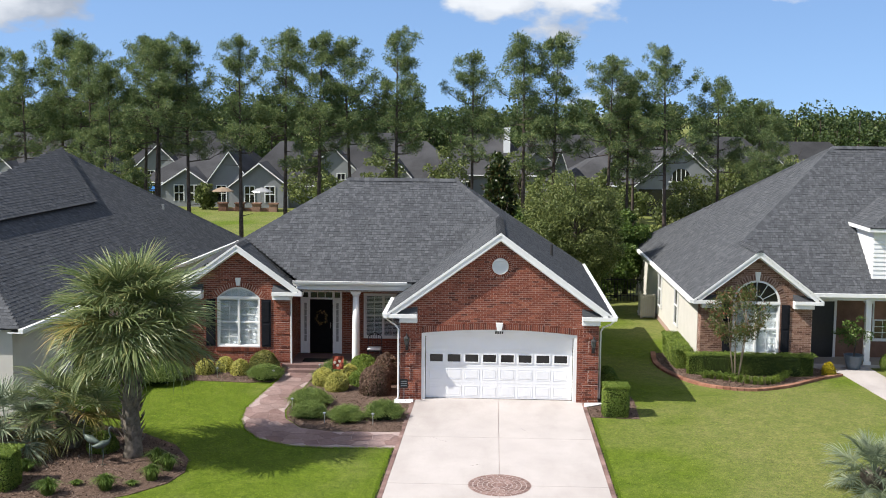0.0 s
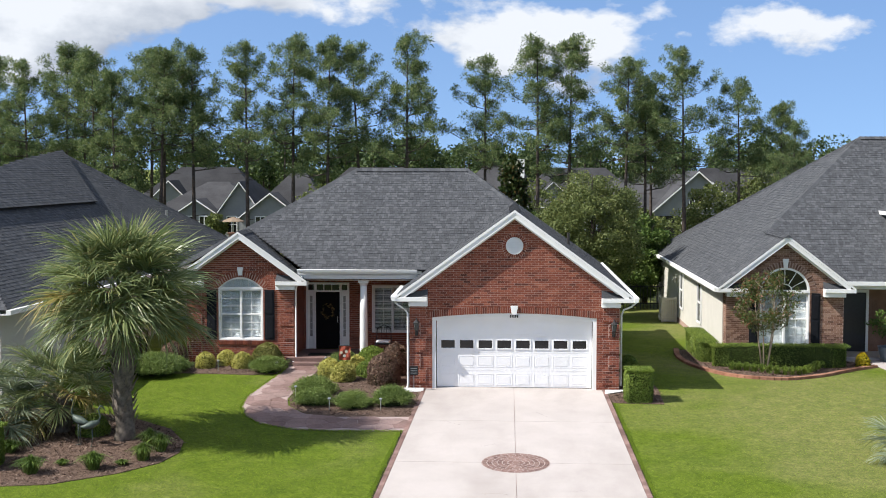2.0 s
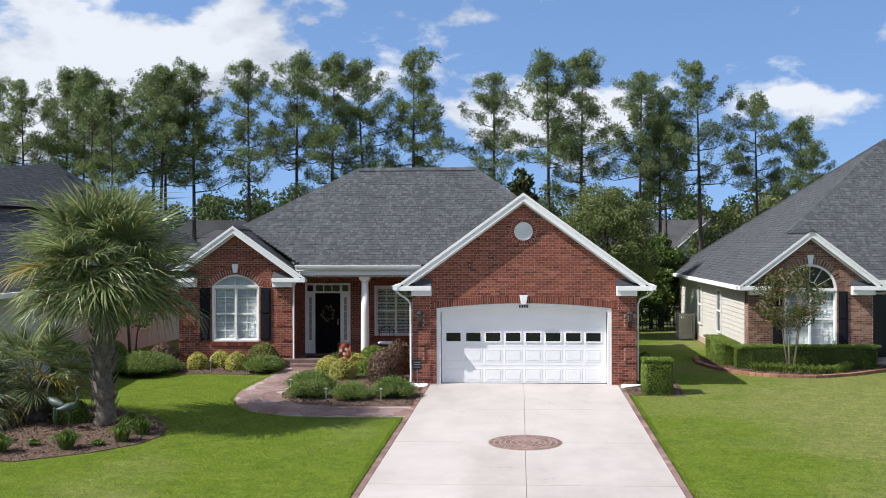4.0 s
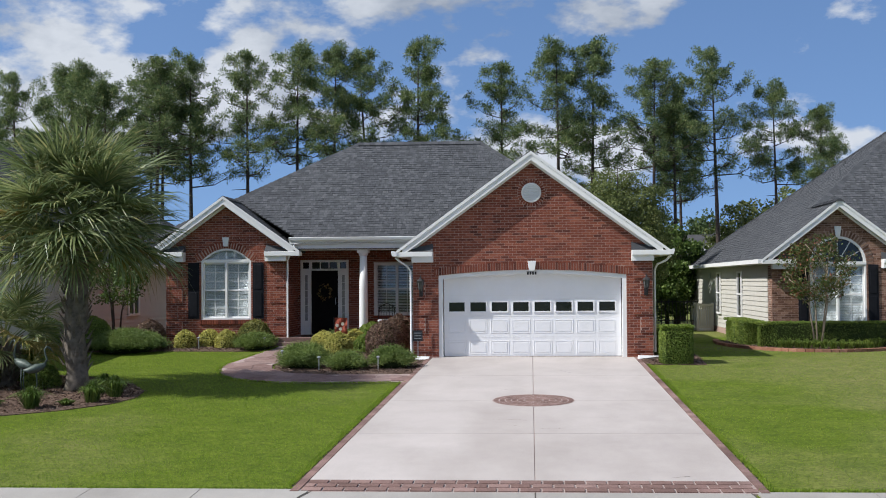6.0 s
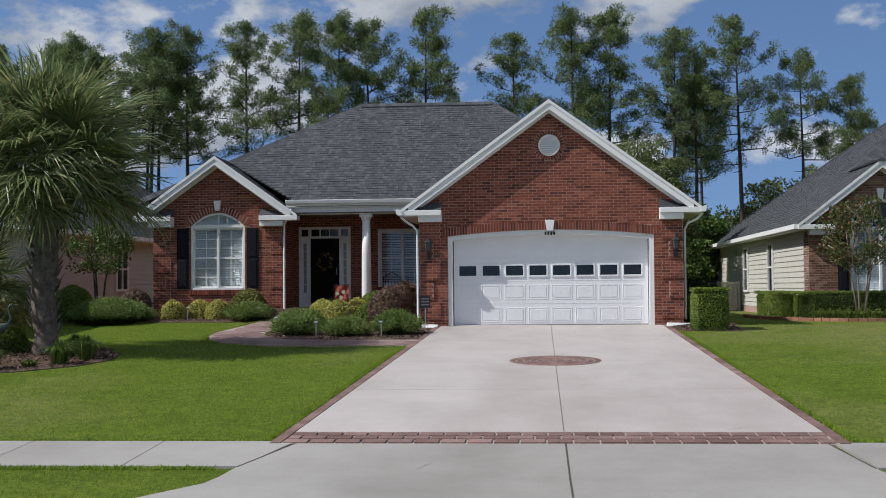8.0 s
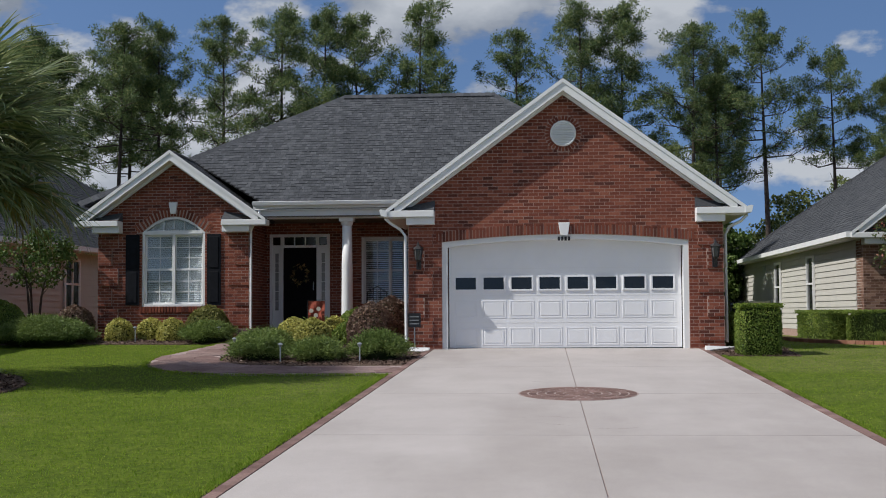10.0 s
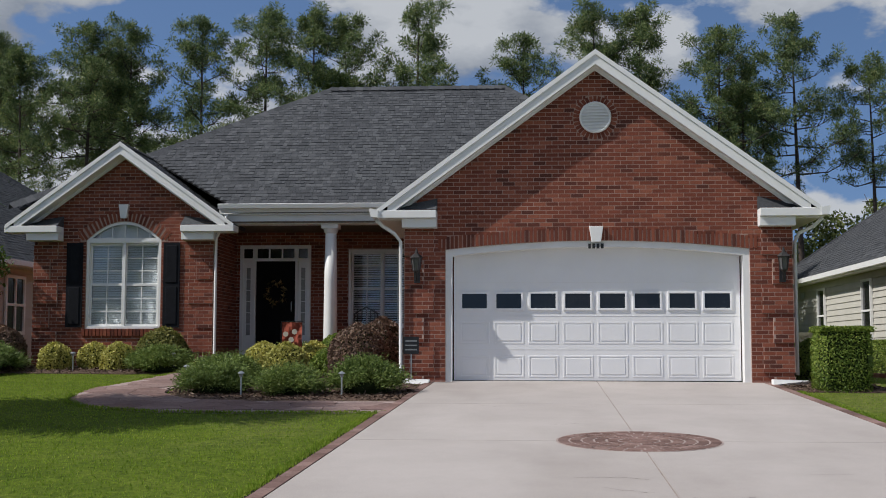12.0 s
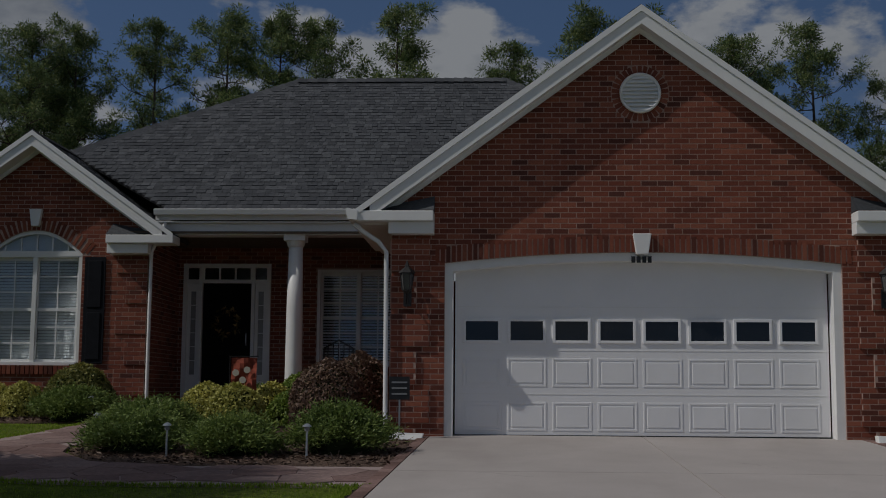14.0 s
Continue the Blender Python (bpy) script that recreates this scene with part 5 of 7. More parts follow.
full = [(NX, 0), (rh_x, 0), (rh_x, top_z - NS * 1.98), (G_X, top_z), (NX, top_z - NS * g_half)]
laid("brick", brick_rows(full, arch_holes, 0.02, top_z), BRICK_TAN, fr, lambda u, d, z: (u, NY - d, z), 0, lambda r: False)
laid("brick", brick_rows([(NY, 0), (NY + 0.62, 0), (NY + 0.62, 2.5), (NY, 2.5)], lambda z: [], 0.02, 2.45), BRICK_TAN, fr, lambda u, d, z: (NX - d, u, z), 0, lambda r: False)
sol2 = Geo().box(-0.028, 0.028, -0.018, 0.02, 0, 0.19).mesh("soldier_brick", BRICK_TAN)
for k in range(31):
    a = math.pi * k / 30
    b = part("soldier_brick", sol2, BRICK_TAN, fr)
    b.matrix_basis = Matrix.Translation((G_X - (A_HALF + 0.005) * math.cos(a), NY, A_SPRING + (A_RISE + 0.005) * math.sin(a))) @ Matrix.Rotation(a - math.pi / 2, 4, "Y")
part("keystone", Geo().prism([(G_X - 0.06, NY, 3.3), (G_X + 0.06, NY, 3.3), (G_X + 0.1, NY, 3.62), (G_X - 0.1, NY, 3.62)], (0, -0.07, 0)), WHITE, near_house, "white cast keystone")
gable_trim(G_X, NY, N_APEX, G_X - N_EX, NS, 0.32, 1.28, 1.99, 0, near_house)
nw = twin_window("window", G_X - A_HALF, G_X + A_HALF, NY + 0.04, 0.62, A_SPRING, near_house, "tall white twin window under a half-round light")
fan = Geo()
ro, ri = round_arch(A_HALF, A_SPRING, A_RISE), round_arch(A_HALF - 0.07, A_SPRING, A_RISE - 0.07)
for a, b, c, d in zip(ro, ro[1:], ri, ri[1:]):
    fan.prism([(G_X + p[0], NY + 0.0, p[1]) for p in (a, b, d, c)], (0, 0.1, 0))
fan.box(G_X - A_HALF, G_X + A_HALF, NY - 0.01, NY + 0.1, A_SPRING - 0.04, A_SPRING + 0.05)
for k in range(1, 6):
    a = math.pi * k / 6
    fan.tube([(G_X - 0.25 * math.cos(a), NY + 0.06, A_SPRING + 0.25 * math.sin(a)), (G_X - (A_HALF - 0.05) * math.cos(a), NY + 0.06, A_SPRING + (A_RISE - 0.05) * math.sin(a))], 0.014, 6)
hub = round_arch(0.25, A_SPRING, 0.25, 10)
fan.tube([(G_X + u, NY + 0.06, z) for u, z in hub], 0.016, 6)
part("fanlight_frame", fan, WHITE, nw, "white half-round fanlight")
part("fanlight_pane", Geo().prism([(G_X + 0.95 * u, NY + 0.085, z) for u, z in ro], (0, 0.006, 0)), DARKGLASS, nw)
for s in (-1, 1):
    shutter(G_X + s * (A_HALF + 0.2), NY, 0.64, 2.45, near_house, 0.3)
# side windows
for y0 in (10.6, 15.4):
    w = part("window", Geo().box(NX - 0.05, NX - 0.02, y0, y0 + 0.75, 0.78, 2.25), DARKGLASS, near_house, "narrow white side window")
    f = Geo()
    for a, b, c, d in ((y0 - 0.06, y0, 0.72, 2.31), (y0 + 0.75, y0 + 0.81, 0.72, 2.31), (y0, y0 + 0.75, 2.25, 2.31), (y0, y0 + 0.75, 0.72, 0.78), (y0, y0 + 0.75, 1.5, 1.55)):
        f.box(NX - 0.09, NX - 0.028, a, b, c, d)
    part("window_frame", f, WHITE, w)
part("wall_vent", Geo().box(NX - 0.05, NX - 0.028, 18.0, 18.5, 2.1, 2.3), GREYMETAL, near_house)
# recessed porch with post, door, window
part("wall", Geo().box(rh_x, 19.0, 8.0, 8.2, 0, 2.7), BRICK_TAN, near_house, "shaded brick porch wall")
part("wall", Geo().box(rh_x - 0.2, rh_x, NY + 0.22, 8.0, 0, 2.7), BRICK_TAN, near_house, "brick return wall of the porch")
pd = part("door", Geo().box(11.75, 12.65, 7.9, 7.98, 0.12, 2.25), BLACK, near_house, "dark front door in shade")
part("door_frame", Geo().box(11.66, 11.75, 7.88, 8.0, 0.1, 2.3).box(12.65, 12.74, 7.88, 8.0, 0.1, 2.3).box(11.66, 12.74, 7.88, 8.0, 2.25, 2.34), WHITE, pd)
twin_window("window", 14.1, 15.6, 7.96, 0.75, 2.35, near_house, "white grid window on the porch")
part("porch_floor", Geo().box(rh_x, 19.0, 6.5, 8.0, 0.0, 0.12), CONCRETE, near_house)
part("porch_post", Geo().box(13.42, 13.62, 6.5, 6.7, 0.12, 2.5).box(13.38, 13.66, 6.46, 6.74, 0.12, 0.25).box(13.38, 13.66, 6.46, 6.74, 2.4, 2.5), WHITE, near_house, "square white porch post")
part("porch_beam", Geo().box(rh_x, 19.3, 6.45, 6.7, 2.5, 2.72), WHITE, near_house)
part("porch_ceiling", Geo().box(rh_x, 19.0, 6.5, 8.0, 2.69, 2.71), WHITE, near_house)
part("gutter", Geo().box(rh_x + 0.2, 19.4, 6.1, 6.24, 2.66, 2.79), WHITE, near_house)
# roof planes
NR_Z, N_FY, N_FZ = 7.9, 6.2, 2.78
N_RY = 13.1
NF = (NR_Z - N_FZ) / (N_RY - N_FY)
nk = math.hypot(1, NS)
N_RX = N_EX + (NR_Z - N_EZ) / NS
N_BACK = 24.6
N_VY = N_FY + (N_APEX - N_FZ) / NF
shingles("shingle", (N_EX, 0, N_EZ), (0, 1, 0), (1, 0, NS), [(NY - 0.32, 0), (N_BACK, 0), (N_RY, (N_RX - N_EX) * nk), (N_VY, (G_X - N_EX) * nk), (NY - 0.32, (G_X - N_EX) * nk)], near_house)
sl = math.hypot(N_RY - N_FY, NR_Z - N_FZ)
hx0 = N_EX + (N_FZ - N_EZ) / NS
shingles("shingle", (0, N_FY, N_FZ), (1, 0, 0), (0, N_RY - N_FY, NR_Z - N_FZ), [(hx0, 0), (23.0, 0), (21.0, sl), (N_RX, sl)], near_house)
GR_E = G_X + (G_X - N_EX)
shingles("shingle", (GR_E, 0, N_EZ), (0, 1, 0), (-1, 0, NS), [(NY - 0.32, 0), (7.0, 0), (N_VY + 0.1, (G_X - N_EX) * nk), (NY - 0.32, (G_X - N_EX) * nk)], near_house)
part("roof", Geo().prism([(hx0, N_BACK, N_FZ), (23, N_BACK, N_FZ), (21, N_RY, NR_Z), (N_RX, N_RY, NR_Z)], (0, 0, -0.06)), SHINGLE, near_house)
ridge_cap(near_house, (N_RX, N_RY, NR_Z + 0.03), (21.0, N_RY, NR_Z + 0.03))
ridge_cap(near_house, (N_RX, N_RY, NR_Z + 0.02), (G_X, N_VY, N_APEX + 0.02))
ridge_cap(near_house, (G_X, NY - 0.36, N_APEX + 0.03), (G_X, N_VY, N_APEX + 0.03))
ridge_cap(near_house, (N_RX, N_RY, NR_Z + 0.02), (N_EX, N_BACK, N_EZ + 0.02))
part("gutter", Geo().box(N_EX - 0.12, N_EX + 0.01, NY - 0.3, N_BACK, N_EZ - 0.11, N_EZ + 0.02), WHITE, near_house)
part("soffit", Geo().box(N_EX, NX, NY, N_BACK - 0.4, N_EZ - 0.13, N_EZ - 0.1), WHITE, near_house)
part("downpipe", Geo().tube([(6.9, 24.0, 2.5), (7.1, 24.05, 2.3), (7.17, 24.05, 2.1), (7.17, 24.05, 0.1)], 0.045, 8), GREYMETAL, near_house, smooth=True)
# dormer
DX0, DX1, DY = 13.68, 16.2, 6.85
dz = N_FZ + NF * (DY - N_FY)
dm = part("dormer", Geo().box(DX0, DX1, DY, 11.5, dz - 0.1, 5.05), CREAM, near_house, "white-sided roof dormer")
siding(dm, DY, DX0, DX1, dz, 5.0, "y", -1, mat=WHITE)
siding(dm, DX0, DY, 10.8, dz, 5.0, "x", -1, mat=WHITE)
part("dormer_window", Geo().box(DX0 + 0.65, DX1 - 0.65, DY - 0.05, DY - 0.03, dz + 0.35, 4.75), DARKGLASS, dm)
part("dormer_casing", Geo().box(DX0 + 0.55, DX0 + 0.65, DY - 0.06, DY, dz + 0.25, 4.85).box(DX1 - 0.65, DX1 - 0.55, DY - 0.06, DY, dz + 0.25, 4.85).box(DX0 + 0.65, DX1 - 0.65, DY - 0.06, DY, 4.75, 4.85), WHITE, dm)
part("dormer_fascia", Geo().box(DX0 - 0.25, DX1 + 0.25, DY - 0.3, 11.5, 5.0, 5.14), WHITE, dm)
for o, u, v, w in (((DX0 - 0.25, 0, 5.14), (0, 1, 0), (1, 0, 0.6), 11.9),):
    hw = (DX1 - DX0) / 2 + 0.25
    kk = math.hypot(1, 0.6) * hw
    shingles("shingle", o, u, v, [(DY - 0.32, 0), (11.0, 0), (12.2, kk), (DY + 0.9, kk)], near_house)
    shingles("shingle", (DX1 + 0.25, 0, 5.14), u, (-1, 0, 0.6), [(DY - 0.32, 0), (11.0, 0), (12.2, kk), (DY + 0.9, kk)], near_house)
    shingles("shingle", (0, DY - 0.32, 5.14), (1, 0, 0), (0, 1.22, 0.6 * hw), [(DX0 - 0.25, 0), (DX1 + 0.25, 0), ((DX0 + DX1) / 2, math.hypot(1.22, 0.6 * hw))], near_house)

# lattice screen round the air conditioner
screen = thing("equipment_screen", (6.85, 17.2, 0), "beige slatted screen round an air conditioner", "screen")
for x in (6.55, 7.12):
    part("post", Geo().box(x - 0.05, x + 0.05, 16.95, 17.05, 0, 1.1), BEIGE, screen)
part("post", Geo().box(6.5, 6.6, 17.75, 17.85, 0, 1.1), BEIGE, screen)
for z in (0.12, 0.98):
    part("rail", Geo().box(6.5, 7.17, 16.93, 17.0, z, z + 0.1), BEIGE, screen)
    part("rail", Geo().box(6.47, 6.54, 17.0, 17.85, z, z + 0.1), BEIGE, screen)
for k in range(5):
    part("slat", Geo().box(6.62 + 0.09 * k, 6.69 + 0.09 * k, 16.97, 17.0, 0.2, 1.0), BEIGE, screen)
for k in range(7):
    part("slat", Geo().box(6.51, 6.54, 17.08 + 0.1 * k, 17.15 + 0.1 * k, 0.2, 1.0), BEIGE, screen)
part("cooling_unit", Geo().box(6.6, 7.1, 17.1, 17.7, 0.0, 0.85), GREYMETAL, screen, "grey air conditioner behind slats", soft=0.02)

# ---- the house on the other side: roofs and a strip of cream wall ----
left_house = thing("neighbour_house", (-20, 10, 0), "cream house with a large charcoal hip roof", "house")
LEX, LEZ = -13.48, 2.7
LA = Vector((-19.9, 16.2, 7.3))
LS = (LA.z - LEZ) / (LEX - LA.x)
lk = math.hypot(1, LS)
shingles("shingle", (LEX, 0, LEZ), (0, 1, 0), (-1, 0, LS), [(-3.1, 0), (23.6, 0), (LA.y, (LEX - LA.x) * lk), (12.5, 3.45 * lk), (12.4, 3.7 * lk), (1.15, 3.7 * lk)], left_house)
shingles("shingle", (0, -3.1, LEZ), (1, 0, 0), (0, 1, 0.62), [(LEX - 13.0, 0), (LEX, 0), (LEX - 3.5, 4.75), (LEX - 9.5, 4.75)], left_house)
# the upper roof steps out over the lower one
lift = Vector((LS, 0, 1)).normalized() * 0.16
shingles("shingle", Vector((LEX, 0, LEZ)) + lift, (0, 1, 0), (-1, 0, LS), [(-1.5, 3.5 * lk), (12.53, 3.5 * lk), (LA.y, (LEX - LA.x) * lk), (10.2, 5.75 * lk), (-1.5, 4.0 * lk)], left_house)
part("upper_fascia", Geo().box(LEX - 3.62, LEX - 3.5, -1.5, 12.4, LEZ + 3.5 * LS - 0.1, LEZ + 3.5 * LS + 0.08), SHINGLE_BASE, left_house)
part("roof", Geo().add([(LEX - 3.9, -1.5, LEZ + 4.0 * LS), (LEX - 5.75, 10.2, LEZ + 5.75 * LS), tuple(LA), (LA.x - 6.4, 23.6, LEZ), (LA.x - 6.4, -3.1, LEZ)], [(0, 1, 2, 3, 4)]), SHINGLE, left_house)
part("roof", Geo().add([tuple(LA), (LEX, 23.6, LEZ), (LA.x - 6.4, 23.6, LEZ)], [(0, 1, 2)]), SHINGLE, left_house)
ridge_cap(left_house, (LEX - 3.5, 12.53, LEZ + 3.5 * LS + 0.16), LA + Vector((0, 0, 0.1)), None, 0.1)
ridge_cap(left_house, (LEX, 23.6, LEZ + 0.02), LA + Vector((0, 0, 0.03)))
lw = part("wall", Geo().box(LEX - 0.6, LEX - 0.4, -2.8, 22.3, 0, LEZ - 0.05), CREAM, left_house, "cream lap-sided wall")
part("wall", Geo().box(LEX - 12.5, LEX - 0.6, -2.8, -2.6, 0, LEZ - 0.05), CREAM, left_house, "cream front wall")
siding(lw, LEX - 0.4, -2.8, 22.3, 0.2, LEZ - 0.2, "x", 1)
part("gutter", Geo().box(LEX - 0.02, LEX + 0.12, -3.2, 22.7, LEZ - 0.12, LEZ + 0.01), WHITE, left_house)
part("soffit", Geo().box(LEX - 0.4, LEX, -3.1, 22.7, LEZ - 0.14, LEZ - 0.11), WHITE, left_house)
for y0 in (9.5, 17.6):
    w = part("window", Geo().box(LEX - 0.38, LEX - 0.35, y0, y0 + 0.9, 1.0, 2.3), DARKGLASS, left_house, "white side window")
    f = Geo()
    for a, b, c, d in ((y0 - 0.08, y0, 0.92, 2.38), (y0 + 0.9, y0 + 0.98, 0.92, 2.38), (y0, y0 + 0.9, 2.3, 2.38), (y0, y0 + 0.9, 0.92, 1.0), (y0, y0 + 0.9, 1.62, 1.68), (y0 + 0.42, y0 + 0.48, 1.0, 2.3)):
        f.box(LEX - 0.36, LEX - 0.31, a, b, c, d)
    part("window_frame", f, WHITE, w)
left_house.rotation_euler = (0, 0, radians(-2.65))
part("roof_vent", Geo().lathe([(0.06, 3.9), (0.06, 4.75)], -16.0, 18.6, 10), GREYMETAL, left_house)


# ---- houses beyond the back gardens ----
def far_house(x, y, w, d, eave, rise, label, gables=(), wall=None, roof=None, turn=0.0):
    """A small house seen from behind: walls, gable or hip roof, cross gables towards the camera with a window each."""
    wall, roof = wall or GREYWALL_SHADED, roof or SHINGLE_FAR
    h = thing("house", (x, y, 0), label, "house", "houses beyond the gardens")
    part("wall", Geo().box(x - w / 2, x + w / 2, y, y + d, 0, eave), wall, h)
    o = 0.4
    r = Geo()
    a, b, c, e = (x - w / 2 - o, y - o, eave), (x + w / 2 + o, y - o, eave), (x + w / 2 + o, y + d + o, eave), (x - w / 2 - o, y + d + o, eave)
    hip = min(d / 2, w / 2) * 0.8
    p, q = (x - w / 2 + hip, y + d / 2, eave + rise), (x + w / 2 - hip, y + d / 2, eave + rise)
    r.add([a, b, c, e, p, q], [(0, 1, 5, 4), (1, 2, 5), (2, 3, 4, 5), (3, 0, 4), (3, 2, 1, 0)])
    ro = part("roof", r, roof, h)
    part("fascia", Geo().box(a[0], b[0], y - o - 0.03, y - o + 0.02, eave - 0.1, eave + 0.02), WHITE, h)
    for gx_, gw, gh in gables:
        cx = x + gx_
        g_ = part("gable", Geo().prism([(cx - gw / 2, y - 1.2, 0), (cx + gw / 2, y - 1.2, 0), (cx + gw / 2, y - 1.2, eave), (cx, y - 1.2, eave + gh), (cx - gw / 2, y - 1.2, eave)], (0, 3.0, 0)), wall, h)
        s = gh / (gw / 2)
        for sg in (-1, 1):
            part("roof", Geo().prism([(cx, y - 1.6, eave + gh + 0.12), (cx + sg * (gw / 2 + 0.35), y - 1.6, eave - 0.35 * s + 0.12), (cx + sg * (gw / 2 + 0.35), y - 1.6, eave - 0.35 * s), (cx, y - 1.6, eave + gh)], (0, d * 0.5 + 1.6, 0)), roof, h)
            part("rake_board", Geo().prism([(cx, y - 1.63, eave + gh + 0.1), (cx + sg * (gw / 2 + 0.35), y - 1.63, eave - 0.35 * s + 0.1), (cx + sg * (gw / 2 + 0.35), y - 1.63, eave - 0.35 * s - 0.02), (cx, y - 1.63, eave + gh - 0.03)], (0, 0.03, 0)), WHITE, h)
        for k in (-0.5, 0.5):
            wd = part("window", Geo().box(cx + k * gw * 0.36 - 0.42, cx + k * gw * 0.36 + 0.42, y - 1.23, y - 1.2, 0.8, 2.2), DARKGLASS, h)
            f = Geo()
            bars(f, cx + k * gw * 0.36 - 0.48, cx + k * gw * 0.36 + 0.48, 0.74, 2.26, y - 1.26, y - 1.23, 2, 2, 0.03)
            f.box(cx + k * gw * 0.36 - 0.5, cx + k * gw * 0.36 - 0.42, y - 1.26, y - 1.22, 0.74, 2.26).box(cx + k * gw * 0.36 + 0.42, cx + k * gw * 0.36 + 0.5, y - 1.26, y - 1.22, 0.74, 2.26)
            f.box(cx + k * gw * 0.36 - 0.42, cx + k * gw * 0.36 + 0.42, y - 1.26, y - 1.22, 2.2, 2.28)
            part("window_frame", f, WHITE, wd)
    for k in range(int(w / 2.6)):
        xx = x - w / 2 + 1.2 + 2.6 * k
        wd = part("window", Geo().box(xx - 0.45, xx + 0.45, y - 0.03, y, 0.8, 2.15), DARKGLASS, h)
        part("window_frame", Geo().box(xx - 0.55, xx - 0.45, y - 0.05, y - 0.001, 0.7, 2.25).box(xx + 0.45, xx + 0.55, y - 0.05, y - 0.001, 0.7, 2.25).box(xx - 0.45, xx + 0.45, y - 0.05, y - 0.001, 2.15, 2.25).box(xx - 0.02, xx + 0.02, y - 0.045, y - 0.031, 0.8, 2.15), WHITE, wd)
    return h


far_house(-28, 76, 10.2, 12, 2.4, 2.9, "grey house with two gables beyond the back gardens", [(-0.4, 3.9, 1.3), (3.6, 4.2, 2.9)])
far_house(-20, 75.5, 7.2, 11, 2.3, 3.9, "grey house with a gabled screened porch", [(-1.5, 5.2, 2.0)])
far_house(-8.6, 83, 11.4, 10, 2.5, 3.7, "house with a grey hip roof and small gable", [(-1.0, 3.6, 2.0)])
dh = far_house(-0.9, 91, 11.4, 10, 2.7, 4.2, "house with a grey roof and white chimney", [(-4.0, 3.4, 1.9)])
part("chimney", Geo().box(0.95, 1.65, 93.5, 94.4, 3.0, 7.6), WHITE, dh, "white sided chimney")
rh_far = far_house(13.9, 75, 15.4, 12, 2.7, 3.4, "grey-sided house with a screened porch under a wide gable", [(2.8, 8.2, 3.6), (-8.0, 2.2, 3.2)])
for k in range(3):
    part("porch_screen", Geo().box(13.0 + 2.3 * k, 15.1 + 2.3 * k, 73.68, 73.76, 0.1, 2.45), DARKGLASS, rh_far, "dark insect screen")
    part("porch_post", Geo().box(15.12 + 2.3 * k, 15.28 + 2.3 * k, 73.66, 73.76, 0.0, 2.5), WHITE, rh_far)
part("arched_window", Geo().prism([(16.75 + 0.95 * math.cos(a), 73.78, 3.2 + 1.15 * math.sin(a)) for a in np.linspace(0, math.pi, 13)], (0, -0.04, 0)), DARKGLASS, rh_far)
for k in range(5):
    part("glazing_bar", Geo().box(15.93 + 0.4 * k, 15.97 + 0.4 * k, 73.7, 73.74, 3.2, 3.2 + 1.1 * math.sin(math.acos((k - 2) * 0.4))), WHITE, rh_far)
part("window_sill", Geo().box(15.65, 17.85, 73.68, 73.78, 3.08, 3.2), WHITE, rh_far)
for x, y in ((29.0, 78), (45.0, 85), (-45.0, 80), (-35.0, 102), (-15.0, 101), (8.0, 103), (25.0, 100), (58.0, 98), (-58.0, 95)):
    far_house(x, y, 14.5, 10, 2.7, 4.0, "house with a grey roof far beyond the trees", [(-3.0, 5.0, 2.4)])

# garden wall with pillars and a low fence
fence = thing("fence", (5.6, 22, 0), "low black metal picket fence at the back of the side yard", "fence")
for k in range(24):
    part("picket", Geo().box(3.4 + 0.16 * k, 3.43 + 0.16 * k, 22.0, 22.03, 0.0, 1.2), BLACK, fence)
for z in (0.25, 1.05):
    part("rail", Geo().box(3.3, 7.3, 22.0, 22.03, z, z + 0.05), BLACK, fence)
patio = thing("patio_wall", (-22, 70, 0), "low brown stone patio wall with pillars", "garden wall")
for k in range(4):
    part("pillar", Geo().box(-24.4 + 1.5 * k, -23.7 + 1.5 * k, 70.0, 70.7, 0.0, 0.9).box(-24.48 + 1.5 * k, -23.62 + 1.5 * k, 69.92, 70.78, 0.9, 1.0), BRICK_TAN, patio)
part("low_wall", Geo().box(-24.2, -19.5, 70.2, 70.5, 0, 0.55), BRICK_TAN, patio)
for x, y, mat, label in ((-31.0, 72, BLUECLOTH, "open blue cloth patio umbrella"), (-24.3, 71.5, TANCLOTH, "open tan cloth patio umbrella"), (-20.8, 71.5, SMOKEGLASS, "open pale grey cloth patio umbrella")):
    umb = thing("patio_umbrella", (x, y, 0), label, "umbrella", "patio umbrellas")
    part("canopy", Geo().lathe([(1.0, 1.9), (0.97, 1.95), (0.45, 2.2), (0.03, 2.3)], x, y, 8), mat, umb)
    part("pole", Geo().lathe([(0.025, 0), (0.025, 2.28)], x, y, 8), GREYMETAL, umb)


# ---- plants ----
def blades(rng, base, direction, length, width, face=None):
    """Slim diamond leaves: arrays of base points, directions, lengths and widths to quads; face is where their flat side looks."""
    n = len(base)
    d = direction / np.linalg.norm(direction, axis=1, keepdims=True)
    side = np.cross(d, rng.normal(size=(n, 3)) if face is None else face)
    side /= np.linalg.norm(side, axis=1, keepdims=True) + 1e-9
    L, W = np.broadcast_to(length, n)[:, None], np.broadcast_to(width, n)[:, None]
    mid = base + d * L * 0.5
    return np.stack([base, mid + side * W / 2, base + d * L, mid - side * W / 2], 1)


def unit(rng, n, up=0.0):
    v = rng.normal(size=(n, 3))
    v[:, 2] += up
    return v / np.linalg.norm(v, axis=1, keepdims=True)


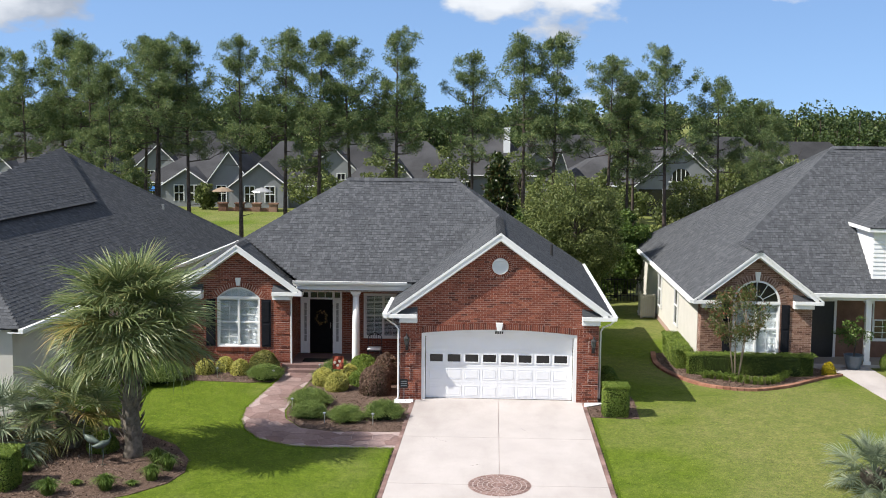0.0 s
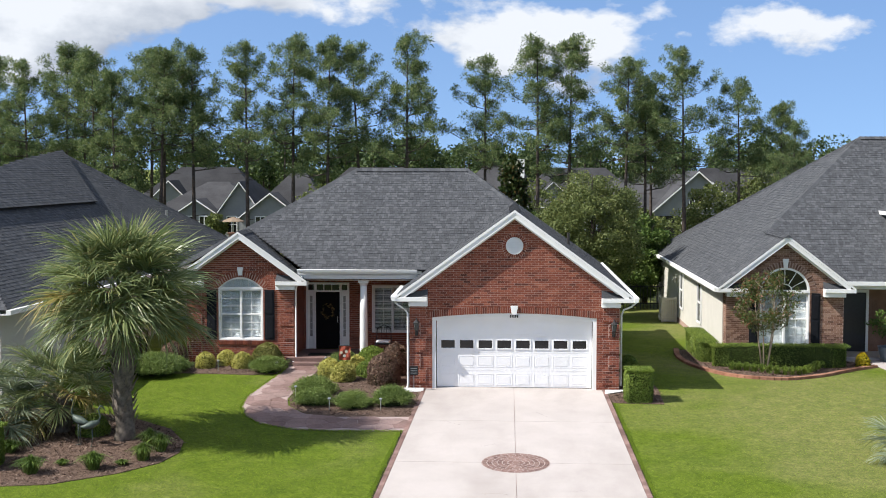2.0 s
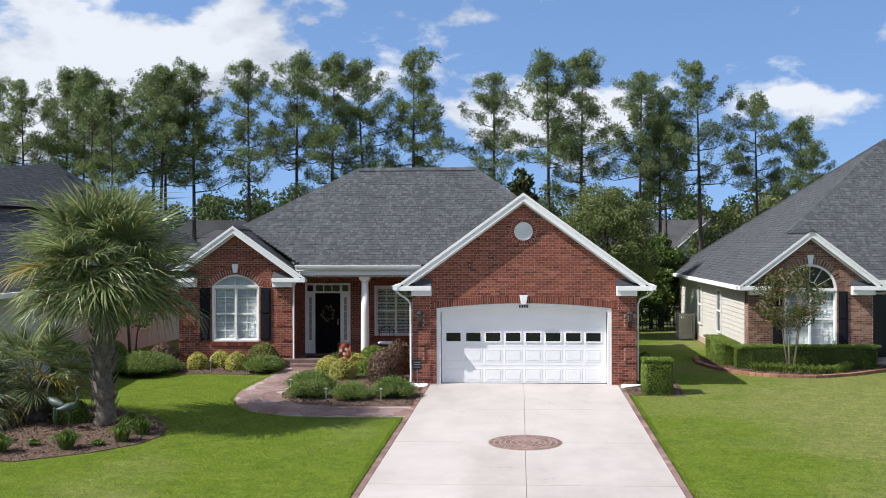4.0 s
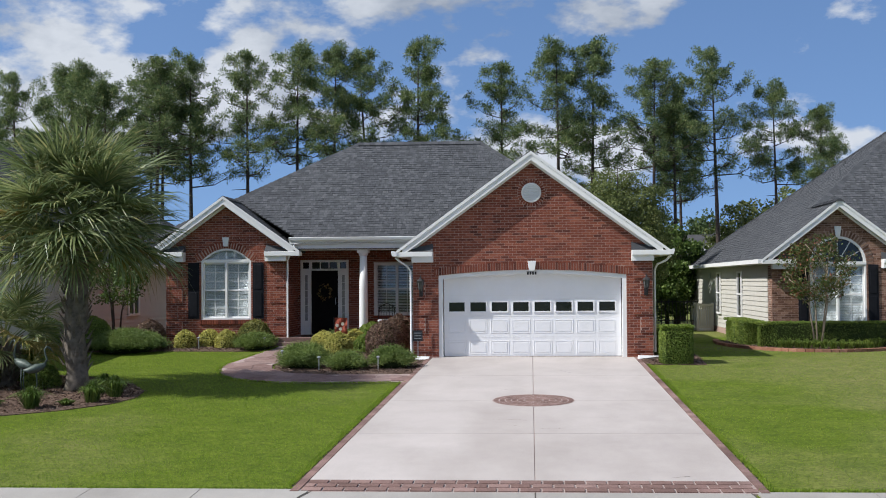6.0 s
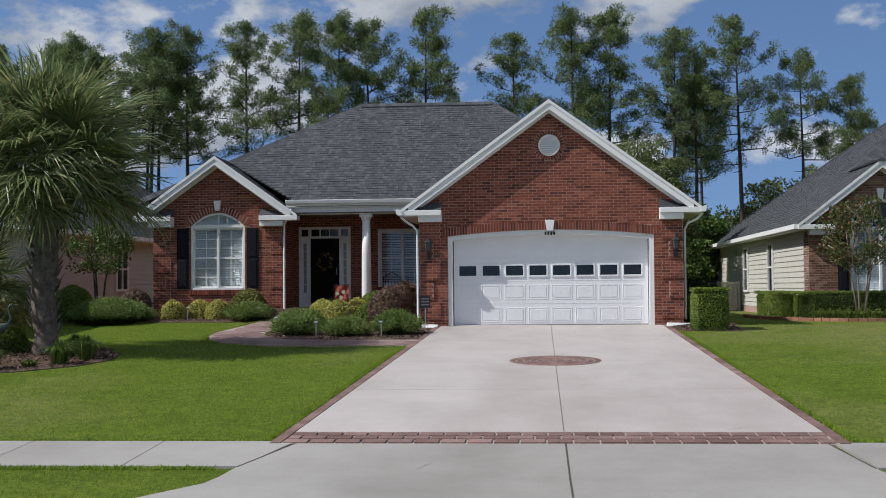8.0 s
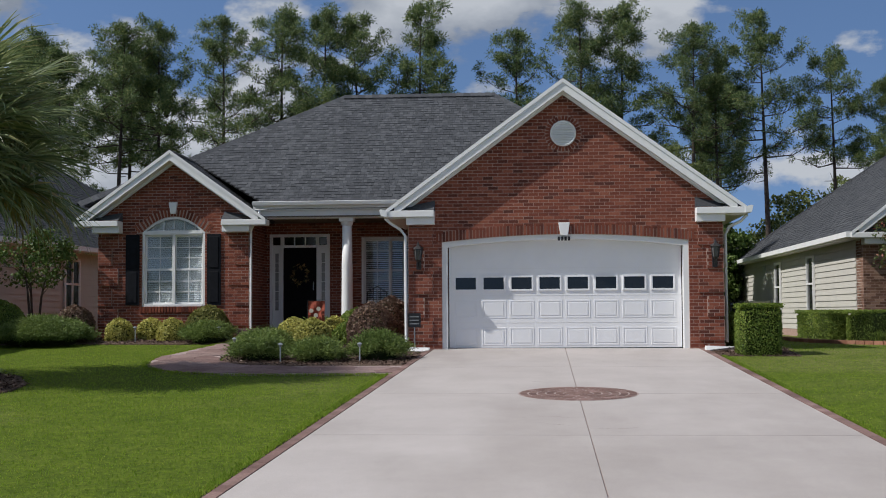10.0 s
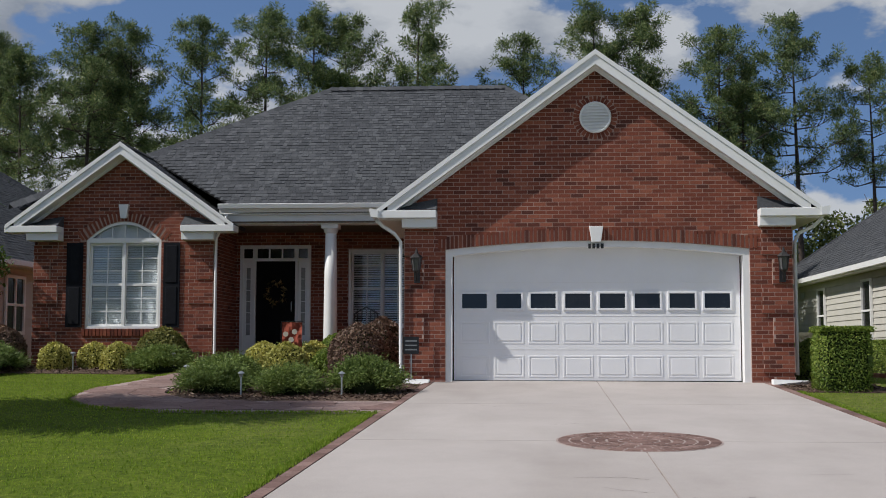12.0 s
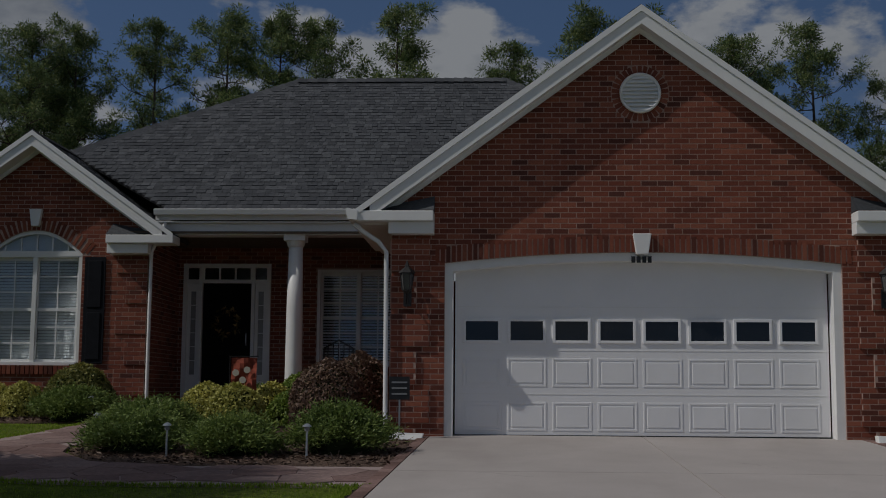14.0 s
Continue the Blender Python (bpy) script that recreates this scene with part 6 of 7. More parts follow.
def clump_quads(rng, centres, radius, per, length, width, flat=0.6, up=0.5, rough=0.6):
    """Tufts of leaves round many centres, their flat sides roughly outwards."""
    n = len(centres)
    r = np.repeat(np.broadcast_to(radius, n), per)
    c = np.repeat(centres, per, 0)
    d = unit(rng, n * per, up)
    off = d * (r * rng.uniform(0.3, 1.0, n * per) ** 0.5)[:, None]
    off[:, 2] *= flat
    t = rng.normal(size=d.shape)
    t -= d * (t * d).sum(1, keepdims=True)
    return blades(rng, c + off, t + d * 0.45, rng.uniform(0.7, 1.2, n * per) * length, rng.uniform(0.7, 1.2, n * per) * width, d + rng.normal(scale=rough, size=d.shape))


def pine(seed, height, crown_from=0.42, lean=0.3, spread=0.12, dense=1.0):
    """A loblolly pine: bare tapered trunk, wide-set limbs that fork into twigs, and a round tuft of long needles on each twig."""
    rng, rnd = np.random.default_rng(seed), random.Random(seed)
    tree = thing("pine_tree", (0, 0, 0), "tall loblolly pine with bare trunk and ragged crown", "tree", "pines behind the house")
    bend = [rnd.uniform(-lean, lean) for _ in range(4)]

    def axis_at(z):
        t = z / height
        return Vector((bend[0] * t + bend[1] * t * t * 0.7, bend[2] * t + bend[3] * t * t * 0.7, z))

    r0 = 0.0115 * height
    path = [axis_at(height * k / 12) for k in range(13)]
    part("trunk", Geo().tube(path, [r0 * (1.25 if k == 0 else 1 - 0.93 * k / 12) for k in range(13)], 9), BARK, tree, smooth=True)
    limbs, centres, radii = Geo(), [], []
    n = int(30 * dense)
    a = rnd.uniform(0, 6.28)
    for k in range(n):
        q = min(0.97, (k + rnd.uniform(0, 0.9)) / n)
        t = crown_from + (0.97 - crown_from) * q
        a += rnd.uniform(1.6, 2.9)
        if rnd.random() < 0.12:
            continue
        reach = height * spread * (0.62 + 0.55 * math.sin(math.pi * min(1, 0.2 + 0.8 * q))) * rnd.uniform(0.55, 1.2) * (1 - 0.62 * q)
        rise = rnd.uniform(-0.22, 0.22) + 0.6 * q
        o = axis_at(t * height)
        out = Vector((math.cos(a), math.sin(a), 0))
        side = Vector((-math.sin(a), math.cos(a), 0))
        mid = o + out * reach * 0.55 + Vector((0, 0, (rise - 0.1) * reach * 0.55))
        tip = o + out * reach + Vector((0, 0, (rise + 0.12) * reach))
        w = 0.0042 * height * (1.1 - 0.8 * q)
        limbs.tube([o, mid, tip], [w * 0.65, w * 0.36, 0.008], 5)
        for s in np.linspace(0.26, 1.0, rnd.randint(4, 6) if q < 0.7 else 3):
            c = o.lerp(mid, s / 0.55) if s < 0.55 else mid.lerp(tip, (s - 0.55) / 0.45)
            twig = c + side * rnd.uniform(-0.36, 0.36) * reach + out * rnd.uniform(0.0, 0.18) * reach + Vector((0, 0, rnd.uniform(0.05, 0.3) * min(1.0, reach)))
            limbs.tube([c, twig], [w * 0.35 + 0.004, 0.008], 4)
            for _ in range(rnd.choice((1, 1, 2, 3))):
                centres.append(twig + Vector((rnd.uniform(-0.26, 0.26), rnd.uniform(-0.26, 0.26), rnd.uniform(-0.06, 0.24))))
                radii.append(rnd.uniform(0.24, 0.42))
        centres.append(tip)
        radii.append(0.3)
    for k in range(9):
        centres.append(axis_at(height * (0.9 + 0.0115 * k)) + Vector((rnd.uniform(-0.26, 0.26), rnd.uniform(-0.26, 0.26), 0)) * (1 - k / 10))
        radii.append(0.26)
    for k in range(4):
        z, b = height * rnd.uniform(0.25, crown_from), rnd.uniform(0, 6.28)
        o = axis_at(z)
        limbs.tube([o, o + Vector((math.cos(b), math.sin(b), rnd.uniform(-0.1, 0.3))) * rnd.uniform(0.3, 1.0)], [0.025, 0.008], 5)
    part("limb", limbs, BARK, tree, kind="stuff")
    per = 120
    c = np.repeat(np.array([tuple(p) for p in centres]), per, 0)
    d = unit(rng, len(c), 0.3)
    r = np.repeat(np.array(radii), per)
    V = blades(rng, c + d * (r * rng.uniform(0.1, 0.75, len(c)))[:, None], d + rng.normal(scale=0.35, size=d.shape), r * rng.uniform(0.28, 0.5, len(c)), rng.uniform(0.022, 0.04, len(c)))
    part("crown", quads("crown", V, NEEDLE), NEEDLE, tree, kind="stuff")
    return tree


PINES = [pine(11, 13.0, 0.53, 0.4, 0.165, 0.95), pine(12, 13.0, 0.57, 0.6, 0.17, 0.8), pine(13, 13.0, 0.46, 0.3, 0.155, 1.15), pine(14, 13.0, 0.58, 0.6, 0.175, 0.85), pine(15, 13.0, 0.5, 0.4, 0.15, 1.0)]
SPOTS = [(-24, 24, 12.3), (-20.9, 24.5, 12.8), (-19.3, 22.8, 11.6), (-17.5, 23.6, 12.8), (-15.8, 24.4, 13.1), (-13, 23.8, 13.2), (-10.9, 24.6, 13.6), (-9.1, 23.9, 13.4),
         (-7.4, 24.5, 13.1), (-5.1, 23.8, 13.6), (-1.3, 24.4, 12.5), (1.3, 23.8, 13.4), (2.8, 24.5, 13.5), (5.4, 23.9, 12.5), (6.6, 24.5, 11.7), (8.5, 23.9, 13.1),
         (11.1, 24.4, 11.5), (13, 24, 10.3), (-22.6, 27.5, 13.0), (-26.2, 25.5, 12.8), (-18.6, 28.5, 13.2), (-28.8, 27.5, 13.4), (-24.6, 30.5, 13.8),
         (-20.4, 32, 13.6), (-31.5, 30, 13.8), (7.4, 28.8, 11.4), (15.0, 30, 9.6)]
rnd = random.Random(3)
for k, (x, y, h) in enumerate(SPOTS):
    h *= 0.955
    src = PINES[k % 5]
    base_h = 13.0
    if k < 5:
        src.matrix_basis = pose(x, y, 0.25, 0, 0, rnd.uniform(0, 360)) @ Matrix.Diagonal((h / base_h, h / base_h, h / base_h, 1))
    else:
        made = copy_thing(src, pose(x, y, 0.2 if x < 4 else 0.0, 0, 0, rnd.uniform(0, 360)))
        made.scale = (h / base_h,) * 3

# woods beyond the houses: one belt of rough-crowned trees
rng = np.random.default_rng(5)
rnd = random.Random(5)
centres, radii, belt = [], [], Geo()
for k in range(520):
    x = rnd.uniform(-150, 150)
    y = rnd.uniform(120, 155) + 0.1 * abs(x)
    h = rnd.uniform(7.6, 10.6) * (1.1 if x < -15 else 1.02)
    belt.tube([(x, y, 0), (x + rnd.uniform(-0.4, 0.4), y, h * 0.9)], [0.22, 0.06], 5)
    w = rnd.uniform(2.0, 3.6)
    for _ in range(22):
        t = rnd.uniform(0.05, 1.0)
        s = w * (1.1 - 0.65 * t) * rnd.uniform(0.2, 1.0)
        a = rnd.uniform(0, 6.283)
        centres.append((x + s * math.cos(a), y + s * math.sin(a), h * t))
        radii.append(rnd.uniform(0.7, 1.3))
V = clump_quads(rng, np.array(centres), np.array(radii), 34, 0.5, 0.3, 0.75, 0.4)
woods = tagged(new("woods", quads("woods", V, [WOODLEAF])), "dense belt of mixed pine woods beyond the houses", "trees", kind="stuff")
tagged(part("woods_trunks", belt, BARK), "slender trunks of the distant woods", "trees", kind="stuff")


def leafy_tree(name, x, y, z0, height, radius, leaf, label, seed, trunk=0.09, crown_from=0.25, per=60, size=(0.16, 0.09), stems=1, lumps=150, shape=1.0, dense=1.0, bark=None):
    """Trunk or several stems, limbs, and a crown of leaves in lumps with an uneven outline."""
    rng, rnd = np.random.default_rng(seed), random.Random(seed)
    tree = thing(name, (x, y, z0), label, "tree")
    g, centres, radii = Geo(), [], []
    cz = z0 + height * (crown_from + 1) / 2
    half = height * (1 - crown_from) / 2
    for s in range(stems):
        a = 2 * math.pi * s / stems + rnd.uniform(0, 0.8)
        lean = 0.0 if stems == 1 else radius * 0.4
        foot = Vector((x + 0.08 * (stems > 1) * math.cos(a), y + 0.08 * (stems > 1) * math.sin(a), z0 - 0.05))
        head = Vector((x + lean * math.cos(a), y + lean * math.sin(a), cz + half * 0.2))
        kink = foot.lerp(head, 0.5) + Vector((rnd.uniform(-0.1, 0.1), rnd.uniform(-0.1, 0.1), 0))
        part("trunk", Geo().tube([foot, kink, head], [trunk, trunk * 0.75, trunk * 0.3], 8), bark or BARK, tree, smooth=True)
        for _ in range(7):
            o = kink.lerp(head, rnd.uniform(0, 1))
            b = rnd.uniform(0, 6.283)
            tip = o + Vector((math.cos(b) * radius * 0.7, math.sin(b) * radius * 0.7, half * rnd.uniform(0.2, 0.9)))
            g.tube([o, o.lerp(tip, 0.5) + Vector((0, 0, 0.1)), tip], [trunk * 0.35, trunk * 0.22, 0.01], 5)
    part("limb", g, bark or BARK, tree, smooth=True, kind="stuff")
    for _ in range(lumps):
        d = Vector((rnd.gauss(0, 1), rnd.gauss(0, 1), rnd.gauss(0, 1))).normalized()
        r = rnd.uniform(0.35, 1.0) ** 0.5 * (1 + 0.18 * noise.noise(d * 2.3 + Vector((seed, 0, 0))))
        taper = 1 - (1 - shape) * (d.z * 0.5 + 0.5)
        centres.append((x + d.x * radius * r * taper, y + d.y * radius * r * taper, cz + d.z * half * r))
        radii.append(rnd.uniform(0.14, 0.26) * radius)
    V = clump_quads(rng, np.array(centres), np.array(radii), int(per * dense), size[0], size[1], 0.8, 0.3)
    part("crown", quads("crown", V, leaf), leaf, tree, kind="stuff")
    return tree


leafy_tree("broadleaf_tree", 3.5, 17.5, 0.0, 6.4, 2.15, OLIVE, "round dense olive-green tree behind the side yard", 21, 0.13, 0.2, 210, (0.1, 0.06), 1, 300)
leafy_tree("magnolia_tree", 0.0, 20.0, 0.2, 7.2, 1.3, MAGNOLIA, "dark conical magnolia with bronze leaves", 22, 0.12, 0.08, 60, (0.22, 0.12), 1, 120, 0.35)
leafy_tree("broadleaf_tree", 1.5, 21.8, 0.1, 4.6, 1.4, LEAF, "small light green tree beyond the roof", 23, 0.08, 0.2, 50, (0.18, 0.1), 1, 90)
leafy_tree("broadleaf_tree", 6.0, 23.2, 0.0, 4.6, 1.6, LEAF, "dark green tree at the back of the side yard", 24, 0.1, 0.06, 100, (0.16, 0.09), 1, 190)
leafy_tree("broadleaf_tree", 10.5, 28.6, 0.0, 6.0, 1.9, OLIVE, "dark green tree between the back gardens", 29, 0.1, 0.06, 80, (0.17, 0.1), 1, 150)
leafy_tree("broadleaf_tree", 13.4, 30.4, 0.0, 6.9, 2.3, OLIVE, "leafy green tree behind the cream house", 30, 0.1, 0.06, 80, (0.17, 0.1), 1, 150)
leafy_tree("broadleaf_tree", -7.7, 28.0, 0.2, 4.0, 1.1, LEAF, "young green tree in the back garden", 25, 0.07, 0.25, 50, (0.18, 0.1), 1, 70)
leafy_tree("broadleaf_tree", -23.0, 22.0, 0.2, 5.2, 1.8, LEAF, "leafy green tree beside the cream house", 26, 0.1, 0.15, 50, (0.2, 0.11), 1, 110)
rnd_back = random.Random(31)
for k, (x, y, h) in enumerate([(-31.4, 68, 4.6), (-26, 72, 2.6), (-16.5, 70, 5.2), (-13.8, 66, 3.8), (-10.3, 74, 5.5), (-4.3, 78, 6.0), (2.2, 70, 5.6), (4.5, 64, 4.2), (9.9, 69, 4.6), (11.7, 66, 3.2), (21.7, 70, 5.4), (24.5, 66, 6.2), (-37, 72, 6.0)]):
    leafy_tree("garden_tree", x, y, 0.0, h, h * rnd_back.uniform(0.34, 0.46), OLIVE, "leafy green tree among the far back gardens", 60 + k, 0.09, 0.08, 40, (0.28, 0.16), 1, 70)
leafy_tree("crape_myrtle", 8.3, 4.05, 0.0, 3.3, 1.0, foliage("myrtle_leaf", [(0.0, (0.05, 0.075, 0.02)), (0.7, (0.09, 0.115, 0.03)), (0.92, (0.16, 0.09, 0.04)), (1.0, (0.3, 0.09, 0.07))]), "small crape myrtle with several pale stems", 27, 0.026, 0.36, 46, (0.09, 0.045), 4, 110, bark=PALEBARK)
leafy_tree("crape_myrtle", -12.3, 3.3, 0.25, 2.5, 0.95, LEAF, "small crape myrtle with bare stems beside the wing", 28, 0.035, 0.45, 40, (0.1, 0.05), 3, 80)


def shrub(name, x, y, w, h, leaf, label, seed, style="mound", depth=None, group="", z=None):
    """A dense bush: a heart coloured dark as painted inner shade, wrapped in small leaves; spiky for junipers, sheared
    for hedges.
    """
    rng = np.random.default_rng(seed)
    if style == "spiky":
        w, h = w * 0.8, h * 0.64
    depth = depth or w
    z = ground_z(x, y) if z is None else z
    g = Geo()
    n_r, n_a = 7, 14
    boxy = style == "sheared"
    for i in range(n_r + 1):
        t = i / n_r
        for j in range(n_a):
            a = 2 * math.pi * j / n_a
            if boxy:
                c, s = math.cos(a), math.sin(a)
                q = 1 / max(abs(c), abs(s)) ** 0.9
                r = q * (0.9 if t < 0.9 else 0.75)
                rr = 1.0
            else:
                c, s, q = math.cos(a), math.sin(a), 1
                r = math.sqrt(max(0.0, 1 - (t * 1.02 - 0.25) ** 2 / (0.77**2 if t > 0.245 else 0.5))) if t < 1 else 0.05
                rr = 1 + (0.4 if style == "spiky" else 0.2) * noise.noise(Vector((c * 1.7 + seed, s * 1.7, t * 2.5)))
            k = (0.33, 0.55) if style == "spiky" else (0.44, 0.93)
            g.v.append((k[0] * w * c * r * rr, k[0] * depth * s * r * rr, h * k[1] * t))
    for i in range(n_r):
        g.f += [(i * n_a + j, i * n_a + (j + 1) % n_a, (i + 1) * n_a + (j + 1) % n_a, (i + 1) * n_a + j) for j in range(n_a)]
    g.f.append(tuple(range(n_r * n_a, (n_r + 1) * n_a)))
    core = np.array(g.v)
    faces = [f for f in g.f if len(f) == 4]
    area = w * h * 3 + w * depth * 2
    dens = {"mound": 2400, "spiky": 300, "sheared": 4200}[style]
    n = int(min(30000, max(420, dens * area)))
    pick = rng.integers(0, len(faces), n)
    top = rng.random(n) < (0.3 if boxy else 0.12)
    quad = core[np.array(faces)[pick]]
    uv = rng.random((n, 2, 1))
    p = (quad[:, 0] * (1 - uv[:, 0]) + quad[:, 1] * uv[:, 0]) * (1 - uv[:, 1]) + (quad[:, 3] * (1 - uv[:, 0]) + quad[:, 2] * uv[:, 0]) * uv[:, 1]
    if boxy:
        p[top] = np.stack([rng.uniform(-0.42, 0.42, n) * w, rng.uniform(-0.42, 0.42, n) * depth, np.full(n, h * 0.93)], 1)[top]
    out = p - np.array([0, 0, h * 0.35])
    out /= np.linalg.norm(out, axis=1, keepdims=True) + 1e-6
    if boxy:
        out[top] = (0, 0, 1)
    if style == "spiky":
        # feathery sprays round many shoots, arching outwards
        m = int(46 * w * depth) + 10
        a, r = rng.uniform(0, 2 * math.pi, m), np.sqrt(rng.random(m)) * 0.46
        shoot = np.stack([np.cos(a) * r * w, np.sin(a) * r * depth, h * (0.22 + 0.68 * (1 - (2 * r) ** 2) * rng.uniform(0.75, 1.1, m))], 1)
        per = 330
        c = np.repeat(shoot, per, 0)
        k = len(c)
        lean = np.repeat(np.stack([np.cos(a) * r * 2, np.sin(a) * r * 2, np.full(m, 0.3)], 1), per, 0)
        d = lean + rng.normal(scale=0.55, size=(k, 3))
        up = np.array([0, 0, 0.8]) + lean * 0.6 + rng.normal(scale=0.55, size=(k, 3))
        V = blades(rng, c + rng.normal(scale=(0.09, 0.09, 0.05), size=(k, 3)), d * np.array([1, 1, 0.8]), rng.uniform(0.035, 0.085, k), 0.016, up)
        V[:, :, 2] = np.maximum(V[:, :, 2], 0.01)
    else:
        tang = rng.normal(size=p.shape)
        tang -= out * (tang * out).sum(1, keepdims=True)
        V = blades(rng, p + out * rng.uniform(-0.04, 0.04, (n, 1)), tang + out * 0.5, rng.uniform(0.04, 0.07, n) * (0.68 if boxy else 0.9), 0.025 if boxy else 0.032, out + rng.normal(scale=0.6, size=p.shape))
    ob = thing(name, (x, y, z), label, "shrub", group)
    # solid filler, its dark colour standing in for shade between the leaves
    part("heart", g_shift(g, (x, y, z)), HEART_SHADE, ob)
    part("foliage", quads("foliage", V + np.array([x, y, z]), leaf), leaf, ob, kind="stuff")
    return ob


def g_shift(g, d):
    g.v = [(a + d[0], b + d[1], c + d[2]) for a, b, c in g.v]
    return g


SHRUBS = [
    ("golden_shrub", -10.03, 2.65, 0.66, 0.52, GOLD, "small golden-green clipped shrub under the window", "mound"),
    ("golden_shrub", -9.43, 3.1, 0.66, 0.5, GOLD, "small golden-green clipped shrub under the window", "mound"),
    ("golden_shrub", -8.83, 2.7, 0.7, 0.52, GOLD, "golden-leaved clipped shrub under the window", "mound"),
    ("boxwood", -8.03, 2.9, 1.05, 0.82, OLDGOLD, "rounded olive-gold boxwood by the wing corner", "mound"),
    ("juniper", -7.83, 2.15, 1.35, 0.72, JUNIPER, "spreading green juniper beside the walkway", "spiky"),
    ("juniper", -5.95, -0.75, 1.45, 0.75, JUNIPER, "spreading green juniper at the bend of the walkway", "spiky"),
    ("juniper", -5.75, -2.05, 1.15, 0.66, JUNIPER, "spreading green juniper at the bend of the walkway", "spiky"),
    ("juniper", -4.6, -2.3, 1.15, 0.62, JUNIPER, "low spreading juniper at the front of the bed", "spiky"),
    ("juniper", -3.5, -2, 1.3, 0.78, JUNIPER, "spreading green juniper beside the driveway", "spiky"),
    ("golden_shrub", -5.8, 1.56, 0.75, 0.6, GOLD, "round golden-leaved shrub in the mulch bed", "mound"),
    ("golden_shrub", -5.3, 1.01, 0.8, 0.62, GOLD, "round golden-leaved shrub in the mulch bed", "mound"),
    ("barberry", -4, 0.7, 1.1, 0.98, PLUM, "round burgundy-leaved shrub beside the garage", "mound"),
    ("barberry", -3.75, 2.03, 1.0, 1.05, PLUM, "tall burgundy-leaved shrub beside the garage", "mound"),
    ("juniper", -5.55, 2.89, 1.1, 0.75, JUNIPER, "green shrub beside the porch column", "spiky"),
    ("boxwood", -4.6, 2.93, 1.1, 0.72, BOX, "green shrub under the porch window", "mound"),
    ("juniper", -5.75, 2.22, 0.95, 0.6, JUNIPER, "low green shrub behind the golden ones", "spiky"),
    ("golden_shrub", -5, 2.11, 0.7, 0.58, GOLD, "golden shrub in the middle of the bed", "mound"),
    ("boxwood", -4.55, 1.72, 0.9, 0.52, BOX, "low bright green shrub in the bed", "mound"),
    ("boxwood_hedge", 3.6, -1.15, 0.95, 0.98, BOX, "clipped square boxwood beside the driveway", "sheared"),
    ("boxwood", 3.65, 1.2, 0.8, 0.75, BOX, "dark green shrub in the shade of the garage", "mound"),
    ("boxwood", 3.65, 2.5, 0.8, 0.75, BOX, "dark green shrub in the shade of the garage", "mound"),
    ("boxwood", -12.68, 2.35, 1.25, 1.0, BOX, "large rounded boxwood beside the wing", "mound"),
    ("boxwood", -11.13, 2.75, 1.0, 0.85, PLUM, "rounded bronze-green shrub at the wing corner", "mound"),
    ("juniper", -11.48, 1.85, 2.7, 0.95, JUNIPER, "broad low juniper before the wing", "spiky"),
    ("boxwood", -13.98, 2.15, 1.4, 1.0, BOX, "large rounded boxwood by the cream house", "mound"),
    ("boxwood_hedge", -12.8, -8.55, 1.3, 1.0, BOX, "tall clipped dark green hedge in the palm bed", "sheared"),
    ("boxwood", -11, -5.6, 0.9, 0.55, BOX, "dark green shrub behind the bird statues", "mound"),
    ("boxwood", -12, -4.2, 1.1, 0.7, BOX, "dark green shrub behind the small palm", "mound"),
    ("boxwood", 14.6, 6.3, 1.3, 0.75, BOX, "low green hedge under the porch window", "mound"),
    ("boxwood", 14.2, 4.6, 1.0, 0.6, BOX, "low green shrub beside the porch path", "mound"),
]
for k, (name, x, y, w, h, leaf, label, style) in enumerate(SHRUBS):
    shrub(name, x, y, w, h, leaf, label, 100 + k, style)
shrub("hedge", 6.72, 7.5, 0.8, 0.78, BOX, "clipped light green hedge along the cream wall", 201, "sheared", 4.6)
shrub("hedge", 8.95, 4.95, 5.5, 0.78, BOX, "clipped green hedge under the arched window", 202, "sheared", 0.8)
shrub("flowers", 11.75, 5.0, 0.45, 0.5, foliage("yellow_petal", [(0.0, (0.3, 0.24, 0.01)), (1.0, (0.7, 0.52, 0.02))]), "clump of yellow flowers at the end of the hedge", 203, "mound")


def tuft(name, x, y, r, h, label, seed, n=420, leaf=None):
    """A fountain of strap leaves."""
    rng = np.random.default_rng(seed)
    a = rng.uniform(0, 2 * math.pi, n)
    z = ground_z(x, y)
    lean = rng.uniform(0.1, 0.9, n)
    foot = np.stack([x + 0.3 * r * lean * np.cos(a * 7), y + 0.3 * r * lean * np.sin(a * 7), np.full(n, z)], 1)
    knee = foot + np.stack([np.cos(a) * lean * r * 0.55, np.sin(a) * lean * r * 0.55, h * (1.0 - 0.3 * lean)], 1)
    tip = foot + np.stack([np.cos(a) * lean * r, np.sin(a) * lean * r, h * (1.2 - 0.75 * lean)], 1)
    side = np.stack([-np.sin(a), np.cos(a), 0 * a], 1) * 0.007
    V = np.concatenate([np.stack([foot - side, foot + side, knee + side, knee - side], 1), np.stack([knee - side, knee + side, tip + side * 0.2, tip - side * 0.2], 1)])
    return tagged(new(name, quads(name, V, leaf or LILY)), label, "plant", "strap-leaved plants")


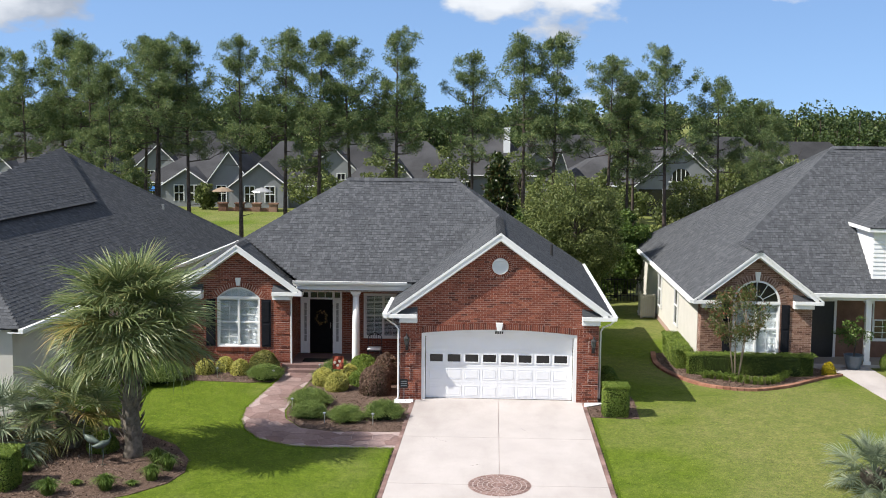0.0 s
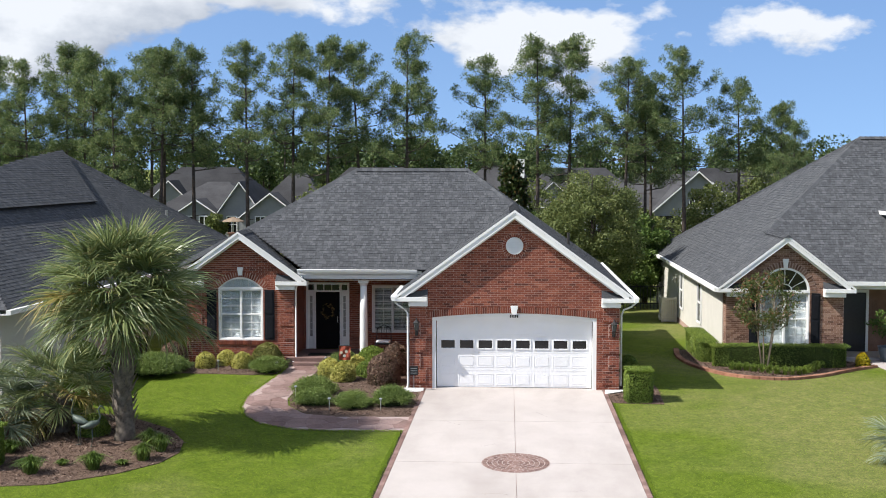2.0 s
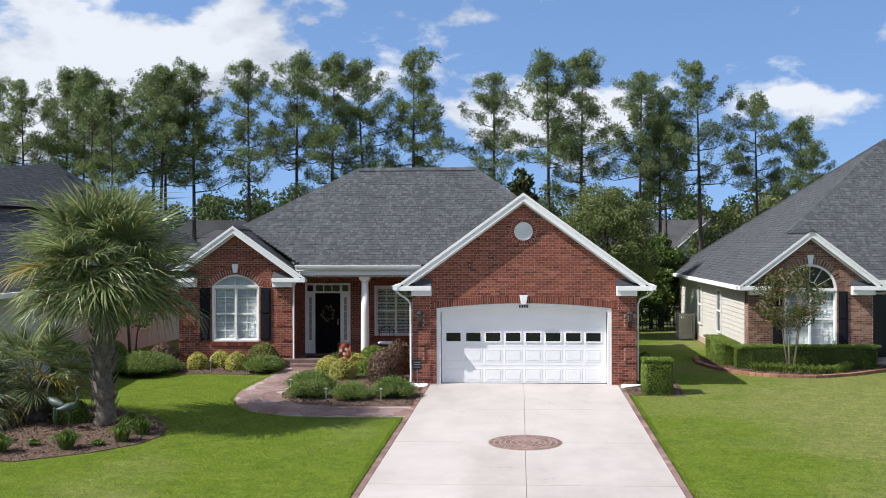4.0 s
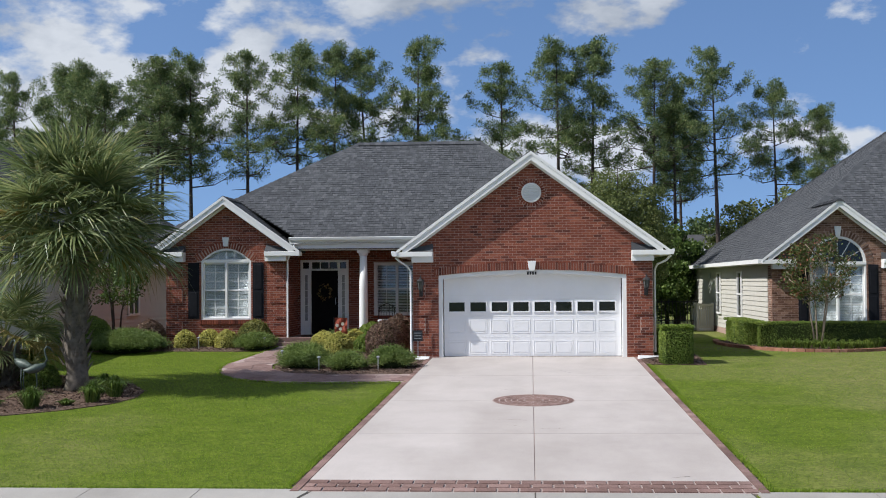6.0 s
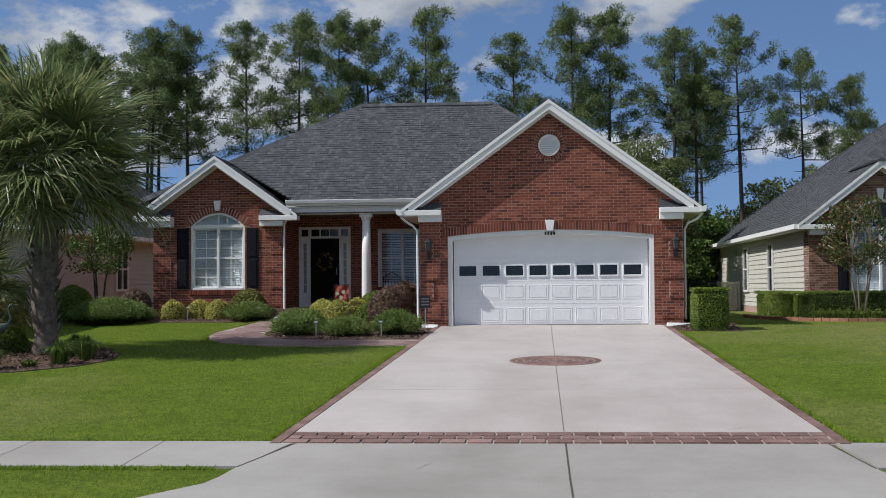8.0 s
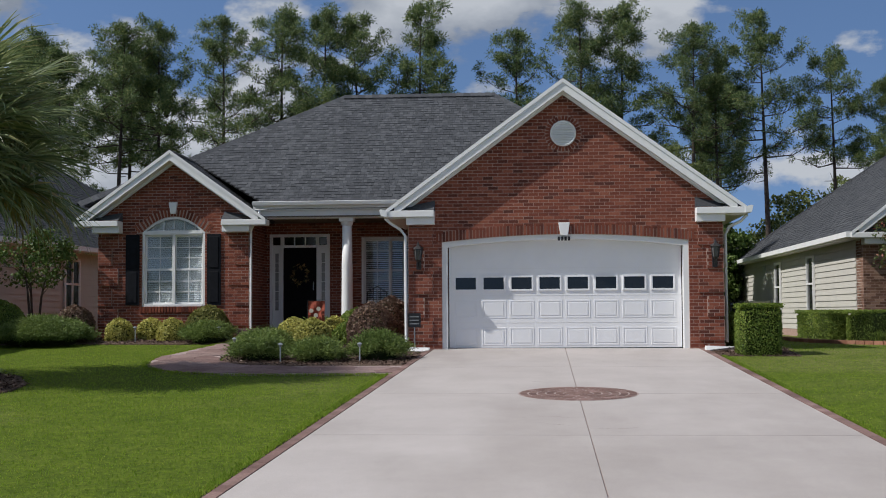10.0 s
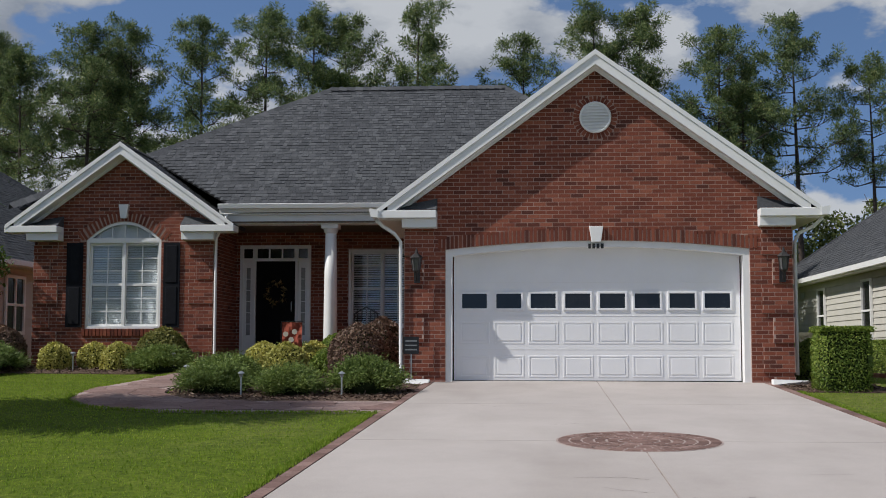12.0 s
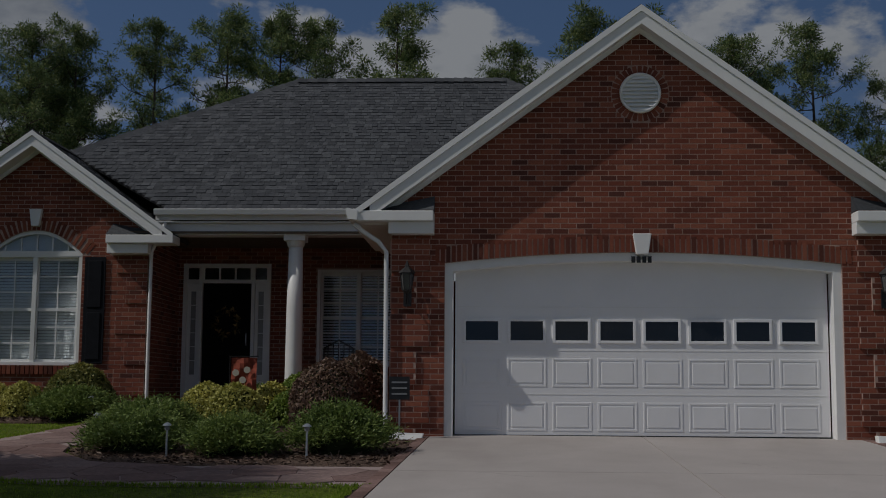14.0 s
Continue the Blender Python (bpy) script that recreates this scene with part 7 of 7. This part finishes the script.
for k, (x, y, r, h) in enumerate([(-13.0, -5.2, 0.45, 0.42), (-12.5, -7.4, 0.45, 0.32), (-11.3, -9.1, 0.5, 0.42), (-9.95, -8.7, 0.5, 0.42), (-9.0, -7.9, 0.45, 0.42), (-9.2, -6.6, 0.45, 0.42), (-8.8, -7.1, 0.45, 0.44), (-12.9, -8.6, 0.5, 0.42), (-9.4, -8.3, 0.25, 0.14), (-10.8, -8.4, 0.22, 0.16)]):
    tuft("lily_clump", x, y, r, h, "clump of green strap leaves in the mulch", 300 + k)
for k in range(16):
    tuft("border_grass", 7.25 + 0.22 * k, 3.7 + 0.45 * math.cos(k * 0.4) * (1 if k < 12 else 1.6) + (0.0 if k < 10 else 0.12 * (k - 10)), 0.34, 0.3, "yellow-green border grass inside the edging", 330 + k, 90, BOX)


# ---- palms ----
def fan_frond(rng, reach, droop, leaf_len, n=60):
    """A costapalmate palm leaf on its stalk, along +x: stiff folded leaflets joined at the base, split and bent at the tips."""
    V = []
    s = reach * 0.5
    for k in range(n):
        t = (k + 0.5) / n * 2 - 1
        a = t * 1.95 + rng.uniform(-0.06, 0.06)
        d = np.array([math.cos(a), math.sin(a), 0.34 * abs(t) + rng.uniform(-0.13, 0.13)])
        L = leaf_len * (1 - 0.25 * abs(t)) * rng.uniform(0.85, 1.1)
        p0 = np.array([s + 0.3 * (1 - abs(t)), 0, -0.03 * (1 - abs(t))])
        side = np.array([-math.sin(a), math.cos(a), 0.55 * (1 if k % 2 else -1)]) * 0.0165 * leaf_len / 1.1
        hang = droop * rng.uniform(0.0, 1.3) ** 1.5
        p1 = p0 + d * L * 0.42
        p2 = p0 + d * L * 0.76 + np.array([0, 0, -0.1 * hang])
        p3 = p0 + d * L * 0.98 + np.array([0, 0, -0.34 * hang])
        V += [[p0 - side * 0.5, p0 + side * 0.5, p1 + side, p1 - side], [p1 - side, p1 + side, p2 + side * 0.7, p2 - side * 0.7], [p2 - side * 0.7, p2 + side * 0.7, p3 + side * 0.08, p3 - side * 0.08]]
    V = [[p - np.array([0, 0, 0.2 * max(0.0, p[0] - s * 0.6) ** 1.7 / (leaf_len / 1.3) ** 0.7]) for p in q] for q in V]
    w = np.array([0, 0.024, 0])
    V.append([-w, w, np.array([s + 0.3, 0, 0.0]) + w * 0.6, np.array([s + 0.3, 0, 0.0]) - w * 0.6])
    return np.array(V)


def fan_palm(x, y, trunk_h, trunk_r, reach, fronds, label, seed, dry=0.15, silver=False):
    rng, rnd = np.random.default_rng(seed), random.Random(seed)
    z = ground_z(x, y)
    palm = thing("palm_tree", (x, y, z), label, "palm")
    k = 14
    part("trunk", Geo().tube([(x + 0.04 * math.sin(i), y, z - 0.1 + (trunk_h + 0.1) * i / k) for i in range(k + 1)], [trunk_r * (1.25 if i == 0 else 1.0 + 0.06 * math.sin(2.1 * i) + (0.25 if i > k - 4 else 0)) for i in range(k + 1)], 14), PALMBARK, palm, smooth=True)
    boots = Geo()
    for i in range(96):
        a, t = i * 2.4, 0.12 + 0.88 * i / 96
        zz = z + trunk_h * t
        o = Vector((x + trunk_r * 0.95 * math.cos(a), y + trunk_r * 0.95 * math.sin(a), zz))
        d = Vector((math.cos(a) * 0.5, math.sin(a) * 0.5, 1)).normalized()
        sd = Vector((-math.sin(a), math.cos(a), 0)) * 0.05
        o2 = o + d * 0.24 + Vector((math.cos(a), math.sin(a), 0)) * 0.05
        boots.add([o - sd, o + sd, o2 + sd * 0.5, o2 - sd * 0.5, o - sd * 0.7 + Vector((math.cos(a), math.sin(a), 0)) * 0.05, o + sd * 0.7 + Vector((math.cos(a), math.sin(a), 0)) * 0.05],
                  [(0, 1, 2, 3), (4, 5, 2, 3), (0, 4, 3), (1, 5, 2)])
    part("boot", boots, PALMBARK, palm, kind="stuff")
    meshes = []
    for i in range(6):
        meshes.append((quads("frond", fan_frond(rng, reach * rnd.uniform(0.9, 1.1), rnd.uniform(0.7, 1.3) * reach / 2.2, reach * 0.5), SILVERLEAF if silver else PALMLEAF), quads("frond", fan_frond(rng, reach, 1.5 * reach / 2.2, reach * 0.48), PALMDRY)))
    for i in range(fronds):
        t = (i + 0.5) / fronds
        pitch = 86 - 104 * t ** 0.8 + rnd.uniform(-8, 8)
        a = i * 137.5 + rnd.uniform(-12, 12)
        me = meshes[i % 6][1 if rnd.random() < dry and t > 0.55 else 0]
        f = part("frond", me, PALMLEAF, palm)
        sc = rnd.uniform(0.85, 1.08) * (0.8 if t < 0.12 else 1)
        f.matrix_basis = Matrix.Translation((x, y, z + trunk_h + 0.15 - 0.35 * t)) @ Matrix.Rotation(radians(a), 4, "Z") @ Matrix.Rotation(radians(-pitch), 4, "Y") @ Matrix.Rotation(radians(rnd.uniform(-35, 35)), 4, "X") @ Matrix.Diagonal((sc, sc, sc, 1))
    return palm


fan_palm(-10.05, -6.0, 3.6, 0.24, 2.3, 80, "large cabbage palm with a full round crown", 41, 0.15)
fan_palm(-12.0, -5.3, 0.9, 0.27, 1.7, 30, "short cabbage palm with yellowing lower fronds", 42, 0.4)
fan_palm(-13.6, -5.9, 0.6, 0.22, 1.8, 22, "silvery blue-green young palm with arching fronds", 44, 0.0, True)
fan_palm(9.6, -7.4, 0.35, 0.2, 1.15, 26, "low silver-green palm on the neighbouring lawn", 43, 0.0, True)

# ---- small things in the front garden ----
def crane(x, y, s, turn, seed):
    """A standing bird statue, one plain mesh."""
    g = Geo()
    g.tube([(-0.32, 0, 0.62), (-0.2, 0, 0.6), (0, 0, 0.66), (0.16, 0, 0.72), (0.22, 0, 0.78)], [0.015, 0.075, 0.12, 0.075, 0.035], 10)
    g.tube([(0.2, 0, 0.76), (0.26, 0, 0.88), (0.22, 0, 1.0), (0.2, 0, 1.12), (0.25, 0, 1.2), (0.31, 0, 1.18), (0.36, 0, 1.12), (0.42, 0, 1.04)], [0.035, 0.026, 0.023, 0.023, 0.028, 0.03, 0.014, 0.004], 8)
    for d in (-0.04, 0.04):
        g.tube([(0, d, 0.58), (0.02, d, 0.3), (-0.01, d, 0.0)], [0.018, 0.011, 0.012], 6)
        g.add([(-0.08, d - 0.02, 0), (0.1, d - 0.03, 0), (0.1, d + 0.03, 0), (0, d, 0.015)], [(0, 1, 3), (1, 2, 3), (2, 0, 3), (0, 2, 1)])
    ob = tagged(new("bird_statue", g.mesh("bird_statue", BRONZE, True)), "greenish bronze crane statue standing in mulch", "statue", "pair of crane statues")
    ob.matrix_basis = pose(x, y, ground_z(x, y) + 0.02, 0, 0, turn) @ Matrix.Diagonal((s, s, s, 1))
    return ob


crane(-11.0, -6.6, 0.95, 160, 1)
crane(-10.62, -6.8, 0.85, 20, 2)


def path_light(x, y):
    z = ground_z(x, y)
    l = thing("path_light", (x, y, z), "small silver solar path light on a stake", "garden light", "path lights")
    part("stake", Geo().lathe([(0.012, z), (0.012, z + 0.3)], x, y, 8), GREYMETAL, l)
    part("lens", Geo().lathe([(0.024, z + 0.3), (0.03, z + 0.345)], x, y, 12), SMOKEGLASS, l)
    part("cap", Geo().lathe([(0.05, z + 0.345), (0.047, z + 0.357), (0.022, z + 0.375), (0.004, z + 0.38)], x, y, 14), GREYMETAL, l)


for x, y in ((-9.5, 2.15), (-7.55, 1.95), (-6.4, -1.3), (-5.2, -2.75), (-3.75, -2.75), (-6.1, 2.8), (-11.8, 1.4)):
    path_light(x, y)
z = ground_z(-5.35, 1.8)
gf = thing("garden_flag", (-5.35, 1.8, z), "small orange-red garden flag on a black stand", "flag")
part("stand", Geo().tube([(-5.55, 1.8, z), (-5.55, 1.8, z + 0.95), (-5.15, 1.8, z + 0.95)], 0.008, 6), BLACK, gf)
fl = Geo()
for i in range(6):
    for j in range(6):
        def pt(a, b):
            return (-5.53 + 0.06 * a, 1.8 + 0.02 * math.sin(a * 1.3 + b), z + 0.93 - 0.075 * b)
        fl.add([pt(i, j), pt(i + 1, j), pt(i + 1, j + 1), pt(i, j + 1)], [(0, 1, 2, 3)])
part("cloth", fl, REDCLOTH, gf)
for a, b in ((-5.46, 0.72), (-5.36, 0.62), (-5.3, 0.76)):
    part("cloth_motif", Geo().prism([(a + 0.05 * math.cos(t), 1.762, z + b + 0.05 * math.sin(t)) for t in np.linspace(0, 5.6, 7)], (0, 0.003, 0)), BEIGE, gf, "pale printed leaf")
ys = thing("yard_sign", (-3.0, -0.32, 0), "small dark security sign on a stake beside the garage", "sign")
part("stake", Geo().box(-3.005, -2.985, -0.33, -0.31, 0.0, 0.5), GREYMETAL, ys)
part("plate", Geo().box(-3.12, -2.87, -0.345, -0.33, 0.48, 0.76), BLACK, ys)
for k in range(3):
    part("text_bar", Geo().box(-3.09, -2.9, -0.35, -0.346, 0.54 + 0.07 * k, 0.56 + 0.07 * k), SIGNGREY, ys)
ch = thing("porch_chair", (-4.35, 4.05, FLOOR), "dark metal porch chair with a pale cushion", "chair")
part("seat", Geo().box(-4.6, -4.1, 3.85, 4.3, FLOOR + 0.38, FLOOR + 0.42), BLACK, ch)
part("cushion", Geo().box(-4.58, -4.12, 3.87, 4.25, FLOOR + 0.42, FLOOR + 0.5), BLIND, ch, "pale patterned cushion", soft=0.03)
part("backrest", Geo().tube([(-4.6, 4.28, FLOOR + 0.4), (-4.58, 4.34, FLOOR + 0.85), (-4.35, 4.36, FLOOR + 0.98), (-4.12, 4.34, FLOOR + 0.85), (-4.1, 4.28, FLOOR + 0.4)], 0.016, 8), BLACK, ch)
for k in range(5):
    part("back_bar", Geo().tube([(-4.52 + 0.085 * k, 4.29, FLOOR + 0.42), (-4.52 + 0.085 * k, 4.35, FLOOR + 0.93)], 0.008, 6), BLACK, ch)
for a, b in ((-4.58, 3.88), (-4.12, 3.88), (-4.58, 4.28), (-4.12, 4.28)):
    part("leg", Geo().tube([(a, b, FLOOR), (a, b, FLOOR + 0.39)], 0.014, 6), BLACK, ch)
pot = thing("planter", (12.95, 6.2, 0.1), "slate-blue glazed pot with a small shrub", "plant pot")
part("pot", Geo().lathe([(0.2, 0.03), (0.24, 0.06), (0.3, 0.3), (0.35, 0.52), (0.37, 0.55), (0.33, 0.55), (0.3, 0.48)], 12.95, 6.2, 20), POTBLUE, pot, smooth=True)
rng = np.random.default_rng(77)
cs = np.array([(12.95, 6.2, 1.35)]) + rng.normal(scale=(0.3, 0.3, 0.2), size=(26, 3))
part("stem", Geo().tube([(12.95, 6.2, 0.48), (13.0, 6.2, 0.9), (12.95, 6.2, 1.4)], [0.03, 0.022, 0.01], 6), BARK, pot)
part("foliage", quads("foliage", clump_quads(rng, cs, 0.16, 34, 0.11, 0.05), LEAF), LEAF, pot, kind="stuff")
tagged(part("doormat", Geo().box(-6.85, -5.95, 3.75, 4.3, FLOOR, FLOOR + 0.02), MATTING), "dark bristle doormat before the front door", "doormat")

# grass blades, thicker towards drive and walks
rng = np.random.default_rng(8)
n = 150000
gxs = np.concatenate([rng.uniform(-14.5, -2.9, n * 6 // 10), rng.uniform(2.8, 15.0, n * 4 // 10)])
gys = np.concatenate([rng.uniform(-20.4, 2.5, n * 6 // 10), rng.uniform(-20.4, 9.0, n * 4 // 10)])
holes = [b for _, b in BEDS] + [WALK, [(12.3, 5.2), (12.65, 0.7), (12.9, -6.0), (14.0, -6.0), (13.75, 3.6), (13.6, 6.6)]]
ap = [(-3.02, -16), (-3.35, -17.5), (-3.45, -18.4), (-4.1, -19.8), (-5.6, -20.6), (5.2, -20.6), (3.9, -19.8), (3.15, -18.4), (2.98, -17.5), (2.84, -16)]


def inside_all(X, Y, poly):
    hit = np.zeros(len(X), bool)
    for (x0, y0), (x1, y1) in zip(poly, poly[1:] + poly[:1]):
        if y0 != y1:
            c = ((y0 > Y) != (y1 > Y)) & (X < x0 + (x1 - x0) * (Y - y0) / (y1 - y0))
            hit ^= c
    return hit


bad = (gxs > drive_l(gys) - 0.13) & (gxs < drive_r(gys) + 0.13) & (gys > -16.1)
bad |= (gys < -15.94) & (gys > -17.5)
for poly in holes + [ap]:
    bad |= inside_all(gxs, gys, poly)
gxs, gys = gxs[~bad], gys[~bad]
gz_ = np.array([ground_z(a, b) for a, b in zip(gxs, gys)])
foot = np.stack([gxs, gys, gz_ - 0.005], 1)
d = rng.normal(scale=0.45, size=foot.shape)
d[:, 2] = 1
V = blades(rng, foot, d, rng.uniform(0.018, 0.038, len(foot)), 0.01)
tagged(new("grass", quads("grass", V, BLADE)), "short mown lawn grass blades", "grass", kind="stuff")

# bark chips on the beds
chips = []
for k, (_, poly) in enumerate(BEDS):
    P = np.array(poly)
    lo, hi = P.min(0), P.max(0)
    m = int(330 * (hi[0] - lo[0]) * (hi[1] - lo[1]))
    X, Y = rng.uniform(lo[0], hi[0], m), rng.uniform(lo[1], hi[1], m)
    ok = inside_all(X, Y, poly)
    chips.append(np.stack([X[ok], Y[ok]], 1))
C = np.concatenate(chips)
base = np.stack([C[:, 0], C[:, 1], [ground_z(a, b) + 0.035 for a, b in C]], 1)
d = rng.normal(size=base.shape) * np.array([1, 1, 0.25])
V = blades(rng, base, d, rng.uniform(0.03, 0.1, len(base)), rng.uniform(0.015, 0.04, len(base)), np.array([0, 0, 1.0]) + rng.normal(scale=0.4, size=base.shape))
tagged(new("bark_chips", quads("bark_chips", V, CHIP)), "loose brown bark chips on the beds", "mulch", kind="stuff")

# trimmed lawn edges: a narrow cut of bare soil, fringed with longer grass
edge = tagged(patch("lawn_edge", [(drive_l(-4.95) - 0.2, -4.95), (drive_l(-15.8) - 0.2, -15.8), (drive_l(-15.8) - 0.125, -15.8), (drive_l(-4.95) - 0.125, -4.95)], 0.012, EDGESOIL), "dark cut soil edge beside the driveway", "lawn edge", kind="structure")
edge = tagged(patch("lawn_edge", [(drive_r(-1.6) + 0.125, -1.6), (drive_r(-15.8) + 0.125, -15.8), (drive_r(-15.8) + 0.175, -15.8), (drive_r(-1.6) + 0.175, -1.6)], 0.012, EDGESOIL), "dark cut soil edge beside the driveway", "lawn edge", kind="structure")
lines = [((drive_l(-5) - 0.22, -5.0), (drive_l(-15.8) - 0.22, -15.9)), ((drive_r(-1.6) + 0.2, -1.6), (drive_r(-15.8) + 0.2, -15.9)), ((-14.5, -15.92), (-3.2, -15.92)), ((3.0, -15.92), (15.0, -15.92)), ((-14.5, -17.52), (-3.6, -17.52))]
lines += [(p, q) for p, q in zip(WALK_OUT, WALK_OUT[1:])]
feet = []
for p, q in lines:
    m = int(420 * math.dist(p, q))
    t = rng.random(m)
    feet.append(np.stack([p[0] + (q[0] - p[0]) * t + rng.normal(scale=0.03, size=m), p[1] + (q[1] - p[1]) * t + rng.normal(scale=0.03, size=m)], 1))
C = np.concatenate(feet)
base = np.stack([C[:, 0], C[:, 1], [ground_z(a, b) for a, b in C]], 1)
d = rng.normal(scale=0.4, size=base.shape)
d[:, 2] = 1
V = blades(rng, base, d, rng.uniform(0.03, 0.06, len(base)), 0.012)
tagged(new("edge_grass", quads("edge_grass", V, BLADE)), "longer grass fringe along the lawn edges", "grass", kind="stuff")

# hairline cracks and spalls in the driveway
crack_rnd = random.Random(12)
for x, y, turn, length in ((-0.75, -10.2, 0.3, 0.7), (-0.15, -10.9, 2.6, 0.5), (0.1, -11.1, 0.1, 0.5), (1.2, -9.9, 0.4, 0.4), (-2.0, -3.9, 0.1, 0.7), (0.9, -3.3, 2.2, 0.6), (1.9, -15.2, 0.5, 0.35), (-1.5, -17.6, 1.2, 0.35), (-0.9, -6.3, 0.2, 0.5)):
    cr, px_, py_, a = Geo(), x, y, turn
    for k in range(int(length / 0.06)):
        a += crack_rnd.uniform(-0.7, 0.7)
        a = turn + (a - turn) * 0.7
        qx, qy = px_ + 0.06 * math.cos(a), py_ + 0.06 * math.sin(a)
        w = crack_rnd.uniform(0.001, 0.0045)
        nx_, ny_ = -math.sin(a) * w, math.cos(a) * w
        z = ground_z(0, py_) + 0.0325
        cr.add([(px_ - nx_, py_ - ny_, z), (qx - nx_, qy - ny_, z), (qx + nx_, qy + ny_, z), (px_ + nx_, py_ + ny_, z)], [(0, 1, 2, 3)])
        px_, py_ = qx, qy
    part("crack", cr, EDGESOIL, drive, kind="stuff")
